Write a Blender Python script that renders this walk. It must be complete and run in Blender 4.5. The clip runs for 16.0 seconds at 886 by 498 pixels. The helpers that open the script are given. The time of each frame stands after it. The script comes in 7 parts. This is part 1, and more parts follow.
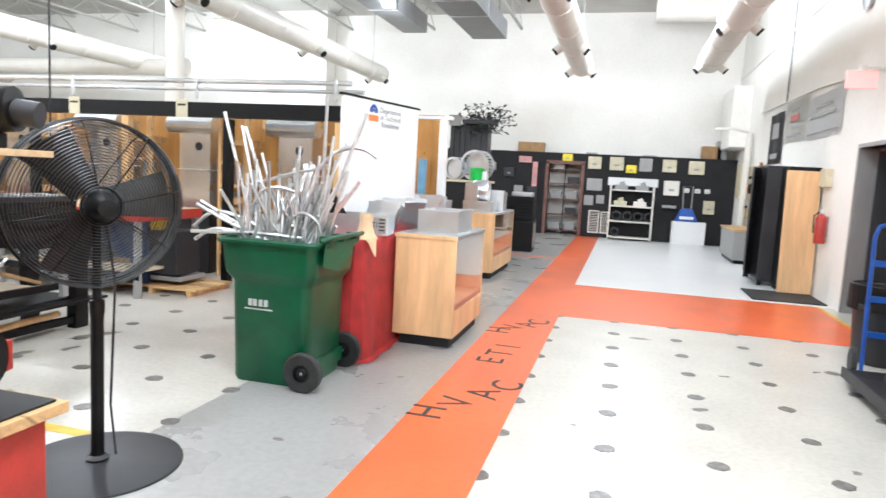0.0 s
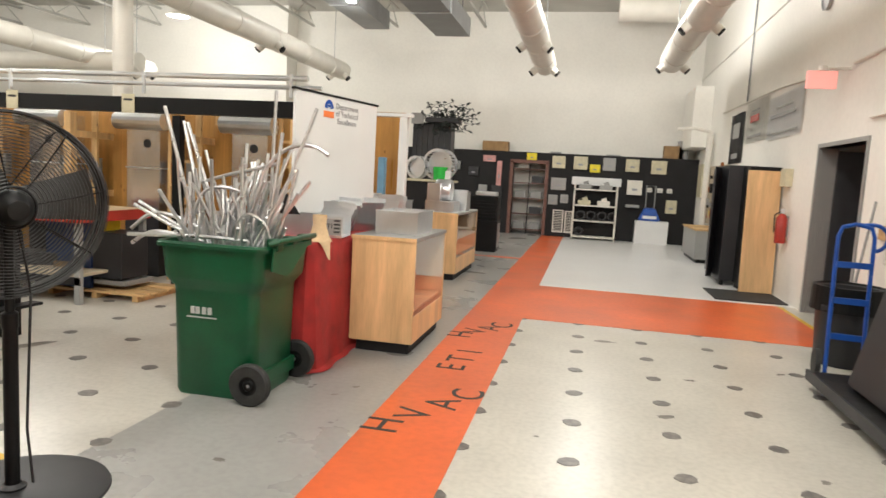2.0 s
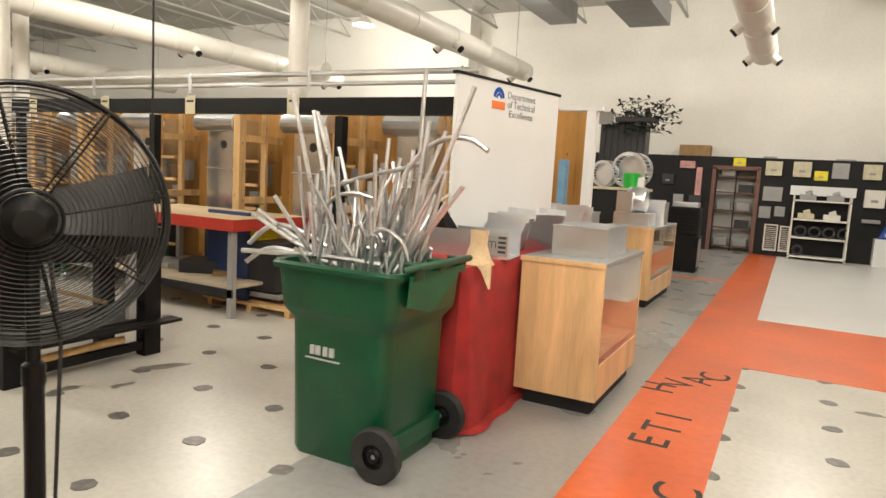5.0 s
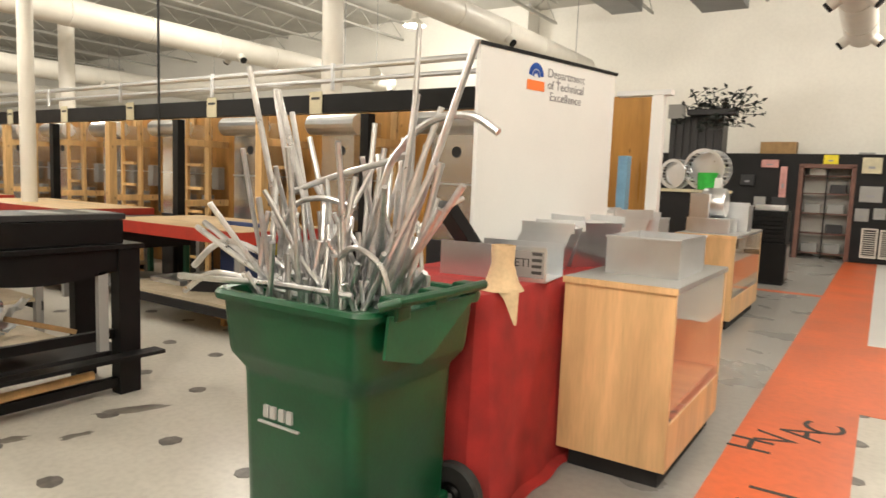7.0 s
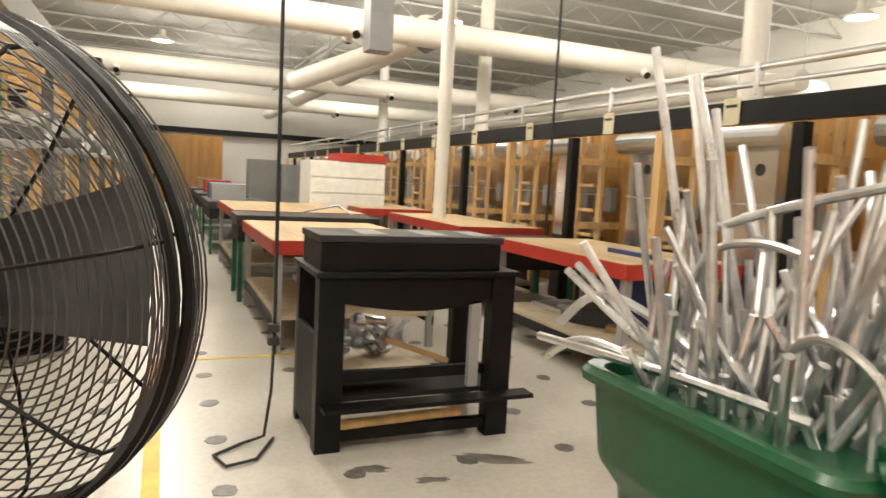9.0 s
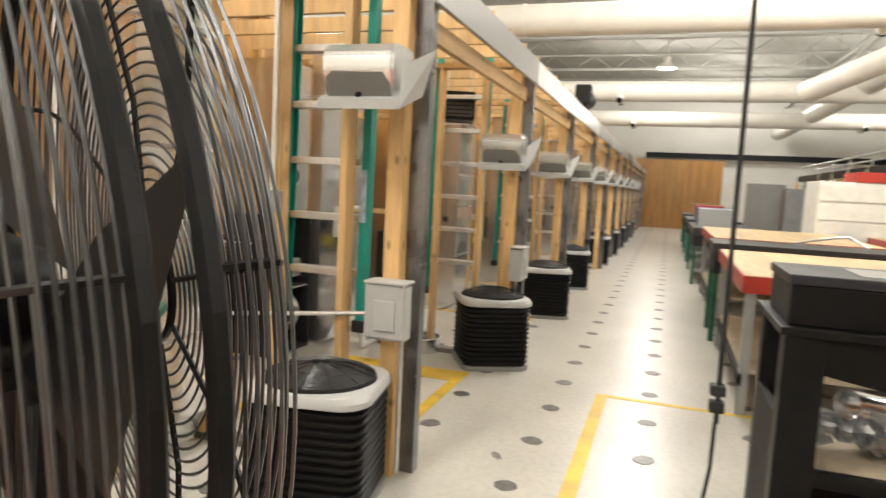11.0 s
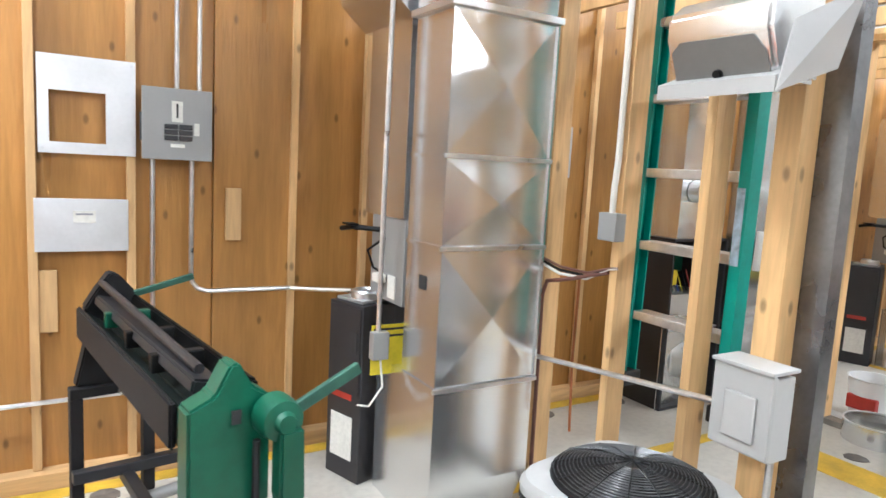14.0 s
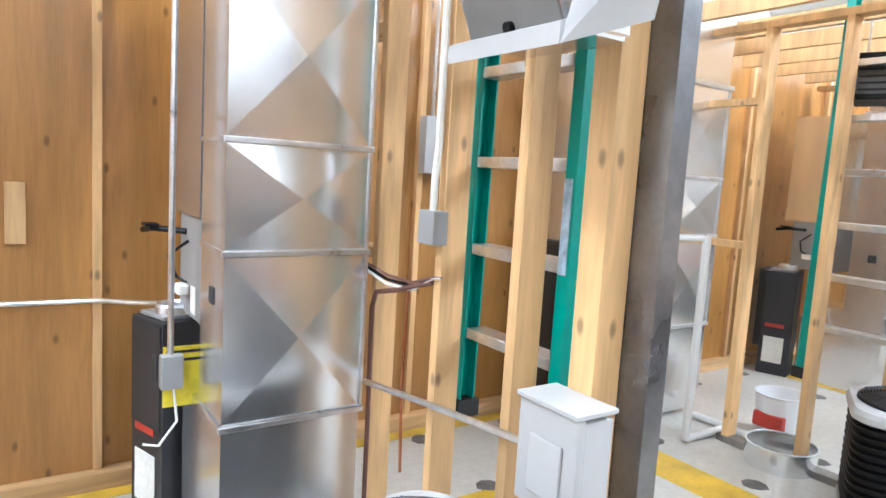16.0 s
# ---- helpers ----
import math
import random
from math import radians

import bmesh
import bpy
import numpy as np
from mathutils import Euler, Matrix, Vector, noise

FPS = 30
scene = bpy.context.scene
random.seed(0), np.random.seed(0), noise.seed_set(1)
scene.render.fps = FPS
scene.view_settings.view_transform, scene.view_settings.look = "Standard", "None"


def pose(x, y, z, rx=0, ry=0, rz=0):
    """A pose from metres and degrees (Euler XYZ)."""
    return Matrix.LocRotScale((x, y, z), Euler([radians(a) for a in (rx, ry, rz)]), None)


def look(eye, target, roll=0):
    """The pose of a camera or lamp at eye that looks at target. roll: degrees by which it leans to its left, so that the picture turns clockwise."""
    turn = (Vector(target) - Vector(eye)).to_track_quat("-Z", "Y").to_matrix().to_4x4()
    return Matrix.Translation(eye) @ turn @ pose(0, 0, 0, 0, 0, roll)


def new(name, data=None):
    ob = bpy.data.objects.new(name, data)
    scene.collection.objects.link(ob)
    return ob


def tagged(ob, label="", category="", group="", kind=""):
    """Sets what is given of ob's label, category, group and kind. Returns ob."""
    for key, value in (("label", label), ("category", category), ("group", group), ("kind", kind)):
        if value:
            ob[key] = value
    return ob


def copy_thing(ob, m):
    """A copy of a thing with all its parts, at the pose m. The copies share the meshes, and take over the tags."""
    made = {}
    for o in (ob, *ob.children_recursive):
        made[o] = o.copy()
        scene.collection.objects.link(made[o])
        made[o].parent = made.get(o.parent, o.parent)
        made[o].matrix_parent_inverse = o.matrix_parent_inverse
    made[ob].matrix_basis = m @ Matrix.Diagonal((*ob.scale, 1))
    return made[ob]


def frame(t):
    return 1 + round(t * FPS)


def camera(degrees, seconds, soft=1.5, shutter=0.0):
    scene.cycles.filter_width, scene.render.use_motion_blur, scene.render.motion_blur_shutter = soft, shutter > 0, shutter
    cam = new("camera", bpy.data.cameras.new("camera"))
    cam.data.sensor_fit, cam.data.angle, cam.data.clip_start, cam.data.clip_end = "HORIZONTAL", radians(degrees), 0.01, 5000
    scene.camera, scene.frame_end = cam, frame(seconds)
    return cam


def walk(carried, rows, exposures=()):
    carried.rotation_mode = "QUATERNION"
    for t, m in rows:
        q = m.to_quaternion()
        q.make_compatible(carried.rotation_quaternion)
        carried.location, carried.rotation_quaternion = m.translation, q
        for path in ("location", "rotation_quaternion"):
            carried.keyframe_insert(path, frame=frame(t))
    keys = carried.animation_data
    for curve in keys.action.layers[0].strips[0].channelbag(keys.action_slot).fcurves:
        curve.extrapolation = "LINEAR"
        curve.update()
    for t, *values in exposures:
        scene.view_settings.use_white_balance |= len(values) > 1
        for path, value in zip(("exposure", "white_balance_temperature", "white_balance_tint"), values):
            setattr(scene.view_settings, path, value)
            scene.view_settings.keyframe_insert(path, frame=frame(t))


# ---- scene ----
cam = camera(68.0, 16.0, soft=1.5, shutter=0.4)
PATH = [
    (0, (-0.01, -3.755, 1.502), (-0.528, -1.836, 1.281), 3.1),
    (0.5, (-0.008, -3.771, 1.508), (-0.399, -1.822, 1.29), 3.1),
    (1, (0.005, -3.769, 1.51), (-0.362, -1.815, 1.291), 3.2),
    (1.5, (0.002, -3.68, 1.514), (-0.363, -1.726, 1.294), 3.2),
    (2, (-0.009, -3.522, 1.506), (-0.427, -1.579, 1.288), 3.2),
    (2.5, (-0.04, -3.3, 1.506), (-0.601, -1.393, 1.283), 3.3),
    (3, (-0.103, -3.092, 1.5), (-0.813, -1.236, 1.273), 3.5),
    (3.5, (-0.17, -2.922, 1.494), (-0.977, -1.106, 1.271), 3.2),
    (4, (-0.234, -2.748, 1.488), (-1.122, -0.97, 1.264), 3.1),
    (4.5, (-0.299, -2.56, 1.485), (-1.252, -0.817, 1.261), 3.1),
    (4.7, (-0.328, -2.49, 1.482), (-1.255, -0.732, 1.26), 3.3),
    (7, (-0.6, -1.419, 1.443), (-1.702, 0.237, 1.235), 2.2),
    (7.5, (-0.74, -1.241, 1.443), (-2.055, 0.252, 1.241), 2.3),
    (8, (-0.911, -1.11, 1.46), (-2.485, 0.107, 1.261), 2.8),
    (10.3, (-1.676, -0.647, 1.451), (-3.666, -0.631, 1.252), 3.2),
    (10.5, (-1.741, -0.622, 1.444), (-3.722, -0.810, 1.246), 3.3),
    (11, (-1.899, -0.587, 1.425), (-3.783, -1.227, 1.226), 2.9),
    (11.5, (-2.064, -0.569, 1.432), (-3.820, -1.503, 1.226), 2.9),
    (12, (-2.194, -0.572, 1.440), (-3.718, -1.851, 1.231), 3.3),
    (12.5, (-2.370, -0.568, 1.447), (-3.625, -2.111, 1.229), 3.3),
    (13, (-2.529, -0.611, 1.474), (-3.618, -2.271, 1.233), 3.1),
    (13.5, (-2.713, -0.637, 1.474), (-3.770, -2.318, 1.234), 3.0),
    (14, (-2.881, -0.640, 1.487), (-3.899, -2.343, 1.239), 3.1),
    (14.5, (-3.054, -0.657, 1.493), (-4.070, -2.361, 1.238), 2.9),
    (15, (-3.269, -0.672, 1.495), (-4.356, -2.331, 1.238), 3.0),
    (15.5, (-3.464, -0.695, 1.490), (-4.614, -2.312, 1.240), 3.0),
    (16, (-3.578, -0.734, 1.463), (-4.691, -2.380, 1.236), 3.4),
]
EXPOSURES = [(0, 0.36, 5300, 10), (0.6, 0.0, 5550, 10), (1.5, -0.28, 6000, 10), (3.5, -0.26, 6400, 10), (8.0, -0.2, 6700, 10), (10.5, -0.14, 6500, 10), (12.5, 0.44, 5450, 10), (14.0, 0.48, 5250, 10), (16.0, 0.8, 4950, 10)]
walk(cam, [(t, look(eye, target, roll)) for t, eye, target, roll in PATH], EXPOSURES)

# ---------- light ----------
world = bpy.data.worlds.new("world")
world.use_nodes = True
scene.world = world
world.node_tree.nodes["Background"].inputs[0].default_value = (0.9, 0.95, 1.0, 1)
world.node_tree.nodes["Background"].inputs[1].default_value = 0.1
LAMP_POWER = 330.0
# (-2.2, -2.4) is an invented lamp, added to brighten the first south booth
HIGH_BAYS = [(0.4, -2.5), (0.4, 4.0), (0.2, 10.5), (-5.0, 9.6), (-5.0, 1.0), (-2.2, -2.4), (-8.6, -0.6), (-10.0, 6.5),
             (-10.0, 1.6), (-16.5, -1.0), (-16.5, 5.5), (-24.0, -1.0), (-24.0, 5.5), (-30.0, 1.5), (0.4, -7.0), (-11.0, 12.5), (-13.0, -0.8)]
CEIL = 6.4

# ---------- materials ----------
def mat(name, color, rough=0.5, metal=0.0, vary=0.12, scale=8.0, bump=0.0, bscale=60.0, stretch=(1, 1, 1), spec=0.5, dark=None, spots=0.0, coat=0.0, rvar=0.12):
    m = bpy.data.materials.new(name)
    m.use_nodes = True
    nt = m.node_tree
    b = nt.nodes["Principled BSDF"]
    tc = nt.nodes.new("ShaderNodeTexCoord")
    mp = nt.nodes.new("ShaderNodeMapping")
    mp.inputs["Scale"].default_value = stretch
    nt.links.new(tc.outputs["Object"], mp.inputs[0])
    n1 = nt.nodes.new("ShaderNodeTexNoise")
    n1.inputs["Scale"].default_value = scale
    n1.inputs["Detail"].default_value = 6
    nt.links.new(mp.outputs[0], n1.inputs["Vector"])
    ramp = nt.nodes.new("ShaderNodeValToRGB")
    c = Vector(color)
    lo = Vector(dark) if dark else c * (1 - 2.2 * vary)
    ramp.color_ramp.elements[0].position, ramp.color_ramp.elements[1].position = 0.3, 0.68
    ramp.color_ramp.elements[0].color = (*lo, 1)
    ramp.color_ramp.elements[1].color = (*(c * (1 + 0.5 * vary)), 1)
    nt.links.new(n1.outputs["Fac"], ramp.inputs[0])
    col = ramp.outputs[0]
    n2 = nt.nodes.new("ShaderNodeTexNoise")
    n2.inputs["Scale"].default_value = bscale
    n2.inputs["Detail"].default_value = 3
    nt.links.new(mp.outputs[0], n2.inputs["Vector"])
    mix = nt.nodes.new("ShaderNodeMixRGB")
    mix.blend_type = "MULTIPLY"
    mix.inputs[0].default_value = 0.35 + spots
    r2 = nt.nodes.new("ShaderNodeMapRange")
    r2.inputs[1].default_value, r2.inputs[2].default_value, r2.inputs[3].default_value, r2.inputs[4].default_value = 0.3, 0.6, 0.75, 1.05
    nt.links.new(n2.outputs["Fac"], r2.inputs[0])
    nt.links.new(col, mix.inputs[1])
    nt.links.new(r2.outputs[0], mix.inputs[2])
    info = nt.nodes.new("ShaderNodeObjectInfo")
    hv = nt.nodes.new("ShaderNodeHueSaturation")
    mr = nt.nodes.new("ShaderNodeMapRange")
    mr.inputs[3].default_value, mr.inputs[4].default_value = 1 - 0.7 * vary, 1 + 0.7 * vary
    nt.links.new(info.outputs["Random"], mr.inputs[0])
    nt.links.new(mr.outputs[0], hv.inputs["Value"])
    nt.links.new(mix.outputs[0], hv.inputs["Color"])
    nt.links.new(hv.outputs[0], b.inputs["Base Color"])
    rr = nt.nodes.new("ShaderNodeMapRange")
    rr.inputs[3].default_value, rr.inputs[4].default_value = max(0.02, rough - rvar), min(1, rough + rvar)
    nt.links.new(n1.outputs["Fac"], rr.inputs[0])
    nt.links.new(rr.outputs[0], b.inputs["Roughness"])
    b.inputs["Metallic"].default_value = metal
    b.inputs["Specular IOR Level"].default_value = spec
    b.inputs["Coat Weight"].default_value = coat
    if bump:
        bp = nt.nodes.new("ShaderNodeBump")
        bp.inputs["Strength"].default_value = bump
        bp.inputs["Distance"].default_value = 0.01
        nt.links.new(n2.outputs["Fac"], bp.inputs["Height"])
        nt.links.new(bp.outputs[0], b.inputs["Normal"])
    return m


def wood(name, color, knots=True, axis=2, rough=0.55, grain=1.0):
    """Timber with long grain along one axis, knots and board-to-board variation."""
    m = mat(name, color, rough, 0, 0.14, 2.0, 0.15, 30, tuple(0.25 if i == axis else 3.0 for i in range(3)))
    nt = m.node_tree
    b = nt.nodes["Principled BSDF"]
    hv = [n for n in nt.nodes if n.type == "HUE_SAT"][0]
    tc = [n for n in nt.nodes if n.type == "TEX_COORD"][0]
    mp = nt.nodes.new("ShaderNodeMapping")
    mp.inputs["Scale"].default_value = tuple(0.5 if i == axis else 1.0 for i in range(3))
    nt.links.new(tc.outputs["Object"], mp.inputs[0])
    v = nt.nodes.new("ShaderNodeTexVoronoi")
    v.voronoi_dimensions = "2D"
    v.inputs["Scale"].default_value = 4.5
    sep, com, add = nt.nodes.new("ShaderNodeSeparateXYZ"), nt.nodes.new("ShaderNodeCombineXYZ"), nt.nodes.new("ShaderNodeMath")
    nt.links.new(mp.outputs[0], sep.inputs[0])
    flat = [i for i in range(3) if i != axis]
    nt.links.new(sep.outputs[flat[0]], add.inputs[0])
    nt.links.new(sep.outputs[flat[1]], add.inputs[1])
    nt.links.new(add.outputs[0], com.inputs[0])
    nt.links.new(sep.outputs[axis], com.inputs[1])
    nt.links.new(com.outputs[0], v.inputs["Vector"])
    r = nt.nodes.new("ShaderNodeMapRange")
    r.inputs[1].default_value, r.inputs[2].default_value, r.inputs[3].default_value, r.inputs[4].default_value = 0.026, 0.065, 0.35, 1.0
    nt.links.new(v.outputs["Distance"], r.inputs[0])
    w = nt.nodes.new("ShaderNodeTexNoise")
    w.inputs["Scale"].default_value = 1.3
    w.inputs["Detail"].default_value = 4
    w.inputs["Distortion"].default_value = 2.5
    mp2 = nt.nodes.new("ShaderNodeMapping")
    mp2.inputs["Scale"].default_value = tuple(0.6 if i == axis else 5.0 for i in range(3))
    nt.links.new(tc.outputs["Object"], mp2.inputs[0])
    nt.links.new(mp2.outputs[0], w.inputs["Vector"])
    r3 = nt.nodes.new("ShaderNodeMapRange")
    r3.inputs[1].default_value, r3.inputs[2].default_value, r3.inputs[3].default_value, r3.inputs[4].default_value = 0.35, 0.65, 1 - 0.35 * grain, 1.1
    nt.links.new(w.outputs["Fac"], r3.inputs[0])
    mx = nt.nodes.new("ShaderNodeMixRGB")
    mx.blend_type = "MULTIPLY"
    mx.inputs[0].default_value = 1.0
    nt.links.new(hv.outputs[0], mx.inputs[1])
    nt.links.new(r3.outputs[0], mx.inputs[2])
    mx2 = nt.nodes.new("ShaderNodeMixRGB")
    mx2.blend_type = "MULTIPLY"
    mx2.inputs[0].default_value = 0.8 if knots else 0.0
    nt.links.new(mx.outputs[0], mx2.inputs[1])
    nt.links.new(r.outputs[0], mx2.inputs[2])
    nt.links.new(mx2.outputs[0], b.inputs["Base Color"])
    return m


def plain(name, color, rough=0.5, metal=0.0, alpha=1.0, emit=0.0, trans=0.0):
    m = bpy.data.materials.new(name)
    m.use_nodes = True
    b = m.node_tree.nodes["Principled BSDF"]
    b.inputs["Base Color"].default_value = (*color, 1)
    b.inputs["Roughness"].default_value = rough
    b.inputs["Metallic"].default_value = metal
    b.inputs["Transmission Weight"].default_value = trans
    if emit:
        b.inputs["Emission Color"].default_value = (*color, 1)
        b.inputs["Emission Strength"].default_value = emit
    return m


M_FLOOR = mat("vinyl_cream", (0.54, 0.515, 0.455), 0.3, 0, 0.06, 1.6, 0.008, 26, spots=0.05, rvar=0.05)
M_SPOT = mat("vinyl_dark_inset", (0.17, 0.155, 0.14), 0.4, 0, 0.25, 20)
M_GREY = mat("vinyl_grey", (0.32, 0.315, 0.30), 0.28, 0, 0.05, 1.2, 0.008, 22, spots=0.05, rvar=0.04)
M_ORANGE = mat("orange_floor_paint", (0.72, 0.135, 0.035), 0.33, 0, 0.10, 1.3, 0.012, 18, rvar=0.05)
M_WHITEFLOOR = mat("white_floor_paint", (0.76, 0.76, 0.75), 0.3, 0, 0.02, 1.2, 0.008, 20, spots=-0.2, rvar=0.03)
M_YELLOW = mat("yellow_tape", (0.75, 0.49, 0.04), 0.45, 0, 0.15, 6)
M_WALL = mat("painted_block_wall", (0.83, 0.81, 0.75), 0.6, 0, 0.03, 0.7, 0.03, 14, spots=-0.22)
M_CEIL = mat("painted_deck", (0.52, 0.51, 0.47), 0.7, 0, 0.1, 0.8)
M_STEELW = mat("white_painted_steel", (0.72, 0.69, 0.62), 0.4, 0, 0.04, 3, spots=-0.2)
M_DUCTG = mat("grey_duct", (0.27, 0.275, 0.28), 0.4, 0.5, 0.12, 3)
M_BLACK = mat("black_paint", (0.006, 0.006, 0.006), 0.45, 0, 0.2, 9, 0.05, 70, spec=0.25)
M_BLACKM = mat("matt_black_panel", (0.014, 0.0135, 0.0145), 0.65, 0, 0.2, 3, spec=0.3)
M_RUBBER = mat("black_rubber", (0.02, 0.02, 0.02), 0.65, 0, 0.3, 14)
M_GALV = mat("galvanised_sheet", (0.8, 0.82, 0.84), 0.3, 0.92, 0.05, 3.5, 0.04, 6, spots=-0.2, rvar=0.06)
M_SHEET = mat("galvanised_sheet_wall", (0.83, 0.84, 0.85), 0.2, 0.9, 0.025, 2.0, 0.05, 2.2, spots=-0.3, rvar=0.05)
M_ZINC = mat("bright_zinc_plate", (0.8, 0.81, 0.82), 0.45, 0.6, 0.06, 4.0, spots=-0.25)
M_BLADE = mat("dark_fan_blade", (0.05, 0.048, 0.045), 0.35, 0.6, 0.15, 5)
M_ANGLE = mat("dark_steel_angle", (0.24, 0.24, 0.25), 0.3, 0.8, 0.15, 6)
M_STICKER = mat("blue_white_sticker", (0.5, 0.62, 0.75), 0.5, 0, 0.2, 30)
M_GREYGR = mat("worn_bed_steel", (0.035, 0.045, 0.04), 0.4, 0.4, 0.25, 9)
# hood panel grey, darkened to hold the shade of its downward tilt
M_HOODF = mat("shaded_grey_panel", (0.2, 0.195, 0.185), 0.5, 0.2, 0.06, 5, spots=-0.25)
M_GREENH = mat("worn_green_steel", (0.05, 0.14, 0.1), 0.4, 0.3, 0.2, 12)
M_ALU = mat("aluminium_tube", (0.78, 0.78, 0.79), 0.3, 0.97, 0.1, 12, rvar=0.08)
M_GREYM = mat("grey_enamel", (0.31, 0.31, 0.30), 0.4, 0.1, 0.04, 3, spots=-0.28)
M_DKGREY = mat("charcoal_enamel", (0.026, 0.026, 0.029), 0.45, 0.05, 0.1, 4, spots=-0.2)
M_GREENBIN = mat("green_polyethylene", (0.002, 0.072, 0.026), 0.34, 0, 0.15, 4, 0.05, 60)
M_GREEN = mat("machine_green_enamel", (0.009, 0.105, 0.056), 0.35, 0, 0.15, 6)
M_TEAL = mat("teal_fibreglass", (0.01, 0.28, 0.22), 0.4, 0, 0.08, 6)
M_RED = mat("red_cloth", (0.36, 0.022, 0.02), 0.85, 0, 0.16, 7, 0.2, 220)
M_REDP = mat("red_paint", (0.45, 0.04, 0.025), 0.4, 0, 0.12, 6)
M_BLUE = mat("navy_panel", (0.02, 0.045, 0.15), 0.45, 0, 0.12, 6)
M_BLUEP = mat("blue_paint", (0.012, 0.085, 0.42), 0.35, 0, 0.12, 8)
M_WHITE = mat("white_board", (0.76, 0.76, 0.75), 0.35, 0, 0.02, 2, spots=-0.3)
M_PAPER = mat("paper", (0.75, 0.74, 0.68), 0.8, 0, 0.05, 9)
M_CREAM = mat("cream_plastic", (0.6, 0.55, 0.38), 0.45, 0, 0.08, 9)
M_LID = mat("weathered_green_plastic", (0.014, 0.12, 0.05), 0.5, 0, 0.12, 6)
M_YELP = mat("yellow_card", (0.82, 0.68, 0.02), 0.5, 0, 0.06, 9)
M_CARD = mat("cardboard", (0.36, 0.22, 0.1), 0.8, 0, 0.12, 7)
M_LTGREY = mat("light_grey_enamel", (0.47, 0.47, 0.46), 0.42, 0, 0.05, 3, spots=-0.28)
M_PALEBLUE = mat("pale_blue_plastic", (0.16, 0.33, 0.48), 0.45, 0, 0.1, 6)
# print and black fittings; also painted in for the darkness inside holes
M_INK = plain("black_ink_and_openings", (0.03, 0.03, 0.03), 0.7)
M_GREYINK = plain("grey_ink", (0.28, 0.28, 0.3), 0.7)
M_GLASS = plain("clear_glass", (0.95, 0.97, 0.96), 0.03, trans=1.0)
M_MAPLE = wood("maple_laminate", (0.74, 0.48, 0.24), False, 2, 0.4, 0.12)
M_PINE = wood("pine_stud", (0.72, 0.46, 0.2), True, 2, 0.6, 0.4)
M_PINEH = wood("pine_plate", (0.68, 0.44, 0.2), True, 0, 0.6, 0.6)
M_PLY = wood("fir_plywood", (0.445, 0.222, 0.055), True, 2, 0.32, 0.2)
M_PLYTOP = wood("plywood_top", (0.62, 0.45, 0.25), False, 0, 0.5, 0.5)
M_CONCR = mat("tan_board", (0.5, 0.42, 0.3), 0.8, 0, 0.1, 5)
M_LAMP = plain("lamp_diffuser", (1.0, 0.97, 0.9), 0.5, emit=14.0)
M_EXIT = plain("exit_sign_face", (0.9, 0.35, 0.3), 0.5, emit=0.6)
M_PINK = mat("pink_plastic", (0.6, 0.3, 0.28), 0.5)
M_LIME = mat("bright_green_plastic", (0.03, 0.5, 0.06), 0.4)
M_BROWN = mat("brown_frame", (0.16, 0.07, 0.05), 0.5)
M_MESHG = mat("grey_wire", (0.10, 0.10, 0.10), 0.35, 0.6)
M_TAN = mat("tan_felt", (0.68, 0.5, 0.3), 0.8, 0, 0.06, 9)
M_COPPER = mat("copper_pipe", (0.5, 0.2, 0.09), 0.35, 1.0, 0.15, 10)
M_GREASE = mat("dirty_floor_stain", (0.22, 0.20, 0.17), 0.45, 0, 0.3, 5)

# ---------- building helpers ----------
def finish(name, bm, material, smooth=False):
    me = bpy.data.meshes.new(name)
    bm.normal_update()
    bm.to_mesh(me)
    bm.free()
    me.materials.append(material)
    if smooth:
        for p in me.polygons:
            p.use_smooth = True
        me.set_sharp_from_angle(angle=0.6)
    return me


def part(name, bm, material, parent, label="", smooth=False):
    ob = new(name, finish(name, bm, material, smooth))
    ob.parent = parent
    if label:
        ob["label"] = label
    return ob


def thing(name, label, category, at=(0, 0, 0), rz=0, group="", kind=""):
    ob = new(name)
    ob.empty_display_size = 0.1
    ob.matrix_basis = pose(*at, 0, 0, rz)
    return tagged(ob, label, category, group, kind)


def solid(name, bm, material, label, category, at=(0, 0, 0), rz=0, group="", kind="", smooth=False):
    ob = new(name, finish(name, bm, material, smooth))
    ob.matrix_basis = pose(*at, 0, 0, rz)
    return tagged(ob, label, category, group, kind)


def box(bm, x0, y0, z0, x1, y1, z1, bevel=0.0, m=None):
    g = bmesh.ops.create_cube(bm, size=1)
    v = g["verts"]
    bmesh.ops.scale(bm, vec=(x1 - x0, y1 - y0, z1 - z0), verts=v)
    bmesh.ops.translate(bm, vec=((x0 + x1) / 2, (y0 + y1) / 2, (z0 + z1) / 2), verts=v)
    if m is not None:
        bmesh.ops.transform(bm, matrix=m, verts=v)
    if bevel:
        e = list({e for q in v for e in q.link_edges})
        bmesh.ops.bevel(bm, geom=e, offset=bevel, segments=2, affect="EDGES", profile=0.6)
    return bm


def boxes(*rows, bevel=0.0):
    bm = bmesh.new()
    for r in rows:
        box(bm, *r, bevel=bevel)
    return bm


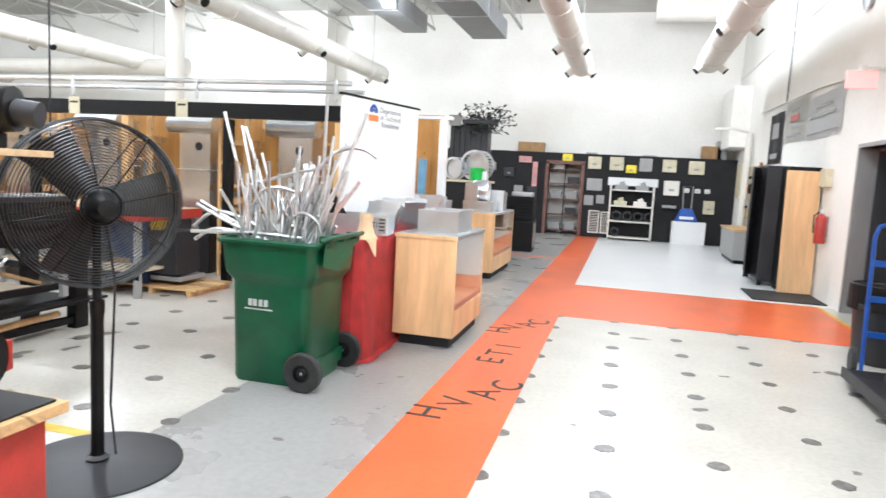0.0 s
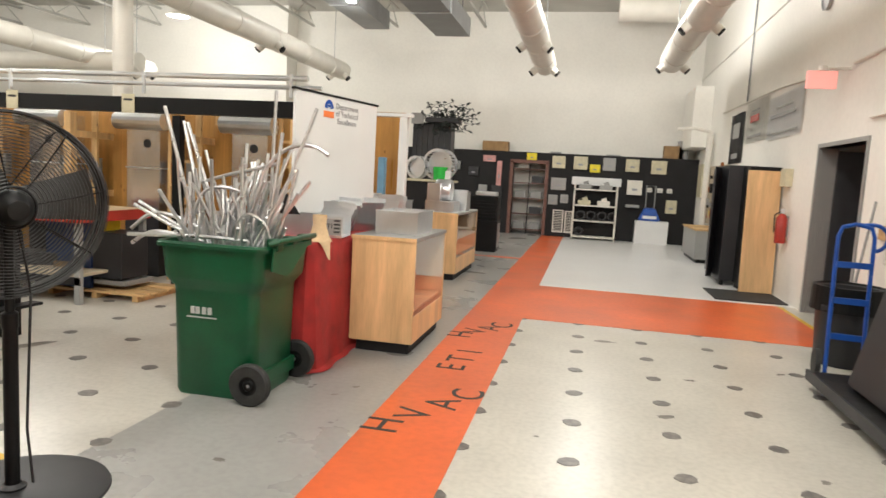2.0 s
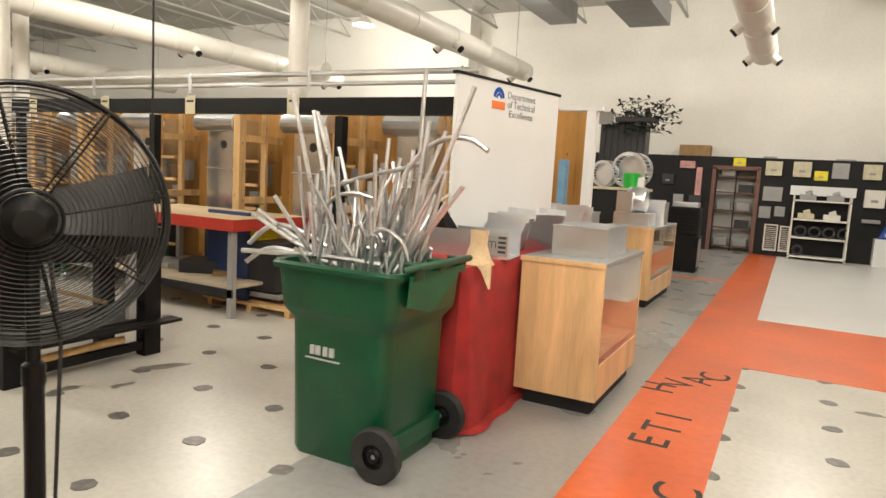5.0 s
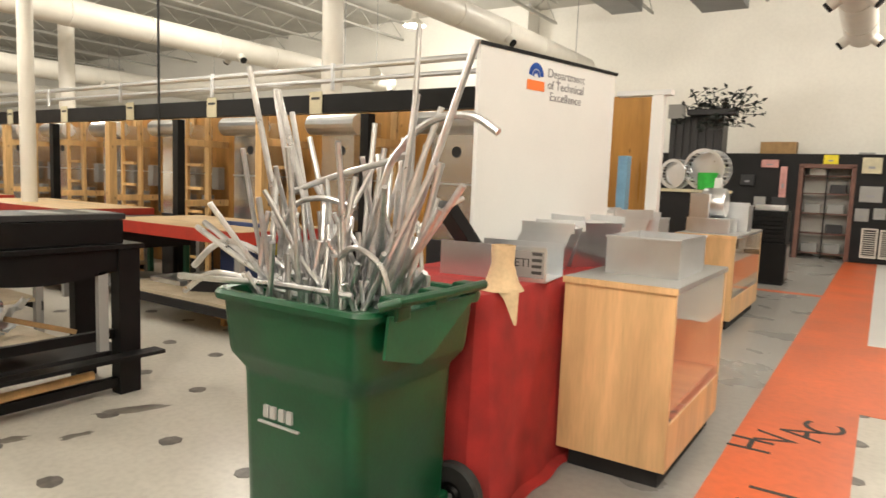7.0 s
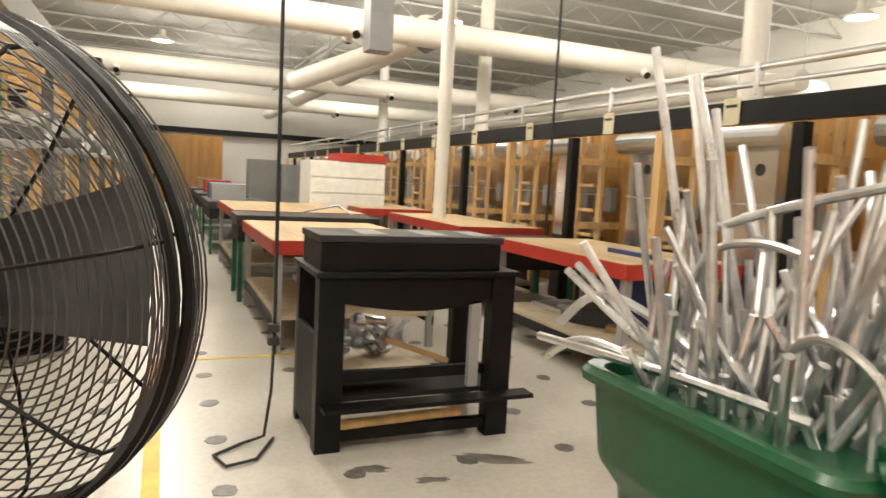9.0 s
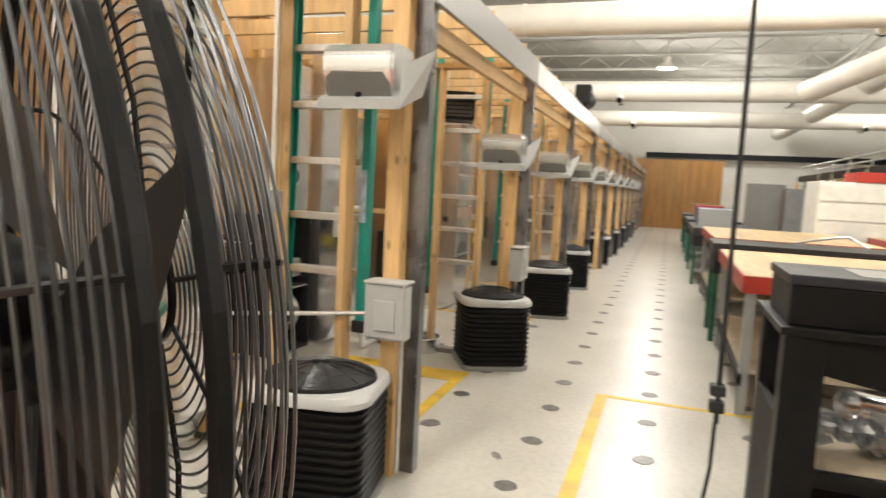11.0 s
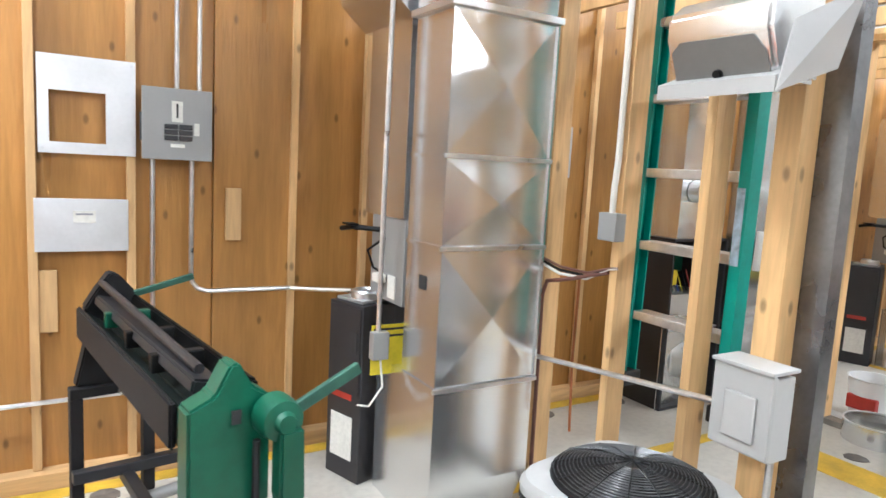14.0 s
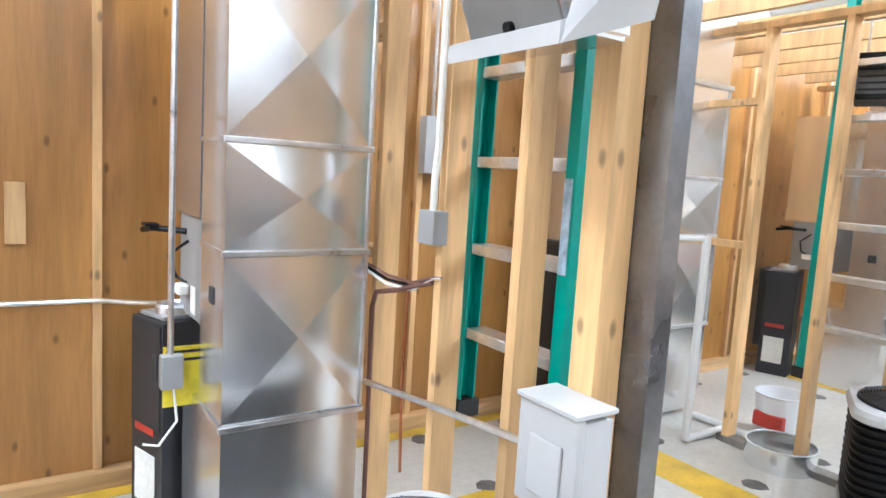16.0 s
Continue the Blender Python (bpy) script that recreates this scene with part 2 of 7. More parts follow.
def frustum(bm, low, z0, high, z1):
    """A solid between two rectangles (x0, y0, x1, y1) at two heights."""
    v = []
    for (x0, y0, x1, y1), z in ((low, z0), (high, z1)):
        v.append([bm.verts.new(p) for p in ((x0, y0, z), (x1, y0, z), (x1, y1, z), (x0, y1, z))])
    bm.faces.new(v[0][::-1])
    bm.faces.new(v[1])
    for i in range(4):
        j = (i + 1) % 4
        bm.faces.new((v[0][i], v[0][j], v[1][j], v[1][i]))
    return bm


def shell(rows, r=0.07, seg=6):
    """A solid skinned over rounded rectangles (half x, half y, height)."""
    bm = bmesh.new()
    rings = []
    for hx, hy, z in rows:
        out = []
        for cx, cy, a0 in ((hx - r, hy - r, 0), (-hx + r, hy - r, 90), (-hx + r, -hy + r, 180), (hx - r, -hy + r, 270)):
            for k in range(seg):
                a = radians(a0 + 90 * k / (seg - 1))
                out.append(bm.verts.new((cx + r * math.cos(a), cy + r * math.sin(a), z)))
        rings.append(out)
    for A, B in zip(rings, rings[1:]):
        n = len(A)
        for k in range(n):
            bm.faces.new((A[k], A[(k + 1) % n], B[(k + 1) % n], B[k]))
    bm.faces.new(rings[0][::-1])
    bm.faces.new(rings[-1])
    return bm


def rod(bm, a, b, r, seg=10, r2=None):
    a, b = Vector(a), Vector(b)
    d = b - a
    m = Matrix.Translation((a + b) / 2) @ d.to_track_quat("Z", "Y").to_matrix().to_4x4()
    bmesh.ops.create_cone(bm, cap_ends=True, segments=seg, radius1=r, radius2=r if r2 is None else r2, depth=d.length, matrix=m)
    return bm


def sweep(bm, pts, r, seg=8, closed=False):
    """A round tube along a line of points."""
    pts = [Vector(p) for p in pts]
    n = len(pts)
    rings = []
    ref = None
    for i, p in enumerate(pts):
        if closed:
            d = pts[(i + 1) % n] - pts[i - 1]
        else:
            d = pts[min(i + 1, n - 1)] - pts[max(i - 1, 0)]
        d.normalize()
        if ref is None:
            ref = Vector((0, 0, 1)) if abs(d.z) < 0.9 else Vector((1, 0, 0))
        u = (ref - d * ref.dot(d)).normalized()
        ref = u
        w = d.cross(u)
        rings.append([bm.verts.new(p + (u * math.cos(a) + w * math.sin(a)) * r) for a in (2 * math.pi * k / seg for k in range(seg))])
    for i in range(n if closed else n - 1):
        A, B = rings[i], rings[(i + 1) % n]
        for k in range(seg):
            bm.faces.new((A[k], A[(k + 1) % seg], B[(k + 1) % seg], B[k]))
    if not closed:
        bm.faces.new(rings[0][::-1])
        bm.faces.new(rings[-1])
    return bm


def lathe(bm, profile, seg=32, m=None):
    """A turned solid from (radius, height) pairs."""
    rings = []
    for r, z in profile:
        if r < 1e-5:
            rings.append([bm.verts.new((0, 0, z))])
        else:
            rings.append([bm.verts.new((r * math.cos(2 * math.pi * k / seg), r * math.sin(2 * math.pi * k / seg), z)) for k in range(seg)])
    for A, B in zip(rings, rings[1:]):
        for k in range(seg):
            j = (k + 1) % seg
            q = [A[k % len(A)], A[j % len(A)], B[j % len(B)], B[k % len(B)]]
            q = [x for i, x in enumerate(q) if x not in q[:i]]
            if len(q) > 2:
                bm.faces.new(q)
    if m is not None:
        bmesh.ops.transform(bm, matrix=m, verts=[v for r in rings for v in r])
    return bm


def arc(c, r, a0, a1, n, plane="xz"):
    out = []
    for i in range(n + 1):
        a = radians(a0 + (a1 - a0) * i / n)
        u, v = r * math.cos(a), r * math.sin(a)
        out.append((c[0] + u, c[1], c[2] + v) if plane == "xz" else (c[0], c[1] + u, c[2] + v) if plane == "yz" else (c[0] + u, c[1] + v, c[2]))
    return out


def text_mesh(words, size, depth=0.0015):
    """Lettering as a mesh in the xy plane, from the built-in font."""
    cu = bpy.data.curves.new("letters", "FONT")
    cu.body, cu.size, cu.extrude, cu.align_x = words, size, depth, "CENTER"
    cu.align_y = "CENTER"
    tmp = bpy.data.objects.new("letters", cu)
    scene.collection.objects.link(tmp)
    me = bpy.data.meshes.new_from_object(tmp.evaluated_get(bpy.context.evaluated_depsgraph_get()))
    bpy.data.objects.remove(tmp)
    return me


def lettering(name, words, size, material, m, parent, depth=0.0015):
    me = text_mesh(words, size, depth)
    me.materials.clear()
    me.materials.append(material)
    ob = new(name, me)
    ob.parent = parent
    ob.matrix_local = m
    return ob

# ---------- structure ----------
G = 0.6096
STEP = 0.004

def slab(name, rows, material, label, category="floor", bevel=0.0):
    return solid(name, boxes(*rows, bevel=bevel), material, label, category, kind="structure")

floor = slab("floor", [(-36, -9, -0.2, 3.0, 17, 0)], M_FLOOR, "glossy cream vinyl tile floor with dark insets")
grey_floor = slab("floor_grey", [(-4 * G, -9, 0, -2 * G, 16.3, 0.002)], M_GREY, "worn grey vinyl floor band")
walkway = thing("walkway", "orange painted walkway with black lettering on floor", "walkway", kind="structure")
part("long_strip", boxes((-2 * G, -9, 0, -G, 15.4, 0.0036)), M_ORANGE, walkway)
part("cross_strip", boxes((-G, 6 * G, 0, 2.62, 10 * G, 0.0036)), M_ORANGE, walkway)
part("end_strip", boxes((-4 * G - 1.2, 9.2, 0, -2 * G, 9.4, 0.003)), M_ORANGE, walkway)
part("yellow_edge", boxes((2.62, 6 * G, 0, 2.68, 10 * G, 0.003)), M_YELLOW, walkway)
white_floor = slab("floor_white", [(-G, 10 * G, 0, 2.85, 15.4, 0.003)], M_WHITEFLOOR, "white painted floor area")
for words, y, dy, x, dx in (("HVAC", 0.15, 0.245, -1.10, 0.13), ("ETI", 1.5, 0.26, -0.96, 0.03), ("HVAC", 2.62, 0.19, -1.10, 0.11)):
    for k, ch in enumerate(words):
        lettering("letter", ch, 0.33, M_INK, pose(x + dx * k, y + dy * k, 0.0045, 0, 0, 90), walkway, 0.0005)

def tape(name, rows):
    return solid(name, boxes(*rows), M_YELLOW, "worn yellow safety tape line on floor", "floor tape", kind="structure")

tape("floor_tape", [(-5.2, -0.97, 0, -2.5, -0.89, 0.003), (-6.5, -0.97, 0, -5.2, -0.89, 0.003), (-6.55, -0.97, 0, -6.5, 0.2, 0.003)])
tape("floor_tape", [(-4.85, -3.0, 0, -3.75, -2.92, 0.003), (-6.6, -3.02, 0, -4.9, -2.94, 0.003)])
tape("floor_tape", [(-6.6, -2.0, 0, -5.25, -1.92, 0.003), (-6.6, -3.0, 0, -6.34, -2.0, 0.0025)])
tape("floor_tape", [(-6.6, -3.795, 0, -1.9, -3.71, 0.003)])
for k in range(1, 10):
    x = -6.5 - 2.36 * k
    tape("floor_tape", [(x - 0.04, -3.7, 0, x + 0.04, -1.98, 0.003), (x - 0.75, -1.98, 0, x + 0.04, -1.9, 0.003), (x - 2.2, -3.79, 0, x - 0.1, -3.71, 0.003)])

# walls
WX, WN, WS, WW = 2.85, 16.2, -8.5, -34.5
DOOR = (4.33, 5.82, 2.14)
wall_east = slab("wall_east", [(WX, WS, 0, WX + 0.2, DOOR[0], CEIL), (WX, DOOR[1], 0, WX + 0.2, WN, CEIL), (WX, DOOR[0], DOOR[2], WX + 0.2, DOOR[1], CEIL)], M_WALL, "cream painted block wall with door opening", "wall")
slab("wall_north", [(-9.5, WN, 0, WX + 0.2, WN + 0.2, CEIL)], M_WALL, "tall cream painted wall", "wall")
slab("wall_north_west", [(WW, WN - 0.7, 0, -9.5, WN - 0.5, CEIL), (-9.5, WN - 0.7, 0, -9.3, WN, CEIL)], M_WALL, "cream painted wall with return corner", "wall")
slab("wall_west", [(WW - 0.2, WS, 0, WW, WN, CEIL)], M_WALL, "far cream painted wall", "wall")
slab("wall_south", [(WW, WS - 0.2, 0, WX + 0.2, WS, CEIL)], M_WALL, "cream painted wall", "wall")
slab("ceiling", [(WW - 0.2, WS - 0.2, CEIL, WX + 0.2, WN + 0.2, CEIL + 0.15)], M_CEIL, "grey painted metal deck ceiling", "ceiling")
slab("wall_room_beyond", [(WX + 2.2, 3.2, 0, WX + 2.3, 7, 2.8), (WX + 0.2, 3.1, 0, WX + 2.3, 3.2, 2.8), (WX + 0.2, 7, 0, WX + 2.3, 7.1, 2.8), (WX + 0.2, 3.1, 2.8, WX + 2.3, 7.1, 2.9)], M_WALL, "plain wall of room behind door", "wall")
slab("floor_beyond", [(3.0, 3.1, -0.2, WX + 2.3, 7.1, 0)], M_GREY, "grey floor behind door")
slab("wall_ledge", [(WX - 0.05, WS, 2.37, WX, 4.3, 2.42), (WX - 0.03, -8, 4.55, WX, WN, 4.6)], M_WALL, "cream wall ledge", "trim")

# open-web roof joists
def joist(x):
    bm = bmesh.new()
    for z in (CEIL - 0.12, CEIL - 0.62):
        box(bm, x - 0.03, WS, z - 0.03, x + 0.03, WN - 0.8, z + 0.03)
    n = 34
    L = (WN - 0.8 - WS) / n
    for i in range(n):
        a = (x, WS + L * i, CEIL - (0.12 if i % 2 else 0.62))
        b = (x, WS + L * (i + 1), CEIL - (0.62 if i % 2 else 0.12))
        rod(bm, a, b, 0.014, 5)
    return solid("roof_joist", bm, M_CEIL, "grey open-web steel roof joist", "joist", group="roof joists", kind="structure")
for k in range(12):
    joist(-3.2 - 2.6 * k)
solid("roof_girder", boxes((WW, 3.9, CEIL - 0.95, -2.6, 4.0, CEIL - 0.9), (WW, 3.9, CEIL - 0.7, -2.6, 4.0, CEIL - 0.65)), M_CEIL, "grey steel roof girder", "girder", kind="structure")

# high-bay lamps
def high_bay(x, y, z=5.35):
    t = thing("high_bay_lamp", "white round high-bay ceiling lamp, lit", "ceiling lamp", (x, y, z), group="high-bay lamps")
    part("housing", lathe(bmesh.new(), [(0, 0.35), (0.09, 0.35), (0.1, 0.18), (0.28, 0.03), (0.3, 0.0), (0.285, 0.0), (0.1, 0.15), (0, 0.15)], 24), M_STEELW, t, smooth=True)
    part("diffuser", lathe(bmesh.new(), [(0, -0.02), (0.2, -0.015), (0.275, 0.02), (0.2, 0.03), (0, 0.03)], 24), M_LAMP, t, "glowing lens")
    part("stem", rod(bmesh.new(), (0, 0, 0.35), (0, 0, CEIL - z), 0.012, 6), M_STEELW, t)
    la = bpy.data.lights.new("high_bay_light", "POINT")
    la.shadow_soft_size, la.energy = 0.3, LAMP_POWER
    la.color = (1.0, 0.945, 0.85)
    lo = new("high_bay_light", la)
    lo.matrix_basis = pose(x, y, z - 0.36)
for x, y in HIGH_BAYS:
    high_bay(x, y)

# white round ducts with black nozzles
def round_duct(x, y0, y1, z, r, nozzles, name="round_duct"):
    t = thing(name, "white painted round ceiling air duct with black nozzles", "duct", (x, 0, z), group="ceiling ducts")
    bm = rod(bmesh.new(), (0, y0, 0), (0, y1, 0), r, 28)
    n = int((y1 - y0) / 1.5)
    for i in range(n + 1):
        rod(bm, (0, y0 + 1.5 * i, 0), (0, y0 + 1.5 * i + 0.04, 0), r + 0.012, 28)
    part("pipe", bm, M_STEELW, t, smooth=True)
    part("end_cap", lathe(bmesh.new(), [(0, 0.03), (r * 0.9, 0.03), (r, 0.0), (r, -0.05)], 28, pose(0, y1, 0, -90)), M_STEELW, t, smooth=True)
    for y in nozzles:
        for s in (-1, 1):
            d = Vector((s * 0.75, 0, -0.65))
            nz = part("nozzle", rod(bmesh.new(), d * (r - 0.02) + Vector((0, y, 0)), d * (r + 0.12) + Vector((0, y, 0)), 0.08, 14), M_STEELW, t)
            part("nozzle_tip", rod(bmesh.new(), d * (r + 0.12) + Vector((0, y, 0)), d * (r + 0.16) + Vector((0, y, 0)), 0.07, 14), M_BLACK, nz, "black nozzle outlet")
    for y in (y0 + 1, (y0 + y1) / 2, y1 - 0.6):
        part("hanger", rod(bmesh.new(), (0, y, r), (0, y, CEIL - z), 0.008, 5), M_DUCTG, t)
round_duct(-6.5, -6, 13.0, 4.1, 0.22, (12.7, 9.0, 5.0))
round_duct(-1.15, -3, 11.5, 4.1, 0.24, (11.2, 8.6, 5.0))
round_duct(1.5, -3, 11.4, 4.2, 0.25, (11.1, 7.5))
round_duct(-12.4, -6, 13.3, 4.05, 0.24, (13.0, 8.0, 2.0))
def cross_duct(x0, x1, y, z, r):
    t = thing("round_duct", "white painted round cross duct under the ceiling", "duct", (0, y, z), group="ceiling ducts")
    part("pipe", rod(bmesh.new(), (x0, 0, 0), (x1, 0, 0), r, 24), M_STEELW, t, smooth=True)
    for x in (x0 + 1, (x0 + x1) / 2, x1 - 1):
        part("hanger", rod(bmesh.new(), (x, 0, r), (x, 0, CEIL - z), 0.008, 5), M_DUCTG, t)
cross_duct(-33, -12.8, 3.5, 4.2, 0.28)
cross_duct(-33, -11, 11.0, 3.9, 0.22)
cross_duct(0.4, 2.8, 14.2, 6.0, 0.34)
for x in (-19.6, -26.0):
    round_duct(x, -7, 13.5, 4.0, 0.26, (9.0, 5.0, -2.0))
t = thing("branch_duct", "white sloping branch of the round duct", "duct", (0, 0, 0), group="ceiling ducts")
part("pipe", rod(bmesh.new(), (-12.8, 3.5, 4.1), (-15.5, 1.6, 3.4), 0.2, 20), M_STEELW, t, smooth=True)
part("collar", rod(bmesh.new(), (-12.9, 3.45, 4.05), (-12.6, 3.6, 4.15), 0.27, 20), M_DUCTG, t)

def square_duct(x0, x1, y0, y1, z0, z1):
    t = thing("square_duct", "grey galvanised rectangular duct hung from ceiling", "duct", (0, 0, 0), group="square ducts")
    part("trunk", boxes((x0, y0, z0, x1, y1, z1)), M_DUCTG, t)
    for i in range(int((y1 - y0) / 1.2)):
        part("flange", boxes((x0 - 0.02, y0 + 1.2 * i, z0 - 0.02, x1 + 0.02, y0 + 1.2 * i + 0.03, z1 + 0.02)), M_GALV, t)
    part("hanger", boxes((x0, y0 + 1, z1, x0 + 0.02, y0 + 1.03, CEIL)), M_DUCTG, t)
    part("hanger", boxes((x1 - 0.02, y1 - 1, z1, x1, y1 - 0.97, CEIL)), M_DUCTG, t)
square_duct(-3.75, -2.95, 0, 11.8, 4.75, 5.15)
square_duct(-5.5, -4.9, 0, 11.8, 4.9, 5.3)
t = thing("hanging_duct", "silver rectangular duct drop hanging from ceiling", "duct", (0, 0, 0))
part("trunk", boxes((-8.72, 1.18, 2.88, -8.45, 1.45, CEIL - 0.6)), M_DUCTG, t)

def column(x, y, r):
    bm = lathe(bmesh.new(), [(r + 0.04, 0), (r + 0.04, 0.03), (r, 0.04), (r, CEIL)], 24)
    solid("column", bm, M_STEELW, "white painted round steel column", "column", (x, y, 0), kind="structure", smooth=True)
for x in (-6.9, -13.8, -20.7):
    column(x, 5.2, 0.14)
column(-9.6, 2.6, 0.09)

# ---------- black display partition at the far end ----------
PY = 15.42
t = thing("wall_partition", "matt black display partition with doorway", "partition", kind="structure")
part("panel", boxes((-6.5, PY, 0, -2.2, PY + 0.15, 2.3), (-1.2, PY, 0, WX, PY + 0.15, 2.3), (-2.2, PY, 2.08, -1.2, PY + 0.15, 2.3)), M_BLACKM, t)
part("cap_shelf", boxes((-6.5, PY - 0.02, 2.3, WX, WN, 2.34)), M_BLACKM, t)
part("door_frame", boxes((-2.25, PY - 0.04, 0, -2.16, PY + 0.18, 2.08), (-1.24, PY - 0.04, 0, -1.15, PY + 0.18, 2.08), (-2.25, PY - 0.04, 2.03, -1.15, PY + 0.18, 2.12), bevel=0.005), M_BROWN, t, "brown door frame")

# ---------- wheeled bin and its tubes ----------
def wheeled_bin(at):
    t = thing("wheeled_bin", "dark green plastic wheeled bin full of metal tubes", "bin", at)
    part("body", shell([(0.28, 0.268, 0.0), (0.29, 0.28, 0.03), (0.298, 0.302, 0.69), (0.3, 0.305, 0.715), (0.34, 0.335, 0.77), (0.345, 0.34, 0.79), (0.36, 0.355, 0.98),
                        (0.34, 0.335, 0.985), (0.325, 0.32, 0.8), (0.27, 0.27, 0.7), (0.26, 0.265, 0.3)]), M_GREENBIN, t, smooth=True)
    part("rim", shell([(0.36, 0.355, 0.975), (0.382, 0.377, 0.978), (0.385, 0.38, 1.0), (0.375, 0.37, 1.015), (0.345, 0.34, 1.012), (0.34, 0.335, 0.985)][:5] + [(0.34, 0.335, 0.99), (0.335, 0.33, 0.9), (0.27, 0.27, 0.72)]), M_GREENBIN, t, smooth=True)
    part("handle", sweep(bmesh.new(), [(0.38, -0.3, 1.03), (0.43, -0.27, 1.05), (0.44, 0, 1.05), (0.43, 0.27, 1.05), (0.38, 0.3, 1.03)], 0.018, 10), M_GREENBIN, t, smooth=True)
    for y in (-0.22, 0.0, 0.22):
        part("hinge_lug", boxes((0.34, y - 0.04, 0.98, 0.42, y + 0.04, 1.06), bevel=0.01), M_GREENBIN, t)
    bm = bmesh.new()
    vs = [bm.verts.new(p) for p in ((0.395, -0.28, 1.0), (0.42, 0.22, 1.02), (0.41, 0.08, 0.92), (0.4, -0.02, 0.84), (0.395, -0.1, 0.81), (0.39, -0.29, 0.86))]
    f = bm.faces.new(vs)
    r = bmesh.ops.extrude_face_region(bm, geom=[f])
    bmesh.ops.translate(bm, vec=(0.012, -0.002, 0), verts=[v for v in r["geom"] if isinstance(v, bmesh.types.BMVert)])
    part("broken_lid", bm, M_LID, t, "torn remnant of a green lid")
    part("axle_housing", boxes((0.2, -0.27, 0.08, 0.31, 0.27, 0.18), bevel=0.01), M_GREENBIN, t)
    part("axle", rod(bmesh.new(), (0.29, -0.36, 0.135), (0.29, 0.36, 0.135), 0.012, 8), M_DUCTG, t)
    for s in (-1, 1):
        w = part("wheel", lathe(bmesh.new(), [(0.06, -0.028), (0.1, -0.028), (0.125, -0.03), (0.137, -0.018), (0.137, 0.018), (0.125, 0.03), (0.1, 0.028), (0.06, 0.028)], 32, pose(0.29, s * 0.335, 0.135, 90)), M_RUBBER, t, "black rubber wheel", True)
        part("rim", lathe(bmesh.new(), [(0, -0.022), (0.03, -0.03), (0.04, -0.016), (0.088, -0.014), (0.1, -0.024), (0.1, 0.024), (0.088, 0.014), (0.04, 0.016), (0.03, 0.03), (0, 0.022)], 28, pose(0.29, s * 0.335, 0.135, 90)), M_BLACK, w, smooth=True)
    # printed mark: two letters-shaped blocks and a thin line of print
    bm = bmesh.new()
    for x0 in (-0.10, -0.065, -0.02, 0.02):
        box(bm, x0, -0.3, 0.50, x0 + 0.026, -0.288, 0.545)
    box(bm, -0.13, -0.3, 0.475, 0.08, -0.286, 0.481)
    ob = part("printed_mark", bm, M_LTGREY, t, "faded white printed mark")
    ob.matrix_local = pose(-0.05, -0.009, 0.05)
    return t
BX, BY = -2.285, 0.49
wheeled_bin((BX, BY, 0))

def tube_points(kind, L, rnd):
    if kind == 0:
        return [(0, 0, L * i / 4) for i in range(5)]
    if kind == 1:
        k = rnd.uniform(0.1, 0.3)
        return [(k * (i / 8) ** 2 * L, 0, L * i / 8) for i in range(9)]
    if kind == 2:
        pts = [(0, 0, (L - 0.25) * i / 4) for i in range(5)]
        pts += [(0.2 - 0.2 * math.cos(radians(a)), 0, L - 0.25 + 0.2 * math.sin(radians(a))) for a in range(15, 126, 15)]
        return pts
    pts = [(0.045 * math.sin(i / 14 * 4.2) * L, 0.02 * math.sin(i / 14 * 2.6) * L, L * i / 14) for i in range(15)]
    return pts

rnd = random.Random(5)
tube_meshes = []
for k in range(22):
    kind = (0, 3, 0, 1, 0, 3, 0, 1)[k % 8]
    L = 0.35 + 0.62 * ((k * 7) % 11) / 11
    r = (0.011, 0.009, 0.0125, 0.0105)[k % 4]
    bm = sweep(bmesh.new(), tube_points(kind, L, rnd), r, 8)
    tube_meshes.append((finish("metal_tube", bm, M_ALU, True), L))
TUBE_LABELS = ("dull silver aluminium conduit offcut standing in bin", "bent silver aluminium tube offcut in green bin")
def place_tube(i, x, y, z, tilt, az, spin):
    me, L = tube_meshes[i % 22]
    ob = new("metal_tube", me)
    ob.matrix_basis = Matrix.Translation((x, y, z)) @ Matrix.Rotation(radians(az), 4, "Z") @ Matrix.Rotation(radians(tilt), 4, "Y") @ Matrix.Rotation(radians(spin), 4, "Z")
    tagged(ob, TUBE_LABELS[1 if (0, 3, 0, 1, 0, 3, 0, 1)[i % 8] else 0], "tube", "tubes in the bin")
def dir_of(tilt, az):
    return Vector((math.sin(radians(tilt)) * math.cos(radians(az)), math.sin(radians(tilt)) * math.sin(radians(az)), math.cos(radians(tilt))))
def inside(p, m=0.26):
    return abs(p.x - BX) < m and abs(p.y - BY) < m
made = 0
while made < 150:
    i = rnd.randrange(22)
    tilt, az = abs(rnd.gauss(9, 17)), rnd.uniform(0, 360)
    rim = Vector((BX + rnd.uniform(-0.27, 0.27), BY + rnd.uniform(-0.26, 0.26), 1.0))
    d = dir_of(tilt, az)
    L = tube_meshes[i][1]
    above = min(max(0.08, rnd.expovariate(1 / 0.2)), 0.55)
    base = rim - d * (L - above)
    if base.z < 0.32 or not inside(base) or tilt > 55:
        continue
    place_tube(i, base.x, base.y, base.z, tilt, az, rnd.uniform(0, 360))
    made += 1
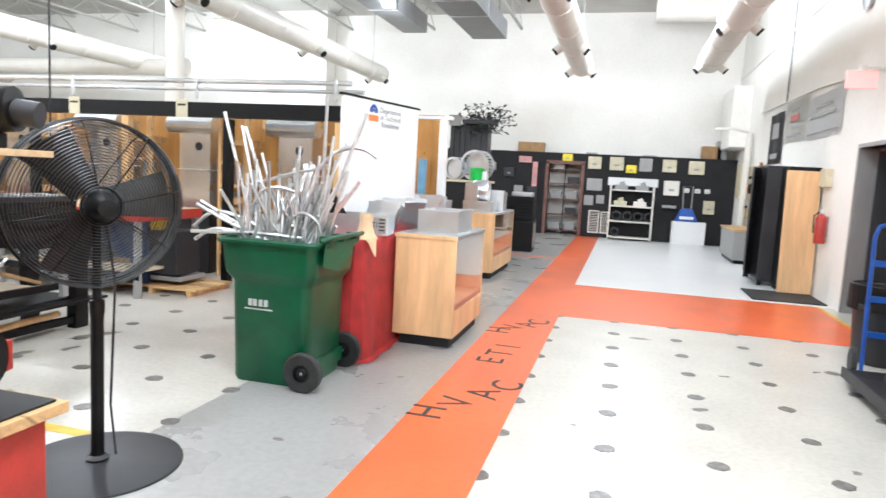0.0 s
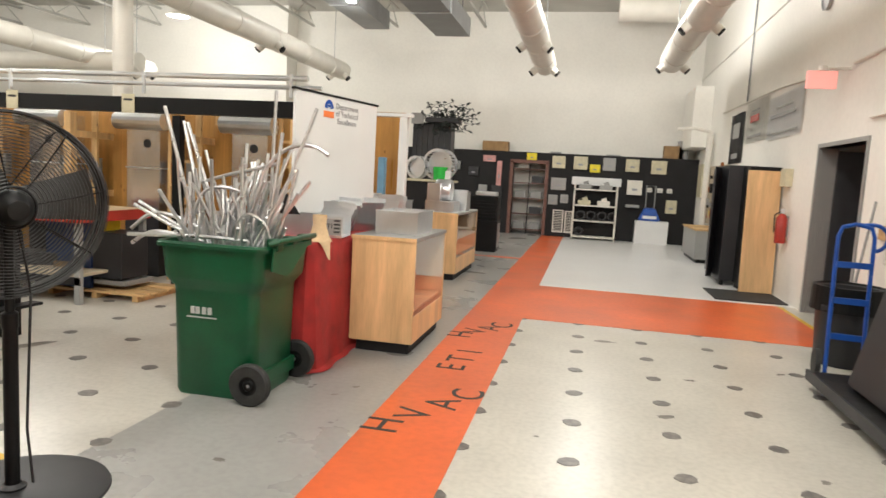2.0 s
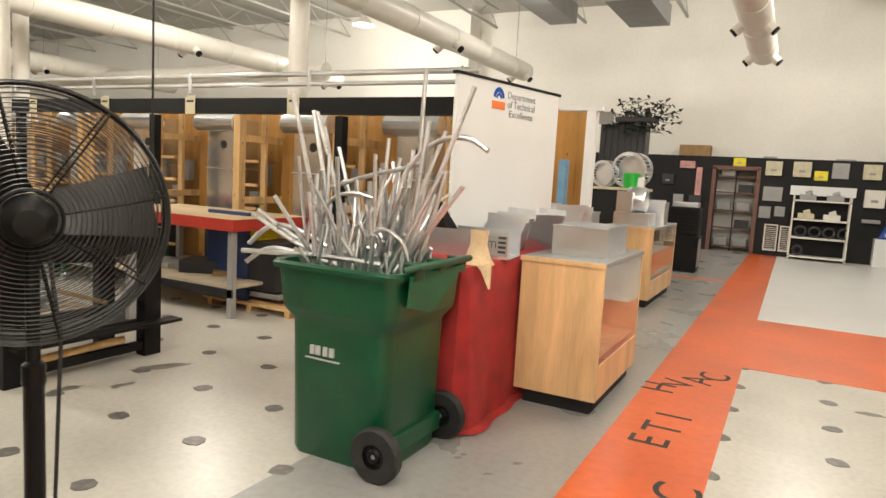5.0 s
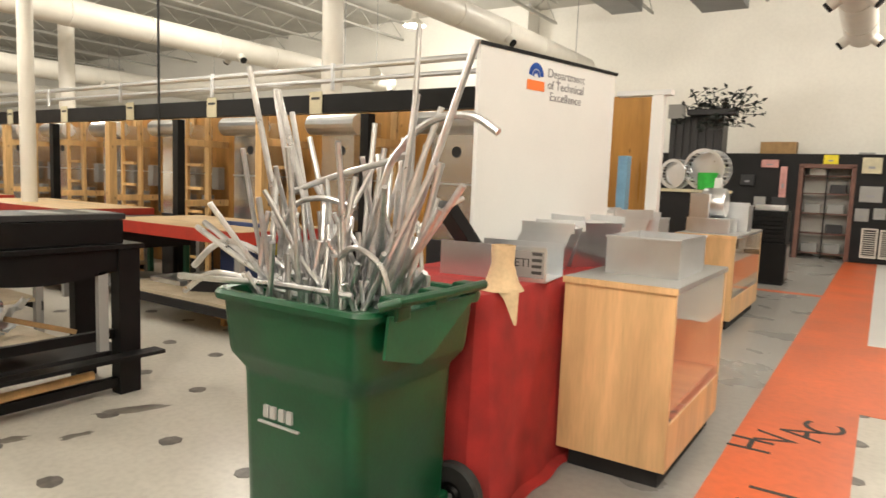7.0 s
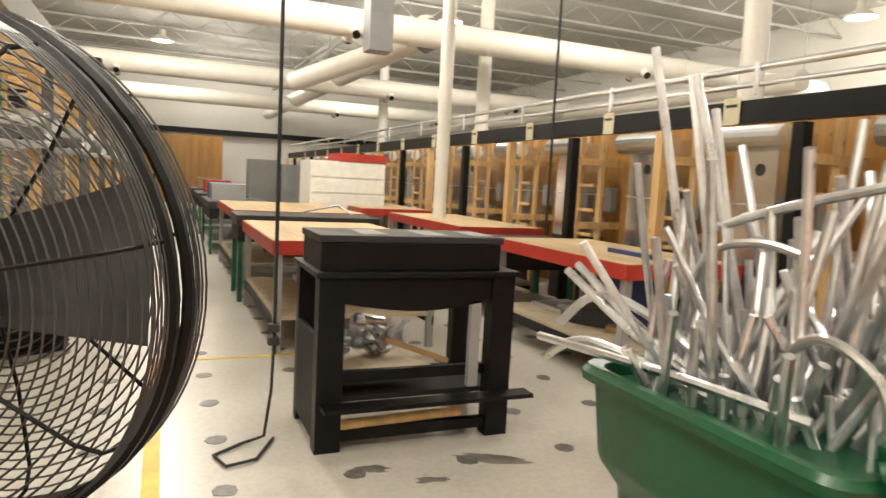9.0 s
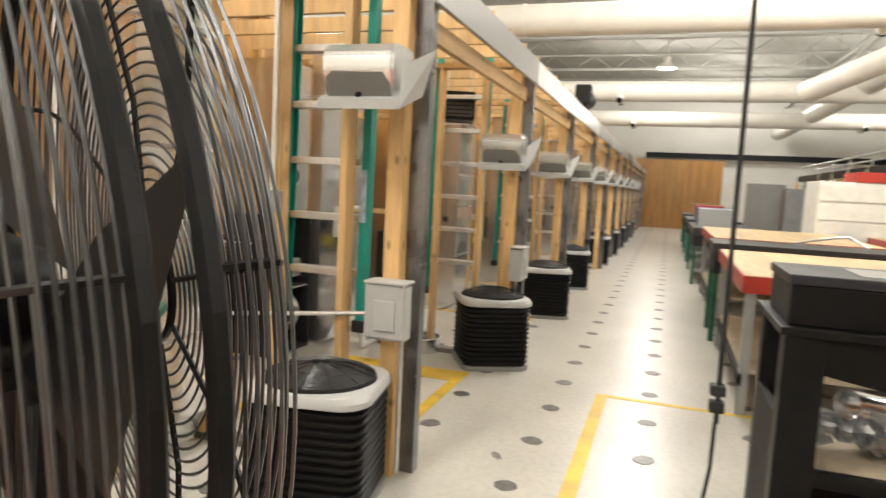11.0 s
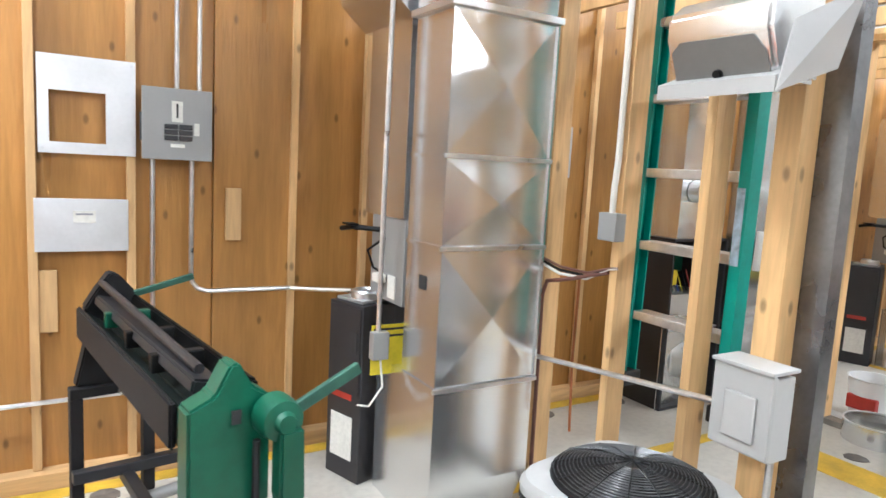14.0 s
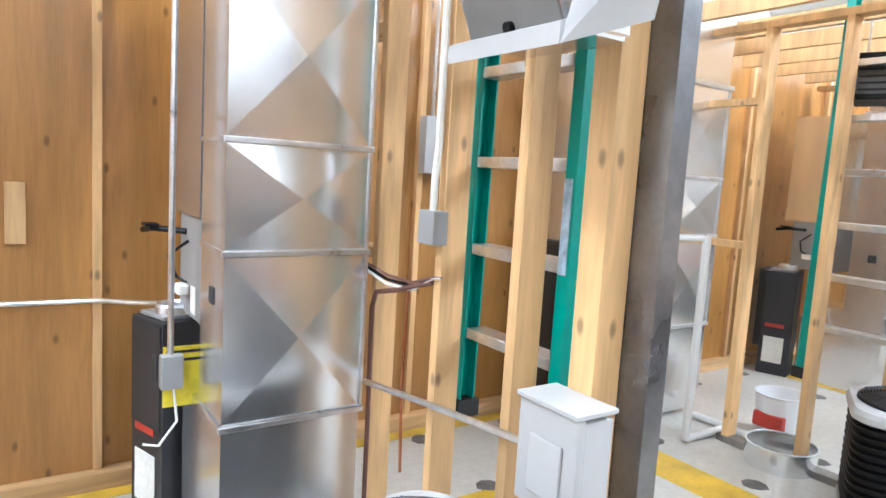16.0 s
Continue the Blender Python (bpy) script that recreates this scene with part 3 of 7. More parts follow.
# the tallest ones and those that droop over the edge
for rx, ry, tilt, az, above in ((0.16, 0.12, 1.5, 20, 1.02), (-0.2, -0.05, 13, 184, 0.80), (-0.17, 0.0, 15, 178, 0.72), (-0.1, 0.05, 16, 190, 0.62), (-0.05, 0.1, 4, 60, 0.66), (0.04, 0.0, 9, 10, 0.56),
                                (0.14, -0.06, 21, 8, 0.74), (0.2, 0.0, 12, 5, 0.58), (0.1, 0.1, 5, 0, 0.6), (0.24, -0.1, 34, -4, 0.42), (0.2, -0.15, 26, 12, 0.55), (-0.24, -0.12, 6, 170, 0.36), (0.0, -0.1, 10, 165, 0.44),
                                (-0.02, 0.15, 6, 200, 0.5), (0.08, -0.2, 10, 20, 0.45)):
    d = dir_of(tilt, az)
    L = above + 0.42
    base = Vector((BX + rx, BY + ry, 1.0)) - d * 0.42
    x, y, z = base
    bm = sweep(bmesh.new(), [(0, 0, L * k / 4) for k in range(5)], 0.0115, 8)
    ob = solid("metal_tube", bm, M_ALU, TUBE_LABELS[0], "tube", group="tubes in the bin", smooth=True)
    ob.matrix_basis = Matrix.Translation((x, y, z)) @ Matrix.Rotation(radians(az), 4, "Z") @ Matrix.Rotation(radians(tilt), 4, "Y")
def eased(pts, n=5):
    """A smooth line through the points."""
    p = [Vector(q) for q in pts]
    p = [2 * p[0] - p[1]] + p + [2 * p[-1] - p[-2]]
    out = []
    for i in range(1, len(p) - 2):
        for k in range(n):
            u = k / n
            out.append(0.5 * (2 * p[i] + (p[i + 1] - p[i - 1]) * u + (2 * p[i - 1] - 5 * p[i] + 4 * p[i + 1] - p[i + 2]) * u * u + (3 * p[i] - p[i - 1] - 3 * p[i + 1] + p[i + 2]) * u ** 3))
    return out + [p[-2]]
def free_tube(pts, r=0.0125):
    solid("metal_tube", sweep(bmesh.new(), eased(pts), r, 8), M_ALU, TUBE_LABELS[1], "tube", group="tubes in the bin", smooth=True)
free_tube([(-2.17, 0.42, 0.8), (-2.13, 0.42, 1.2), (-2.08, 0.42, 1.45), (-2.01, 0.42, 1.555), (-1.93, 0.42, 1.62), (-1.83, 0.42, 1.655), (-1.72, 0.42, 1.65), (-1.63, 0.42, 1.6)], 0.0135)
for a, c in (((-2.5, 0.4, 0.85), (-2.79, 0.4, 1.87)), ((-2.3, 0.4, 0.85), (-2.62, 0.4, 1.77)), ((-2.1, 0.4, 0.9), (-1.71, 0.4, 1.89)),
             ((-2.12, 0.4, 0.93), (-1.74, 0.4, 1.43)), ((-2.0, 0.4, 0.92), (-1.83, 0.4, 1.5)), ((-2.06, 0.4, 0.9), (-1.94, 0.4, 1.73))):
    free_tube([a, tuple(0.5 * (p + q) + 0.004 for p, q in zip(a, c)), c], 0.0125)
free_tube([(-2.25, 0.4, 0.95), (-2.4, 0.33, 1.05), (-2.55, 0.29, 1.13), (-2.7, 0.26, 1.17), (-2.8, 0.24, 1.15), (-2.9, 0.22, 1.06)], 0.0135)
free_tube([(-2.3, 0.36, 0.96), (-2.6, 0.27, 1.08), (-2.88, 0.22, 1.22)], 0.0125)
free_tube([(-2.35, 0.36, 0.98), (-2.6, 0.28, 1.10), (-2.86, 0.24, 1.24)], 0.0125)
free_tube([(-2.35, 0.3, 0.99), (-2.6, 0.19, 1.055), (-2.72, 0.15, 1.05), (-2.82, 0.12, 0.98)], 0.0125)
free_tube([(-2.1, 0.28, 1.03), (-2.4, 0.2, 1.045), (-2.85, 0.12, 1.035)], 0.0125)
free_tube([(-2.52, 0.4, 1.38), (-2.3, 0.42, 1.45), (-2.1, 0.44, 1.5), (-2.0, 0.45, 1.53)], 0.0115)
free_tube([(-2.5, 0.35, 0.95), (-2.52, 0.33, 1.15), (-2.45, 0.33, 1.32), (-2.33, 0.36, 1.36), (-2.2, 0.4, 1.33)], 0.011)
free_tube([(-2.3, 0.4, 0.95), (-2.2, 0.3, 1.12), (-2.1, 0.28, 1.2), (-2.0, 0.3, 1.15), (-1.97, 0.32, 1.05)], 0.011)

# ---------- table with red cloth ----------
def cloth_table(x0, y0, x1, y1, h):
    t = thing("cloth_table", "long table draped with deep red cloth", "table", ((x0 + x1) / 2, (y0 + y1) / 2, 0))
    w, d = (x1 - x0) / 2, (y1 - y0) / 2
    bm = bmesh.new()
    n = 120
    top, low = [], []
    per = []
    for i in range(n):
        s = i / n * (4 * (w + d))
        if s < 2 * w: p, nn = (-w + s, -d), (0, -1)
        elif s < 2 * w + 2 * d: p, nn = (w, -d + s - 2 * w), (1, 0)
        elif s < 4 * w + 2 * d: p, nn = (w - (s - 2 * w - 2 * d), d), (0, 1)
        else: p, nn = (-w, d - (s - 4 * w - 2 * d)), (-1, 0)
        per.append((p, nn))
    rows = []
    for j, z in enumerate((h, h - 0.02, h * 0.66, h * 0.33, 0.03, 0.012)):
        row = []
        for i, (p, nn) in enumerate(per):
            f = 1 - z / h
            o = (0.012 * math.sin(i * 0.9) + 0.010 * math.sin(i * 0.41 + 1)) * f + 0.05 * f + (0.01 if j else 0) + (0.05 if j == 5 else 0)
            row.append(bm.verts.new((p[0] + nn[0] * o, p[1] + nn[1] * o, z)))
        rows.append(row)
    for A, B in zip(rows, rows[1:]):
        for i in range(n):
            bm.faces.new((A[i], A[(i + 1) % n], B[(i + 1) % n], B[i]))
    bm.faces.new(rows[0])
    part("cloth", bm, M_RED, t, smooth=True)
    for sx in (-1, 1):
        for sy in (-1, 1):
            part("leg", boxes((sx * (w - 0.05) - 0.02, sy * (d - 0.05) - 0.02, 0, sx * (w - 0.05) + 0.02, sy * (d - 0.05) + 0.02, h - 0.01)), M_BLACK, t)
cloth_table(-2.72, 0.92, -1.95, 3.6, 0.97)

# ---------- maple display counters ----------
def display_counter(at, w, d, h):
    t = thing("display_counter", "maple laminate display counter with glass side and black base", "counter", at, group="display counters")
    part("plinth", boxes((0.05, 0.05, 0, w - 0.04, d - 0.04, 0.1)), M_BLACKM, t, "recessed black base")
    part("front_panel", boxes((0, 0, 0.1, w, 0.025, h - 0.03), bevel=0.002), M_MAPLE, t)
    part("back_panel", boxes((0, d - 0.025, 0.1, w, d, h - 0.03), bevel=0.002), M_MAPLE, t)
    part("side_panel", boxes((0, 0.027, 0.1, 0.02, d - 0.027, h - 0.03)), M_WHITE, t, "white inner side")
    part("low_panel", boxes((w - 0.02, 0.027, 0.1, w, d - 0.027, 0.33), bevel=0.002), M_MAPLE, t)
    part("deck", boxes((0.022, 0.027, 0.36, w - 0.03, d - 0.027, 0.38)), M_PINEH, t)
    part("inner_panel", boxes((0.15, 0.027, 0.38, 0.17, d - 0.027, 0.62)), M_REDP, t, "red inner face")
    part("inner_wall", boxes((0.15, 0.027, 0.622, 0.17, d - 0.027, h - 0.035)), M_WHITE, t)
    g = part("glass_pane", boxes((w - 0.012, 0.03, 0.335, w - 0.004, d - 0.03, h - 0.035)), M_GLASS, t, "clear glass side")
    g.visible_shadow = False
    part("top", boxes((-0.005, -0.005, h - 0.03, w + 0.005, d + 0.005, h), bevel=0.003), M_GREYM, t, "grey laminate top")
    part("top_trim", boxes((-0.008, -0.012, h - 0.032, w + 0.008, -0.006, h - 0.001)), M_MAPLE, t)
display_counter((-1.90, 1.66, 0), 0.55, 1.15, 0.99)
display_counter((-2.42, 5.8, 0), 0.6, 1.7, 0.99)

def sheet_box(at, w, d, h, rz=0, label="open galvanised sheet-metal box", flap=0.0):
    t = thing("sheet_metal_box", label, "metal box", at, rz, "sheet-metal samples")
    e = 0.004
    part("base", boxes((0, 0, 0, w, d, e)), M_GALV, t)
    for r in ((0, 0, e, w, e, h), (0, d - e, e, w, d, h), (0, e, e, e, d - e, h), (w - e, e, e, w, d - e, h)):
        part("side", boxes(r), M_GALV, t)
    for y in (-0.006, d):
        part("hem", boxes((-0.006, y, h - 0.012, w + 0.006, y + 0.006, h), bevel=0.002), M_GALV, t)
    if flap:
        part("flange", boxes((-0.01, -0.01, h, w + 0.01, 0.01, h + flap)), M_GALV, t)
sheet_box((-1.80, 1.95, 0.99), 0.38, 0.55, 0.2, 0, "galvanised sheet-metal box on a maple counter", 0.0)

# whiteboard screen on the table
t = thing("display_board", "white upright display board with a blue and orange logo", "display board", (-2.28, 2.2, 0.972), 76)
part("board", boxes((-0.62, -0.015, 0.0, 0.62, 0.015, 1.19), bevel=0.003), M_WHITE, t)
part("top_rail", boxes((-0.64, -0.02, 1.185, 0.64, 0.02, 1.205)), M_BLACK, t, "thin black rail")
bm = bmesh.new()
for k in range(10):
    a0, a1 = radians(10 + 16 * k), radians(26 + 16 * k)
    for r0, r1 in ((0.025, 0.045), (0.05, 0.085)):
        q = [(r0, a0), (r1, a0), (r1, a1), (r0, a1)]
        bm.faces.new([bm.verts.new((-0.17 + 0.8 * r * math.cos(a), -0.0175, 1.07 + r * math.sin(a))) for r, a in q])
part("arch_logo", bm, M_BLUEP, t, "blue arch mark")
part("logo_bar", boxes((-0.245, -0.018, 1.0, -0.095, -0.0155, 1.055)), plain("orange_print", (0.85, 0.2, 0.04), 0.6), t, "orange bar mark")
for k, (words, w) in enumerate((("Department", 0.3), ("of Technical", 0.3), ("Excellence", 0.3))):
    lettering("print", words, 0.072, M_GREYINK, pose(0.11, -0.0175, 1.11 - 0.066 * k, 90), t, 0.0006)

# sheet-metal samples along the table
t = thing("felt_cone", "tan felt-coloured transition fitting with pointed end", "fitting", (-1.97, 1.12, 0.97))
bm = lathe(bmesh.new(), [(0.055, 0.2), (0.05, 0.12), (0.075, 0.04), (0.1, 0.003), (0.096, 0.003), (0.07, 0.045), (0.045, 0.12), (0.05, 0.2)], 20)
part("horn", bm, M_TAN, t, smooth=True)
bm = bmesh.new()
vs = [bm.verts.new(p) for p in ((0.0, -0.07, 0.02), (0.1, -0.05, 0.02), (0.13, -0.12, -0.12), (0.06, -0.09, -0.02))]
f = bm.faces.new(vs)
r = bmesh.ops.extrude_face_region(bm, geom=[f])
bmesh.ops.translate(bm, vec=(0.006, 0.012, 0.0), verts=[v for v in r["geom"] if isinstance(v, bmesh.types.BMVert)])
part("tail", bm, M_TAN, t)
t = thing("metal_sign_box", "grey metal box with small black lettering", "metal box", (-2.15, 1.42, 0.97), 8)
part("face", boxes((-0.32, -0.01, 0, 0.24, 0.0, 0.17), (-0.32, 0.0, 0, 0.24, 0.3, 0.004), (-0.32, 0.29, 0.004, 0.24, 0.3, 0.17)), M_GALV, t)
part("label_card", boxes((0.08, -0.014, 0.02, 0.23, -0.0105, 0.15)), M_GREYM, t)
lettering("print", "ETI", 0.06, M_INK, pose(0.12, -0.015, 0.09, 90), t, 0.0005)
part("print_bars", boxes(*[(0.17, -0.016, 0.04 + 0.03 * k, 0.22, -0.0145, 0.055 + 0.03 * k) for k in range(4)]), M_INK, t)
def elbow_fitting(at, rz, s, label):
    t = thing("duct_fitting", label, "duct fitting", at, rz, "sheet-metal samples")
    bm = bmesh.new()
    frustum(bm, (-0.14 * s, -0.12 * s, 0.14 * s, 0.12 * s), 0, (-0.02 * s, -0.12 * s, 0.22 * s, 0.12 * s), 0.22 * s)
    bmesh.ops.delete(bm, geom=[f for f in bm.faces if f.normal.z > 0.9], context="FACES")
    r = bmesh.ops.solidify(bm, geom=list(bm.faces), thickness=0.004)
    part("body", bm, M_GALV, t)
    for y in (-0.125, 0.125):
        part("collar", boxes((-0.03 * s, (y - 0.005) * s, 0.2 * s, 0.23 * s, (y + 0.005) * s, 0.25 * s)), M_GALV, t)
elbow_fitting((-2.2, 1.9, 0.97), 10, 1.1, "galvanised angled duct fitting on red cloth")
elbow_fitting((-2.15, 2.35, 0.97), -30, 1.2, "galvanised angled duct fitting on red cloth")
elbow_fitting((-2.2, 2.95, 0.97), 60, 1.3, "galvanised angled duct fitting on red cloth")
sheet_box((-2.3, 3.15, 0.97), 0.42, 0.4, 0.26, 5, "galvanised plenum box on red cloth", 0.05)
bm = boxes((-0.03, -0.09, 0, 0.03, 0.09, 0.42), bevel=0.004)
ob = solid("black_duct_liner", bm, M_BLACKM, "black lined strip leaning on a display board", "duct liner", (-2.33, 1.72, 1.03))
ob.matrix_basis = pose(-2.35, 1.62, 0.99, 0, -38, 60)

# white T-shaped post
t = thing("sign_post", "white metal T-shaped post", "post", (-2.1, 3.75, 0))
part("post", boxes((-0.045, -0.045, 0, 0.045, 0.045, 2.15), bevel=0.004), M_WHITE, t)
part("arm", boxes((-0.32, -0.05, 2.15, 0.1, 0.05, 2.19), bevel=0.004), M_WHITE, t)
part("foot", boxes((-0.2, -0.2, 0, 0.2, 0.2, 0.012)), M_WHITE, t)
solid("blue_case", boxes((-0.04, -0.05, 0, 0.04, 0.05, 0.72), bevel=0.01), M_PALEBLUE, "pale blue upright tool case beside white post", "case", (-2.35, 3.78, 0.972))

# ---------- pedestal fan ----------
def pedestal_fan(at, yaw, hub_z, R):
    t = thing("pedestal_fan", "large black industrial pedestal fan with wire cage", "fan", at)
    part("base", lathe(bmesh.new(), [(0, 0.03), (0.06, 0.03), (0.34, 0.02), (0.39, 0.012), (0.395, 0.0), (0, 0.0)], 48), M_DKGREY, t, "round grey base plate", True)
    part("collar", lathe(bmesh.new(), [(0.05, 0.02), (0.055, 0.04), (0.035, 0.055), (0.035, 0.02)], 20), M_DKGREY, t)
    part("pole", lathe(bmesh.new(), [(0.03, 0.03), (0.03, 0.75), (0.034, 0.76), (0.034, 0.82), (0.02, 0.83), (0.02, hub_z - 0.06)], 18), M_BLACK, t, smooth=True)
    hd = new("head")
    hd.parent = t
    hd.matrix_local = pose(-0.015, 0.0, hub_z, 0, 0, yaw) @ Matrix.Rotation(radians(3.5), 4, "Y")
    # local +x is the motor side
    m = pose(0, 0, 0, 0, 90)
    part("motor", lathe(bmesh.new(), [(0, 0.19), (0.04, 0.185), (0.068, 0.15), (0.075, 0.1), (0.07, 0.03), (0.05, 0.0), (0, 0.0)], 24, m), M_BLACK, hd, "round black motor housing", True)
    D0, D1 = 0.104, -0.106
    for x, r, rr in ((D0 * 0.2, R, 0.009), (D1 * 0.2, R, 0.009), (D0, R * 0.22, 0.005), (D1, R * 0.16, 0.005)):
        part("cage_ring", sweep(bmesh.new(), arc((0, 0, 0), r, 0, 360 - 7.5, 47, "yz"), rr, 6, True), M_BLACK, hd).location = (x, 0, 0)
    for side, D in (("front", D1), ("rear", D0)):
        bm = bmesh.new()
        for k in range(8):
            a = 2 * math.pi * k / 8 + 0.2
            c, s = math.cos(a), math.sin(a)
            sweep(bm, [(D, c * R * 0.18, s * R * 0.18), (D * 1.03, c * R * 0.55, s * R * 0.55), (D * 0.88, c * R * 0.88, s * R * 0.88), (D * 0.7, c * R * 0.965, s * R * 0.965), (D * 0.2, c * R, s * R)], 0.0035, 5)
        part("cage_rib", bm, M_BLACK, hd)
        nr = 28
        for k in range(nr):
            f = 0.2 + 0.8 * min(1, k / (nr - 6))
            x = D * (1.03 if f < 0.55 else 1.03 - 0.15 * (f - 0.55) / 0.33 if f < 0.88 else 0.88 - 0.18 * (f - 0.88) / 0.085 if f < 0.965 else 0.7)
            if k > nr - 6:
                x = D * (0.2 + 0.5 * (k - nr + 6) / 6)
                f = 0.995
            part("cage_wire", sweep(bmesh.new(), arc((x, 0, 0), R * f, 0, 360 - 6, 59, "yz"), 0.0018, 4, True), M_MESHG, hd)
    for k in range(3):
        a = radians(-82 + 120 * k)
        bm = bmesh.new()
        nn = 8
        rows = []
        for j in range(nn + 1):
            r = 0.06 + (R * 0.9 - 0.06) * j / nn
            wdt = 0.2 * R * (0.75 + 0.5 * j / nn) * 1.25
            tw = radians(32 - 12 * j / nn)
            rows.append([Vector((s * wdt * math.sin(tw), s * wdt * math.cos(tw), r)) for s in (-1, -0.33, 0.33, 1)])
        vv = [[bm.verts.new(Matrix.Rotation(a, 3, "X") @ p) for p in row] for row in rows]
        for A, B in zip(vv, vv[1:]):
            for q in range(3):
                bm.faces.new((A[q], A[q + 1], B[q + 1], B[q]))
        bmesh.ops.solidify(bm, geom=list(bm.faces), thickness=0.003)
        part("blade", bm, M_BLADE, hd, smooth=True)
    part("yoke", boxes((0.02, -0.02, -0.09, 0.07, 0.02, 0.0), bevel=0.004), M_BLACK, hd)
    part("switch_cord", sweep(bmesh.new(), [(0.03, 0.03, hub_z - 0.1), (0.06, 0.05, 0.9), (0.05, 0.03, 0.3), (0.09, 0.02, 0.06)], 0.006, 6), M_RUBBER, t)
pedestal_fan((-2.40, -1.2, 0), -29.5, 1.285, 0.393)

# ---------- south booths: stud frames with furnaces ----------
SY = -3.885
PITCH = 2.36
def stud(name, parent, x0, y0, z0, x1, y1, z1, material=None):
    return part(name, boxes((x0, y0, z0, x1, y1, z1), bevel=0.002), material or M_PINE, parent)

def south_wall():
    t = thing("plywood_partition", "orange plywood booth wall on pine studs", "partition")
    part("backing", boxes((-34, SY - 0.03, 0.0, -1.7, SY - 0.012, 2.75)), M_PLY, t)
    edges = [-1.7, -2.8, -3.53]
    while edges[-1] > -33:
        edges.append(edges[-1] - (0.376 if len(edges) == 3 else 1.19))
    for a, b in zip(edges, edges[1:]):
        part("sheet", boxes((b + 0.002, SY - 0.011, 0.04, a - 0.002, SY + (0.022 if abs(a + 3.53) < 0.01 else 0.0), 2.74)), M_PLY, t)
    part("sill_plate", boxes((-34, SY, 0, -1.7, SY + 0.085, 0.075), bevel=0.003), M_PINEH, t)
    part("top_plate", boxes((-34, SY, 2.7, -1.7, SY + 0.085, 2.74)), M_PINEH, t)
    for x in (-2.42, -2.802, -3.178, -3.912, -4.3, -5.1, -5.5, -5.88, -6.26, -6.64, -7.4, -7.8, -8.2, -8.6, -9.8, -10.2, -10.6):
        stud("stud", t, x - 0.018, SY + 0.001, 0.076, x + 0.018, SY + 0.04, 2.7)
south_wall()

def divider(x):
    t = thing("stud_divider", "open pine stud divider between booths", "stud wall", (x, 0, 0), group="stud dividers")
    part("sill_plate", boxes((-0.045, -2.9, 0, 0.045, -1.85, 0.038)), M_GREASE, t, "dirty floor plate")
    for y in (-3.55, -2.85, -2.43, -2.06):
        stud("stud", t, -0.045, y - 0.019, 0.038, 0.045, y + 0.019, 2.36)
    stud("post", t, -0.045, -1.835, 0, 0.045, -1.757, 2.36)
    part("top_plate", boxes((-0.045, SY + 0.1, 2.362, 0.045, -1.7, 2.4)), M_PINE, t)
    part("corner_trim", boxes((-0.054, -1.835, 0, -0.047, -1.675, 2.3), (-0.11, -1.682, 0, -0.054, -1.675, 2.3)), M_ANGLE, t, "dark steel corner angle")
    for z in (1.14, 1.95):
        part("blocking", boxes((-0.04, -3.53, z, 0.04, -2.87, z + 0.038)), M_PINE, t)
    return t

def front_frame():
    for k in range(13):
        x = -4.755 - PITCH * k
        t = thing("booth_header", "pine header with grey fascia over booth opening", "header", (x, 0, 0), group="booth headers")
        part("beam", boxes((-PITCH + 0.05, -1.755, 2.1, -0.05, -1.715, 2.2), bevel=0.003), M_PINEH, t)
        part("upper_beam", boxes((-PITCH + 0.05, -1.755, 2.3, -0.05, -1.715, 2.36), bevel=0.003), M_PINEH, t)
        part("fascia", boxes((-PITCH + 0.01, -1.66, 2.235, 0.0, -1.64, 2.42)), M_GALV if k % 3 else M_GREYM, t, "grey sheet-metal fascia")
        for j in range(5):
            part("joist", boxes((-0.46 * j - 0.3, SY + 0.1, 2.402, -0.46 * j - 0.26, -1.7, 2.5)), M_PINE, t)

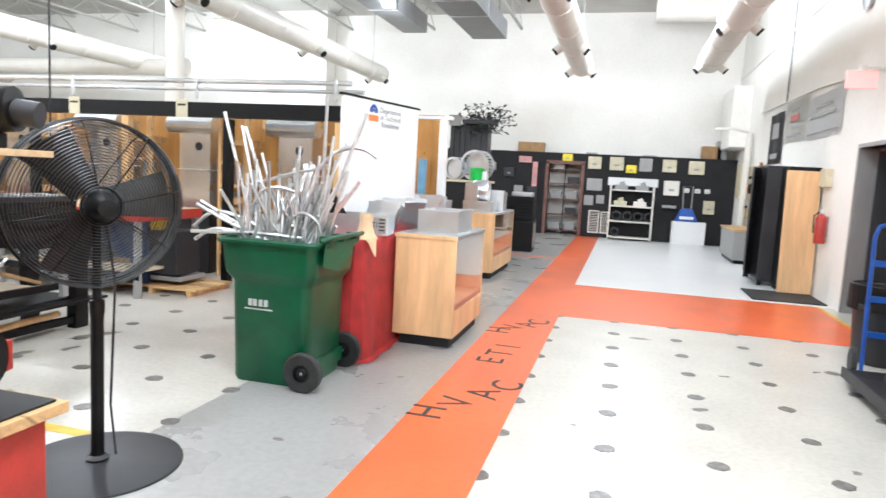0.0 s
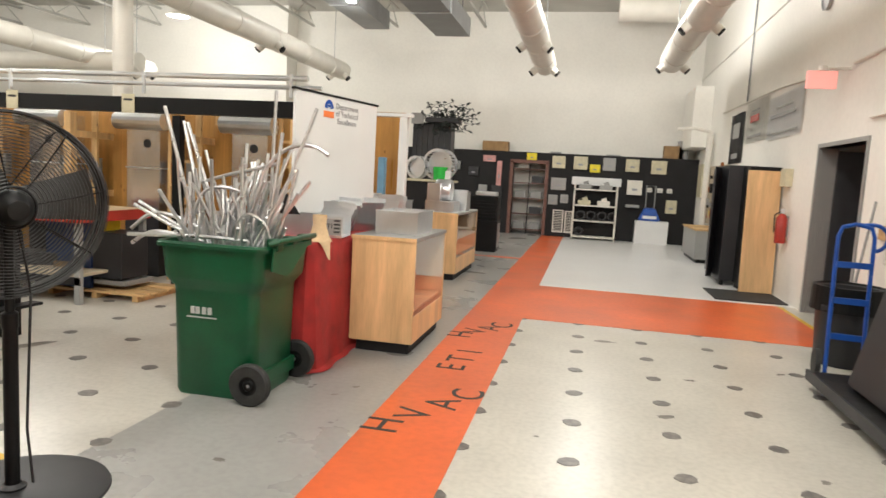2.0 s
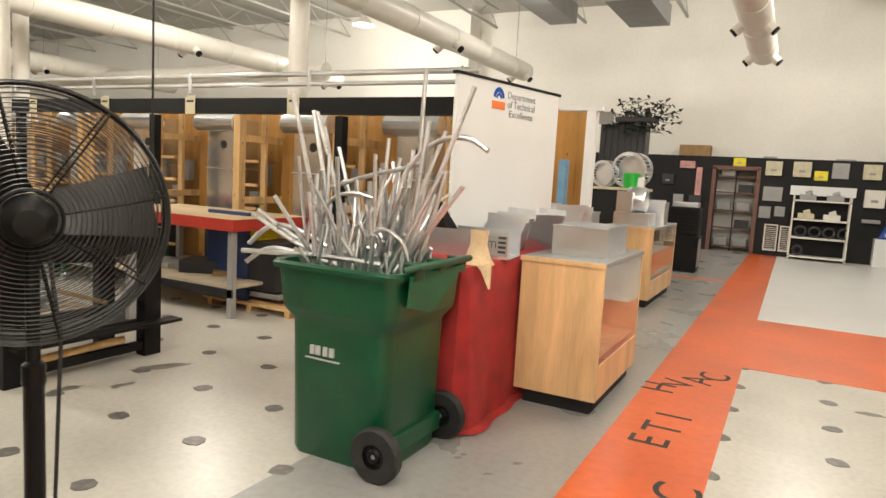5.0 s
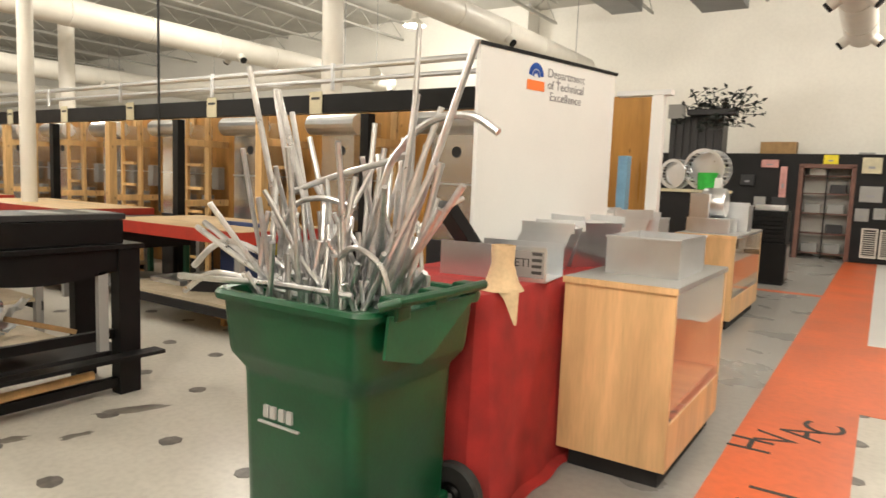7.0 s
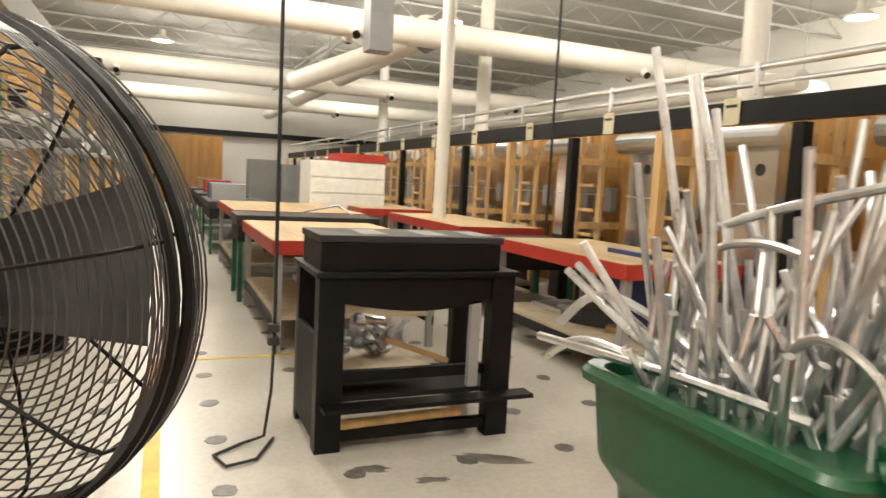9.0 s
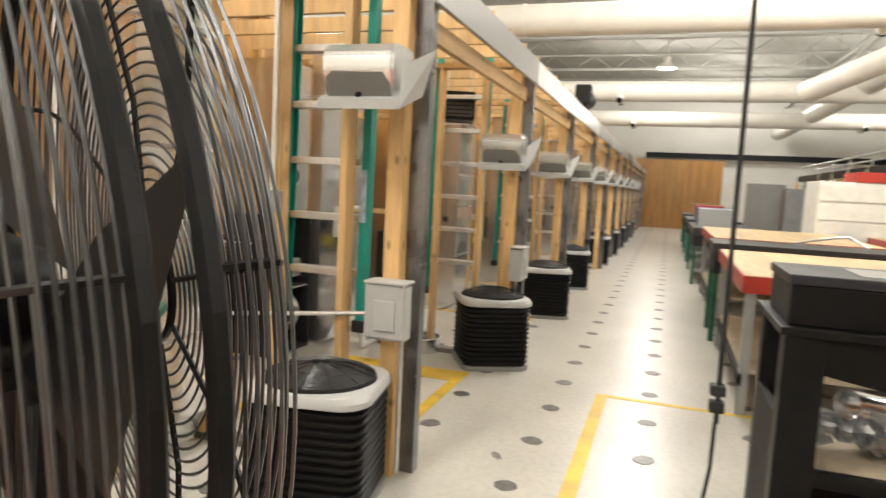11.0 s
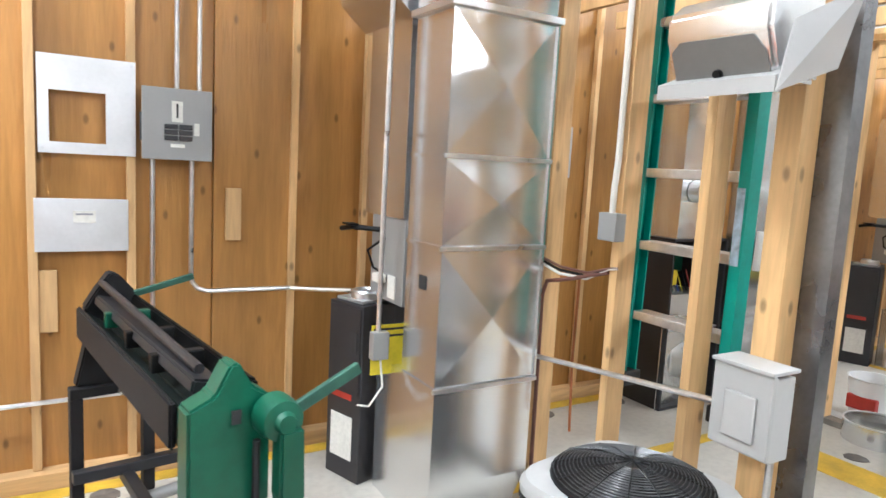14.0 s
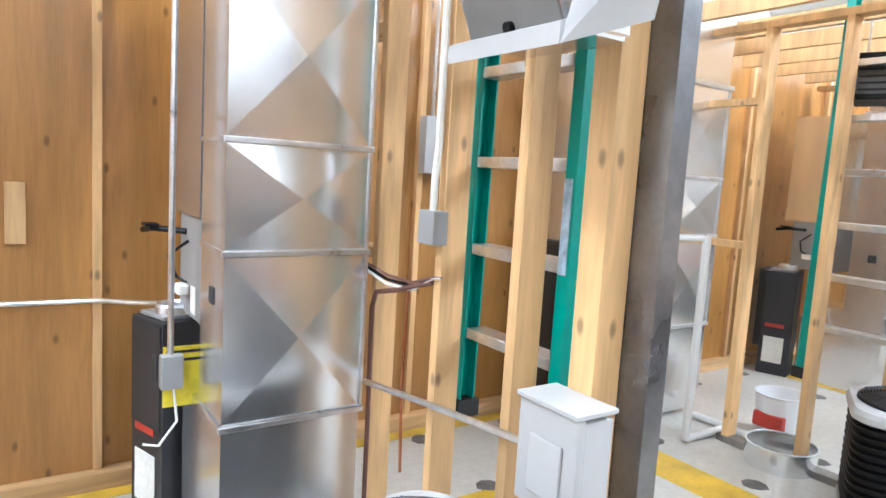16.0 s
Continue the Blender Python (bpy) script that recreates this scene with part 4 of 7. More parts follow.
def condenser(at, rz=0):
    t = thing("condenser_unit", "black louvred air-conditioning condenser with grey top", "condenser", at, rz, "condenser units")
    w = 0.265
    part("coil", shell([(w - 0.02, w - 0.02, 0.03), (w - 0.02, w - 0.02, 0.505)], 0.08), M_BLACKM, t, smooth=True)
    part("base_pan", shell([(w, w, 0.0), (w + 0.004, w + 0.004, 0.01), (w + 0.004, w + 0.004, 0.035)], 0.09), M_GREYM, t, "grey base pan", True)
    louvre = None
    for k in range(12):
        if louvre is None:
            bm = shell([(w - 0.018, w - 0.018, 0), (w, w, 0.004), (w, w, 0.014), (w - 0.018, w - 0.018, 0.022)], 0.09, 5)
            louvre = part("louvre", bm, M_BLACK, t, smooth=True)
            q = louvre
        else:
            q = new("louvre", louvre.data)
            q.parent = t
        q.location = (0, 0, 0.06 + 0.037 * k)
    part("top_cover", shell([(w + 0.005, w + 0.005, 0.5), (w + 0.014, w + 0.014, 0.506), (w + 0.014, w + 0.014, 0.53), (w + 0.002, w + 0.002, 0.55), (w - 0.025, w - 0.025, 0.556)], 0.13, 8), M_LTGREY, t, "light grey top cover", True)
    part("fan_well", lathe(bmesh.new(), [(0.25, 0.55), (0.248, 0.566), (0.238, 0.566), (0.234, 0.558), (0, 0.558)], 36), M_BLACKM, t, smooth=True)
    for k in range(17):
        r = 0.05 + 0.0118 * k
        part("guard_ring", sweep(bmesh.new(), arc((0, 0, 0.622 - 0.85 * r * r), r, 0, 350, 36, "xy"), 0.0019, 4, True), M_MESHG, t)
    for k in range(6):
        a = math.pi * k / 6
        part("guard_spoke", sweep(bmesh.new(), [(s * 0.242 * math.cos(a), s * 0.242 * math.sin(a), 0.624 - 0.05 * s * s) for s in (-1, -0.5, 0, 0.5, 1)], 0.003, 5), M_BLACK, t)
    part("fan_hub", lathe(bmesh.new(), [(0, 0.622), (0.05, 0.617), (0.056, 0.6), (0, 0.6)], 20), M_MESHG, t)
    for k in range(3):
        part("fan_blade", boxes((0.04, -0.05, 0.566, 0.2, 0.05, 0.57)), M_DKGREY, t).matrix_local = pose(0, 0, 0, 0, 0, 120 * k)
    return t

def cross_panel(bm, x0, x1, z0, z1, y):
    """A cross-broken sheet face: four triangles that meet proud in the middle."""
    c = bm.verts.new(((x0 + x1) / 2, y - 0.018, (z0 + z1) / 2))
    v = [bm.verts.new(p) for p in ((x0, y, z0), (x1, y, z0), (x1, y, z1), (x0, y, z1))]
    for i in range(4):
        bm.faces.new((v[i], v[(i + 1) % 4], c))

def furnace_set(at, rz=0):
    """The tall return-air duct with its boot on the floor."""
    t = thing("return_duct", "tall galvanised cross-broken return duct", "duct", at, rz, "return ducts")
    W, D = 0.24, 0.14
    zs = (0.62, 1.18, 1.53, 2.08)
    for z0, z1 in zip(zs, zs[1:]):
        part("section", boxes((-W, -D, z0, W, D, z1)), M_SHEET, t)
        bm = bmesh.new()
        cross_panel(bm, -W, W, z0 + 0.012, z1 - 0.012, -D - 0.003)
        part("cross_break", bm, M_SHEET, t).matrix_local = pose(0, 0, 0, 0, 0, 180)
        part("drive_cleat", boxes((-W - 0.012, D + 0.003, z0 - 0.009, W + 0.012, D + 0.016, z0 + 0.009), bevel=0.003), M_ALU, t)
        part("side_cleat", boxes((W + 0.002, -D, z0 - 0.007, W + 0.006, D, z0 + 0.007)), M_SHEET, t)
    part("corner_seam", boxes((-W - 0.008, D - 0.012, 0.63, -W + 0.002, D + 0.012, 2.08)), M_SHEET, t)
    bm = bmesh.new()
    v = [[bm.verts.new((x, y, z)) for y, z in ((0.14, 0.615), (0.14, 0.21), (0.05, 0.03), (-0.02, 0.0), (-0.38, 0.0), (-0.38, 0.62))] for x in (-W, W)]
    for i in range(6):
        j = (i + 1) % 6
        bm.faces.new((v[0][i], v[0][j], v[1][j], v[1][i]))
    bm.faces.new(v[0][::-1])
    bm.faces.new(v[1])
    bmesh.ops.recalc_face_normals(bm, faces=bm.faces)
    part("floor_boot", bm, M_SHEET, t, "plain lower boot with a sloping heel")
    part("upper_run", boxes((-W, -D, 2.085, W, D, 2.7)), M_SHEET, t)
    part("top_flange", boxes((-W - 0.02, -D - 0.02, 2.07, W + 0.02, D + 0.022, 2.095)), M_GALV, t)
    # black plate painted as the dark of the hole; nothing is cut
    part("knockout", boxes((W + 0.001, -0.02, 1.0, W + 0.004, 0.035, 1.055), bevel=0.001), M_INK, t, "black square knockout")
    return t

def furnace(at, rz=0):
    t = thing("gas_furnace", "charcoal gas furnace cabinet with yellow service card", "furnace", at, rz, "furnaces")
    c = new("cabinet")
    c.parent = t
    c.matrix_local = pose(0, 0, 0, 0, 0, 18)
    part("cabinet_body", boxes((-0.2, -0.235, 0.0, 0.0, 0.0, 0.845), bevel=0.006), M_DKGREY, c)
    part("side_cabinet", boxes((-0.42, -0.3, 0.2, -0.09, -0.03, 0.84), bevel=0.006), M_DKGREY, c)
    part("door_panel", boxes((0.001, -0.225, 0.42, 0.006, -0.012, 0.83), bevel=0.002), M_DKGREY, c)
    part("rating_plate", boxes((0.001, -0.2, 0.1, 0.004, -0.05, 0.31)), M_PAPER, c, "white rating plate")
    part("red_plate", boxes((0.001, -0.2, 0.39, 0.004, -0.06, 0.435)), M_REDP, c, "small red plate")
    # slot is a black bar on the door, its inner shade as colour
    part("vent_slot", boxes((0.0065, -0.06, 0.62, 0.009, -0.03, 0.72)), M_INK, c)
    part("flue_collar", lathe(bmesh.new(), [(0.07, 0.846), (0.07, 0.89), (0.062, 0.9), (0.055, 0.89), (0.055, 0.846)], 20, pose(-0.1, -0.1, 0)), M_GALV, c, smooth=True)
    part("burner_shelf", boxes((-0.19, -0.21, 0.847, -0.02, -0.03, 0.862), bevel=0.003), M_GREYM, c)
    part("upper_cabinet", boxes((-0.4, -0.13, 0.88, -0.085, 0.2, 1.255), bevel=0.004), M_GREYM, t, "grey coil cabinet")
    part("outlet_plate", boxes((-0.0845, 0.06, 0.9, -0.081, 0.13, 1.0)), M_PAPER, t)
    part("gas_valve", boxes((-0.08, -0.02, 0.96, -0.04, 0.05, 1.0), bevel=0.008), M_PAPER, t)
    part("gas_cock", sweep(bmesh.new(), [(-0.086, -0.03, 1.19), (0.02, -0.12, 1.195), (0.04, -0.2, 1.18)], 0.012, 8), M_BLACK, t)
    part("cock_lever", boxes((0.0, -0.17, 1.203, 0.05, -0.09, 1.212), bevel=0.002), M_BLACK, t)
    part("wiring", sweep(bmesh.new(), [(-0.08, 0.02, 1.16), (-0.02, -0.03, 1.1), (-0.05, -0.03, 1.02), (-0.08, 0.0, 1.0)], 0.006, 6), M_BLACK, t)
    part("supply_plenum", boxes((-0.4, -0.2, 1.257, -0.08, 0.19, 2.08)), M_SHEET, t)
    part("plenum_seam", boxes((-0.41, -0.205, 1.53, -0.075, 0.196, 1.545), bevel=0.002), M_SHEET, t)
    part("conduit", sweep(bmesh.new(), [(0.01, 0.18, 0.78), (0.01, 0.18, 1.4), (0.005, 0.18, 2.7)], 0.011, 8), M_ALU, t)
    part("switch_box", boxes((-0.03, 0.165, 0.66, 0.045, 0.21, 0.78), bevel=0.005), M_GREYM, t)
    card = part("service_card", boxes((-0.13, 0.155, 0.58, 0.03, 0.159, 0.8)), M_YELP, t, "yellow service card")
    part("card_print", boxes(*[(-0.12, 0.1595, 0.775 - 0.03 * k, 0.02 - 0.03 * (k % 2), 0.1602, 0.785 - 0.03 * k) for k in range(2)]), M_INK, card)
    part("flex_lead", sweep(bmesh.new(), [(0.0, 0.19, 0.66), (-0.01, 0.2, 0.54), (0.05, 0.2, 0.46), (0.1, 0.19, 0.47)], 0.005, 6), M_PAPER, t)
    part("low_panel", boxes((-0.2, 0.005, 0.0, -0.09, 0.012, 0.5)), M_SHEET, t)
    return t

def disconnect(at, rz=0):
    t = thing("disconnect_box", "light grey electrical disconnect box on a post", "switch box", at, rz, "disconnect boxes")
    part("box", boxes((-0.09, -0.05, 0, 0.09, 0.042, 0.25), bevel=0.006), M_LTGREY, t)
    part("cover", boxes((-0.096, 0.043, 0.012, 0.096, 0.066, 0.262), bevel=0.006), M_LTGREY, t)
    part("raised_panel", boxes((-0.055, 0.066, 0.05, 0.05, 0.075, 0.19), bevel=0.006), M_LTGREY, t)
    part("rain_lip", boxes((-0.1, -0.052, 0.264, 0.1, 0.075, 0.275), bevel=0.002), M_LTGREY, t)
    part("riser", rod(bmesh.new(), (-0.06, -0.02, -0.64), (-0.06, -0.02, 0.0), 0.011, 8), M_ALU, t)

def hood(at, rz=0):
    """A sheet-metal vent hood: low tray, recessed grey face, sloping top and a flared side."""
    t = thing("vent_hood", "galvanised vent hood with recessed grey panel on booth post", "vent hood", at, rz, "vent hoods")
    bm = bmesh.new()
    v = [[bm.verts.new((x, y, z)) for y, z in ((0.0, 0.0), (0.0, 0.042), (0.25, 0.135), (0.25, 0.095))] for x in (-0.19, 0.19)]
    for i in range(4):
        j = (i + 1) % 4
        bm.faces.new((v[0][i], v[0][j], v[1][j], v[1][i]))
    bm.faces.new(v[0][::-1])
    bm.faces.new(v[1])
    bmesh.ops.recalc_face_normals(bm, faces=bm.faces)
    part("tray_lip", bm, M_LTGREY, t)
    bm = bmesh.new()
    v = [[bm.verts.new((x, y, z)) for y, z in ((0.055, 0.044), (0.004, 0.165), (0.002, 0.175), (0.0, 0.235), (0.06, 0.285), (0.24, 0.285), (0.24, 0.044))] for x in (-0.18, 0.16)]
    for i in range(7):
        j = (i + 1) % 7
        bm.faces.new((v[0][i], v[0][j], v[1][j], v[1][i]))
    bm.faces.new(v[0][::-1])
    bm.faces.new(v[1])
    bmesh.ops.recalc_face_normals(bm, faces=bm.faces)
    bmesh.ops.bevel(bm, geom=list(bm.edges), offset=0.012, segments=2, affect="EDGES")
    part("body", bm, M_SHEET, t, smooth=True)
    bm = bmesh.new()
    ring = [(-0.16, 0.05), (0.145, 0.05), (0.14, 0.11), (0.11, 0.155), (-0.125, 0.16), (-0.16, 0.135)]
    a = [bm.verts.new((x, 0.051 - (z - 0.044) * 0.42, z)) for x, z in ring]
    b = [bm.verts.new((x, 0.065 - (z - 0.044) * 0.42, z)) for x, z in ring]
    bm.faces.new(a)
    bm.faces.new(b[::-1])
    for i in range(6):
        bm.faces.new((a[i], b[i], b[(i + 1) % 6], a[(i + 1) % 6]))
    bmesh.ops.recalc_face_normals(bm, faces=bm.faces)
    # the panel's downward shade is put into its darker colour
    part("grey_face", bm, M_HOODF, t, "recessed grey panel")
    part("knob", rod(bmesh.new(), (-0.01, 0.05, 0.07), (-0.01, 0.028, 0.062), 0.013, 10), M_BLACK, t)
    bm = bmesh.new()
    f = bm.faces.new([bm.verts.new(p) for p in ((0.192, 0.0, 0.0), (0.2, 0.25, 0.085), (0.27, 0.22, 0.285), (0.185, 0.06, 0.19))])
    r = bmesh.ops.extrude_face_region(bm, geom=[f])
    bmesh.ops.translate(bm, vec=(0.004, -0.001, 0), verts=[q for q in r["geom"] if isinstance(q, bmesh.types.BMVert)])
    part("flared_side", bm, M_LTGREY, t, "bright flared side sheet")
    part("bracket", boxes((-0.02, 0.25, 0.06, 0.02, 0.3, 0.1)), M_GALV, t)
    return t

def stepladder(at, rz):
    t = thing("step_ladder", "teal fibreglass step ladder with aluminium treads hung on studs", "ladder", at, rz, "ladders")
    for s, x0, x1 in ((-1, -0.235, -0.195), (1, 0.215, 0.235)):
        bm = bmesh.new()
        prof = ((-0.02, -0.03), (0.022, -0.03), (0.022, -0.024), (-0.014, -0.024), (-0.014, 0.024), (0.022, 0.024), (0.022, 0.03), (-0.02, 0.03))
        lo, hi = [[bm.verts.new((x + (-s) * u, y, z)) for u, y in prof] for x, z in ((x0, 0.0), (x1, 2.2))]
        for i in range(8):
            j = (i + 1) % 8
            bm.faces.new((lo[i], lo[j], hi[j], hi[i]))
        bm.faces.new(lo[::-1])
        bm.faces.new(hi)
        bmesh.ops.recalc_face_normals(bm, faces=bm.faces)
        rail = part("rail", bm, M_TEAL, t)
        part("foot", boxes((x0 - 0.035, -0.045, -0.03, x0 + 0.035, 0.045, 0.03), bevel=0.006), M_RUBBER, rail)
        if s > 0:
            part("sticker", boxes((x0 - 0.014, -0.0325, 0.52, x0 + 0.016, -0.0305, 0.78)), M_STICKER, rail, "white and blue safety sticker")
    for k in range(6):
        part("tread", boxes((-0.2, -0.03, 0.245 + 0.277 * k, 0.2, 0.045, 0.28 + 0.277 * k), bevel=0.004), M_ALU, t)
    for s in (-1, 1):
        part("hook", boxes((s * 0.15 - 0.008, -0.03, 1.9, s * 0.15 + 0.008, 0.09, 1.92)), M_GALV, t)
    return t

def blower(at, rz):
    t = thing("furnace_blower", "opened charcoal furnace showing its blower and wiring", "furnace", at, rz, "open furnaces")
    part("base", boxes((-0.26, -0.25, 0, 0.26, 0.2, 0.02)), M_DKGREY, t)
    for x in (-0.26, 0.245):
        part("side_panel", boxes((x, -0.25, 0.021, x + 0.015, 0.2, 1.1)), M_DKGREY, t)
    part("back_panel", boxes((-0.244, -0.25, 0.021, 0.244, -0.235, 1.1)), M_DKGREY, t)
    part("top_panel", boxes((-0.26, -0.25, 1.101, 0.26, 0.2, 1.115)), M_DKGREY, t)
    part("blower_deck", boxes((-0.244, -0.234, 0.52, 0.244, 0.19, 0.53)), M_GALV, t)
    part("blower_housing", lathe(bmesh.new(), [(0.17, -0.15), (0.18, -0.14), (0.18, 0.14), (0.17, 0.15), (0.1, 0.15), (0.1, -0.15)], 28, pose(0, 0, 0.3, 0, 90)), M_GALV, t, smooth=True)
    part("motor", rod(bmesh.new(), (-0.12, 0, 0.3), (0.12, 0, 0.3), 0.06, 18), M_BLACK, t)
    part("burner_box", boxes((-0.2, -0.1, 0.6, 0.2, 0.15, 0.75), bevel=0.01), M_GALV, t)
    part("control_board", boxes((-0.2, -0.12, 0.85, 0.05, -0.1, 1.0)), M_GREEN, t)
    part("gas_valve", boxes((0.08, 0.0, 0.8, 0.18, 0.1, 0.9), bevel=0.01), M_YELP, t)
    for k in range(5):
        part("wire", sweep(bmesh.new(), [(-0.15 + 0.07 * k, -0.05, 0.55), (-0.1 + 0.03 * k, 0.1, 0.65), (-0.12 + 0.05 * k, 0.0, 0.88)], 0.004, 5), (M_REDP, M_BLACK, M_YELP, M_BLUEP, M_PAPER)[k], t)
    part("plenum", boxes((-0.22, -0.22, 1.117, 0.22, 0.18, 2.3)), M_SHEET, t)
    part("flue_pipe", rod(bmesh.new(), (0.1, 0.185, 1.42), (0.1, 0.26, 1.42), 0.07, 20), M_GALV, t)
    # black disc closes the pipe in place of its shaded inside
    part("flue_mouth", rod(bmesh.new(), (0.1, 0.2605, 1.42), (0.1, 0.262, 1.42), 0.058, 20), M_INK, t)

divider(-4.755)
front_frame()
for k in range(1, 12):
    divider(-4.755 - PITCH * k)
c0 = condenser((-4.40, -1.975, 0), 10)
for x, y, rz in ((-6.97, -1.87, 28), (-9.25, -1.85, 15), (-11.6, -1.9, 10), (-15.1, -1.9, 5), (-17.3, -1.9, 12), (-19.6, -1.9, 8), (-21.8, -1.9, 0), (-24.0, -1.9, 5)):
    copy_thing(c0, pose(x, y, 0, 0, 0, rz))
d0 = furnace_set((-4.38, -2.895, 0), 0)
f0 = furnace((-4.07, -3.29, 0), 0)
for k in range(1, 11):
    copy_thing(d0, pose(-4.38 - PITCH * k - (0.3 if k == 1 else 0.0), -2.95 if k > 1 else -3.33, 0))
    if k > 1:
        copy_thing(f0, pose(-4.07 - PITCH * k, -3.42, 0))
blower((-6.47, -3.6, 0), 0)
disconnect((-4.655, -1.77, 0.695), -90)
disconnect((-7.05, -1.70, 0.68), 0)
h0 = hood((-4.462, -1.88, 1.722), 90)
for k in range(1, 10):
    copy_thing(h0, pose(-4.55 - PITCH * k, -1.85, 1.55, 0, 0, 90))
l0 = stepladder((-4.862, -2.225, 0.69), 90)
copy_thing(l0, pose(-7.225, -2.3, 0.5, 0, 0, 90))
copy_thing(l0, pose(-9.585, -2.3, 0.5, 0, 0, 90))
copy_thing(l0, pose(-11.945, -2.3, 0.5, 0, 0, 90))

# black units high up in the next booths, and a motor above the fascia
def unit_heater(at, rz):
    t = thing("unit_heater", "black air handler box high in a booth", "air handler", at, rz, "booth air handlers")
    part("case", boxes((-0.16, -0.14, 0, 0.16, 0.14, 0.24), bevel=0.008), M_BLACK, t)
    part("grille_frame", boxes((0.161, -0.12, 0.03, 0.166, 0.12, 0.21)), M_MESHG, t)
    for k in range(5):
        part("slat", boxes((0.167, -0.11, 0.045 + 0.034 * k, 0.172, 0.11, 0.055 + 0.034 * k)), M_BLACK, t)
    for y in (-0.1, 0.1):
        part("hanger", boxes((-0.01, y, 0.24, 0.01, y + 0.01, 0.44)), M_GALV, t)
unit_heater((-7.45, -2.4, 1.97), 20)
unit_heater((-9.8, -2.4, 1.97), 20)
t = thing("fascia_motor", "black motor unit mounted above the booth fascia", "motor", (-10.1, -1.65, 2.42))
part("bracket", boxes((-0.2, -0.04, 0, 0.2, 0.04, 0.02)), M_BLACK, t)
part("motor", rod(bmesh.new(), (-0.28, 0, 0.12), (0.15, 0, 0.12), 0.1, 18), M_BLACK, t, smooth=True)
part("gearbox", boxes((0.1, -0.09, 0.021, 0.28, 0.09, 0.24), bevel=0.015), M_BLACKM, t)
solid("far_beam", boxes((-0.1, -1.8, 0, 0.1, 14.0, 0.24)), M_BLACKM, "long black beam along the far wall", "beam", (-34.0, 0, 3.1), kind="structure")

# ---------- north booths under the black beam ----------
NY = 3.45
t = thing("booth_beam", "long black beam along the north booths", "beam", kind="structure")
part("beam", boxes((-27, NY, 2.07, -2.4, NY + 0.12, 2.25)), M_BLACK, t)
part("pipe_rack", rod(rod(bmesh.new(), (-27, NY + 0.1, 2.56), (-3.2, NY + 0.1, 2.52), 0.03, 10), (-27, NY + 0.5, 2.5), (-3.2, NY + 0.5, 2.47), 0.025, 10), M_GALV, t, "galvanised pipes above beam")
for k in range(13):
    x = -3.4 - 1.9 * k
    part("bracket", boxes((x, NY + 0.05, 2.3, x + 0.03, NY + 0.08, 2.56)), M_GALV, t)
t = thing("plywood_partition", "plywood back wall of the north booths", "partition")
part("sheet", boxes((-27, NY + 1.35, 0, -2.4, NY + 1.37, 2.3)), M_PLY, t)
for k in range(17):
    x = -3.3 - 1.5 * k
    t = thing("booth_bay", "pine-framed training booth bay with charcoal posts", "booth", (x, NY, 0), group="north booth bays")
    part("post", boxes((-0.05, 0.0, 0, 0.05, 0.1, 2.05)), M_BLACK if k % 2 else M_PINE, t)
    for y in (0.45, 0.9, 1.3):
        stud("stud", t, -0.04, y, 0.0, 0.04, y + 0.04, 2.25)
    for z in (1.0, 1.75):
        part("rail", boxes((-0.03, 0.1, z, 0.03, 1.3, z + 0.08)), M_PINE, t)
    for z in (0.3, 0.6, 0.9, 1.2, 1.5, 1.8):
        part("brace", boxes((-0.36, 0.42, z, -0.08, 0.46, z + 0.035)), M_PINE, t)
    part("upright", boxes((-0.40, 0.42, 0, -0.36, 0.46, 2.25)), M_PINE, t)
    g = thing("sheet_plenum", "galvanised furnace plenum in a booth", "duct", (x - 0.85, NY + 0.75, 0), group="north plenums")
    part("trunk", boxes((-0.24, -0.2, 0.85, 0.24, 0.25, 2.06)), M_SHEET, g)
    part("seam", boxes((-0.25, -0.21, 1.4, 0.25, 0.26, 1.415)), M_GALV, g)
    part("cabinet", boxes((-0.25, -0.22, 0, 0.25, 0.26, 0.85), bevel=0.006), M_DKGREY, g)
    part("hood", rod(bmesh.new(), (-0.35, -0.25, 2.0), (0.35, -0.25, 2.0), 0.11, 16), M_GALV, g)
    part("control_box", boxes((0.42, 0.1, 1.2, 0.56, 0.2, 1.5), bevel=0.006), M_GREYM, g)
    part("panel", boxes((-0.6, 0.0, 0.2, -0.3, 0.015, 2.0)), M_PLY, g)
    # hole drawn as a black disc on the trunk, shade as colour
    part("flue_hole", rod(bmesh.new(), (0.06, -0.201, 1.72), (0.06, -0.204, 1.72), 0.055, 18), M_INK, g)
    part("gauge_box", boxes((0.36, -0.02, 0.95, 0.5, 0.08, 1.12), bevel=0.006), M_GREYM, g)
for k in range(12):
    x = -5.44 - 1.65 * k
    s = thing("number_card", "small cream numbered card on the black beam", "card", (x, NY - 0.012, 2.06), group="booth cards")
    part("card", boxes((-0.085, 0, 0, 0.085, 0.008, 0.22)), M_CREAM, s)
    part("print_line", boxes((-0.06, -0.003, 0.14, 0.06, -0.0005, 0.165)), M_INK, s)

# ---------- south booth one: fittings on the plywood wall ----------
FY = SY + 0.042
t = thing("metal_frame_plate", "square galvanised plate with a square opening", "metal plate", (-3.01, FY, 1.458), group="wall plates")
bm = bmesh.new()
outer, inner = ((-0.186, 0), (0.181, 0), (0.181, 0.403), (-0.186, 0.403)), ((-0.07, 0.047), (0.14, 0.047), (0.14, 0.259), (-0.07, 0.259))
vo, vi = [[bm.verts.new((x, 0.004, z)) for x, z in q] for q in (outer, inner)]
for i in range(4):
    j = (i + 1) % 4
    bm.faces.new((vo[i], vo[j], vi[j], vi[i]))
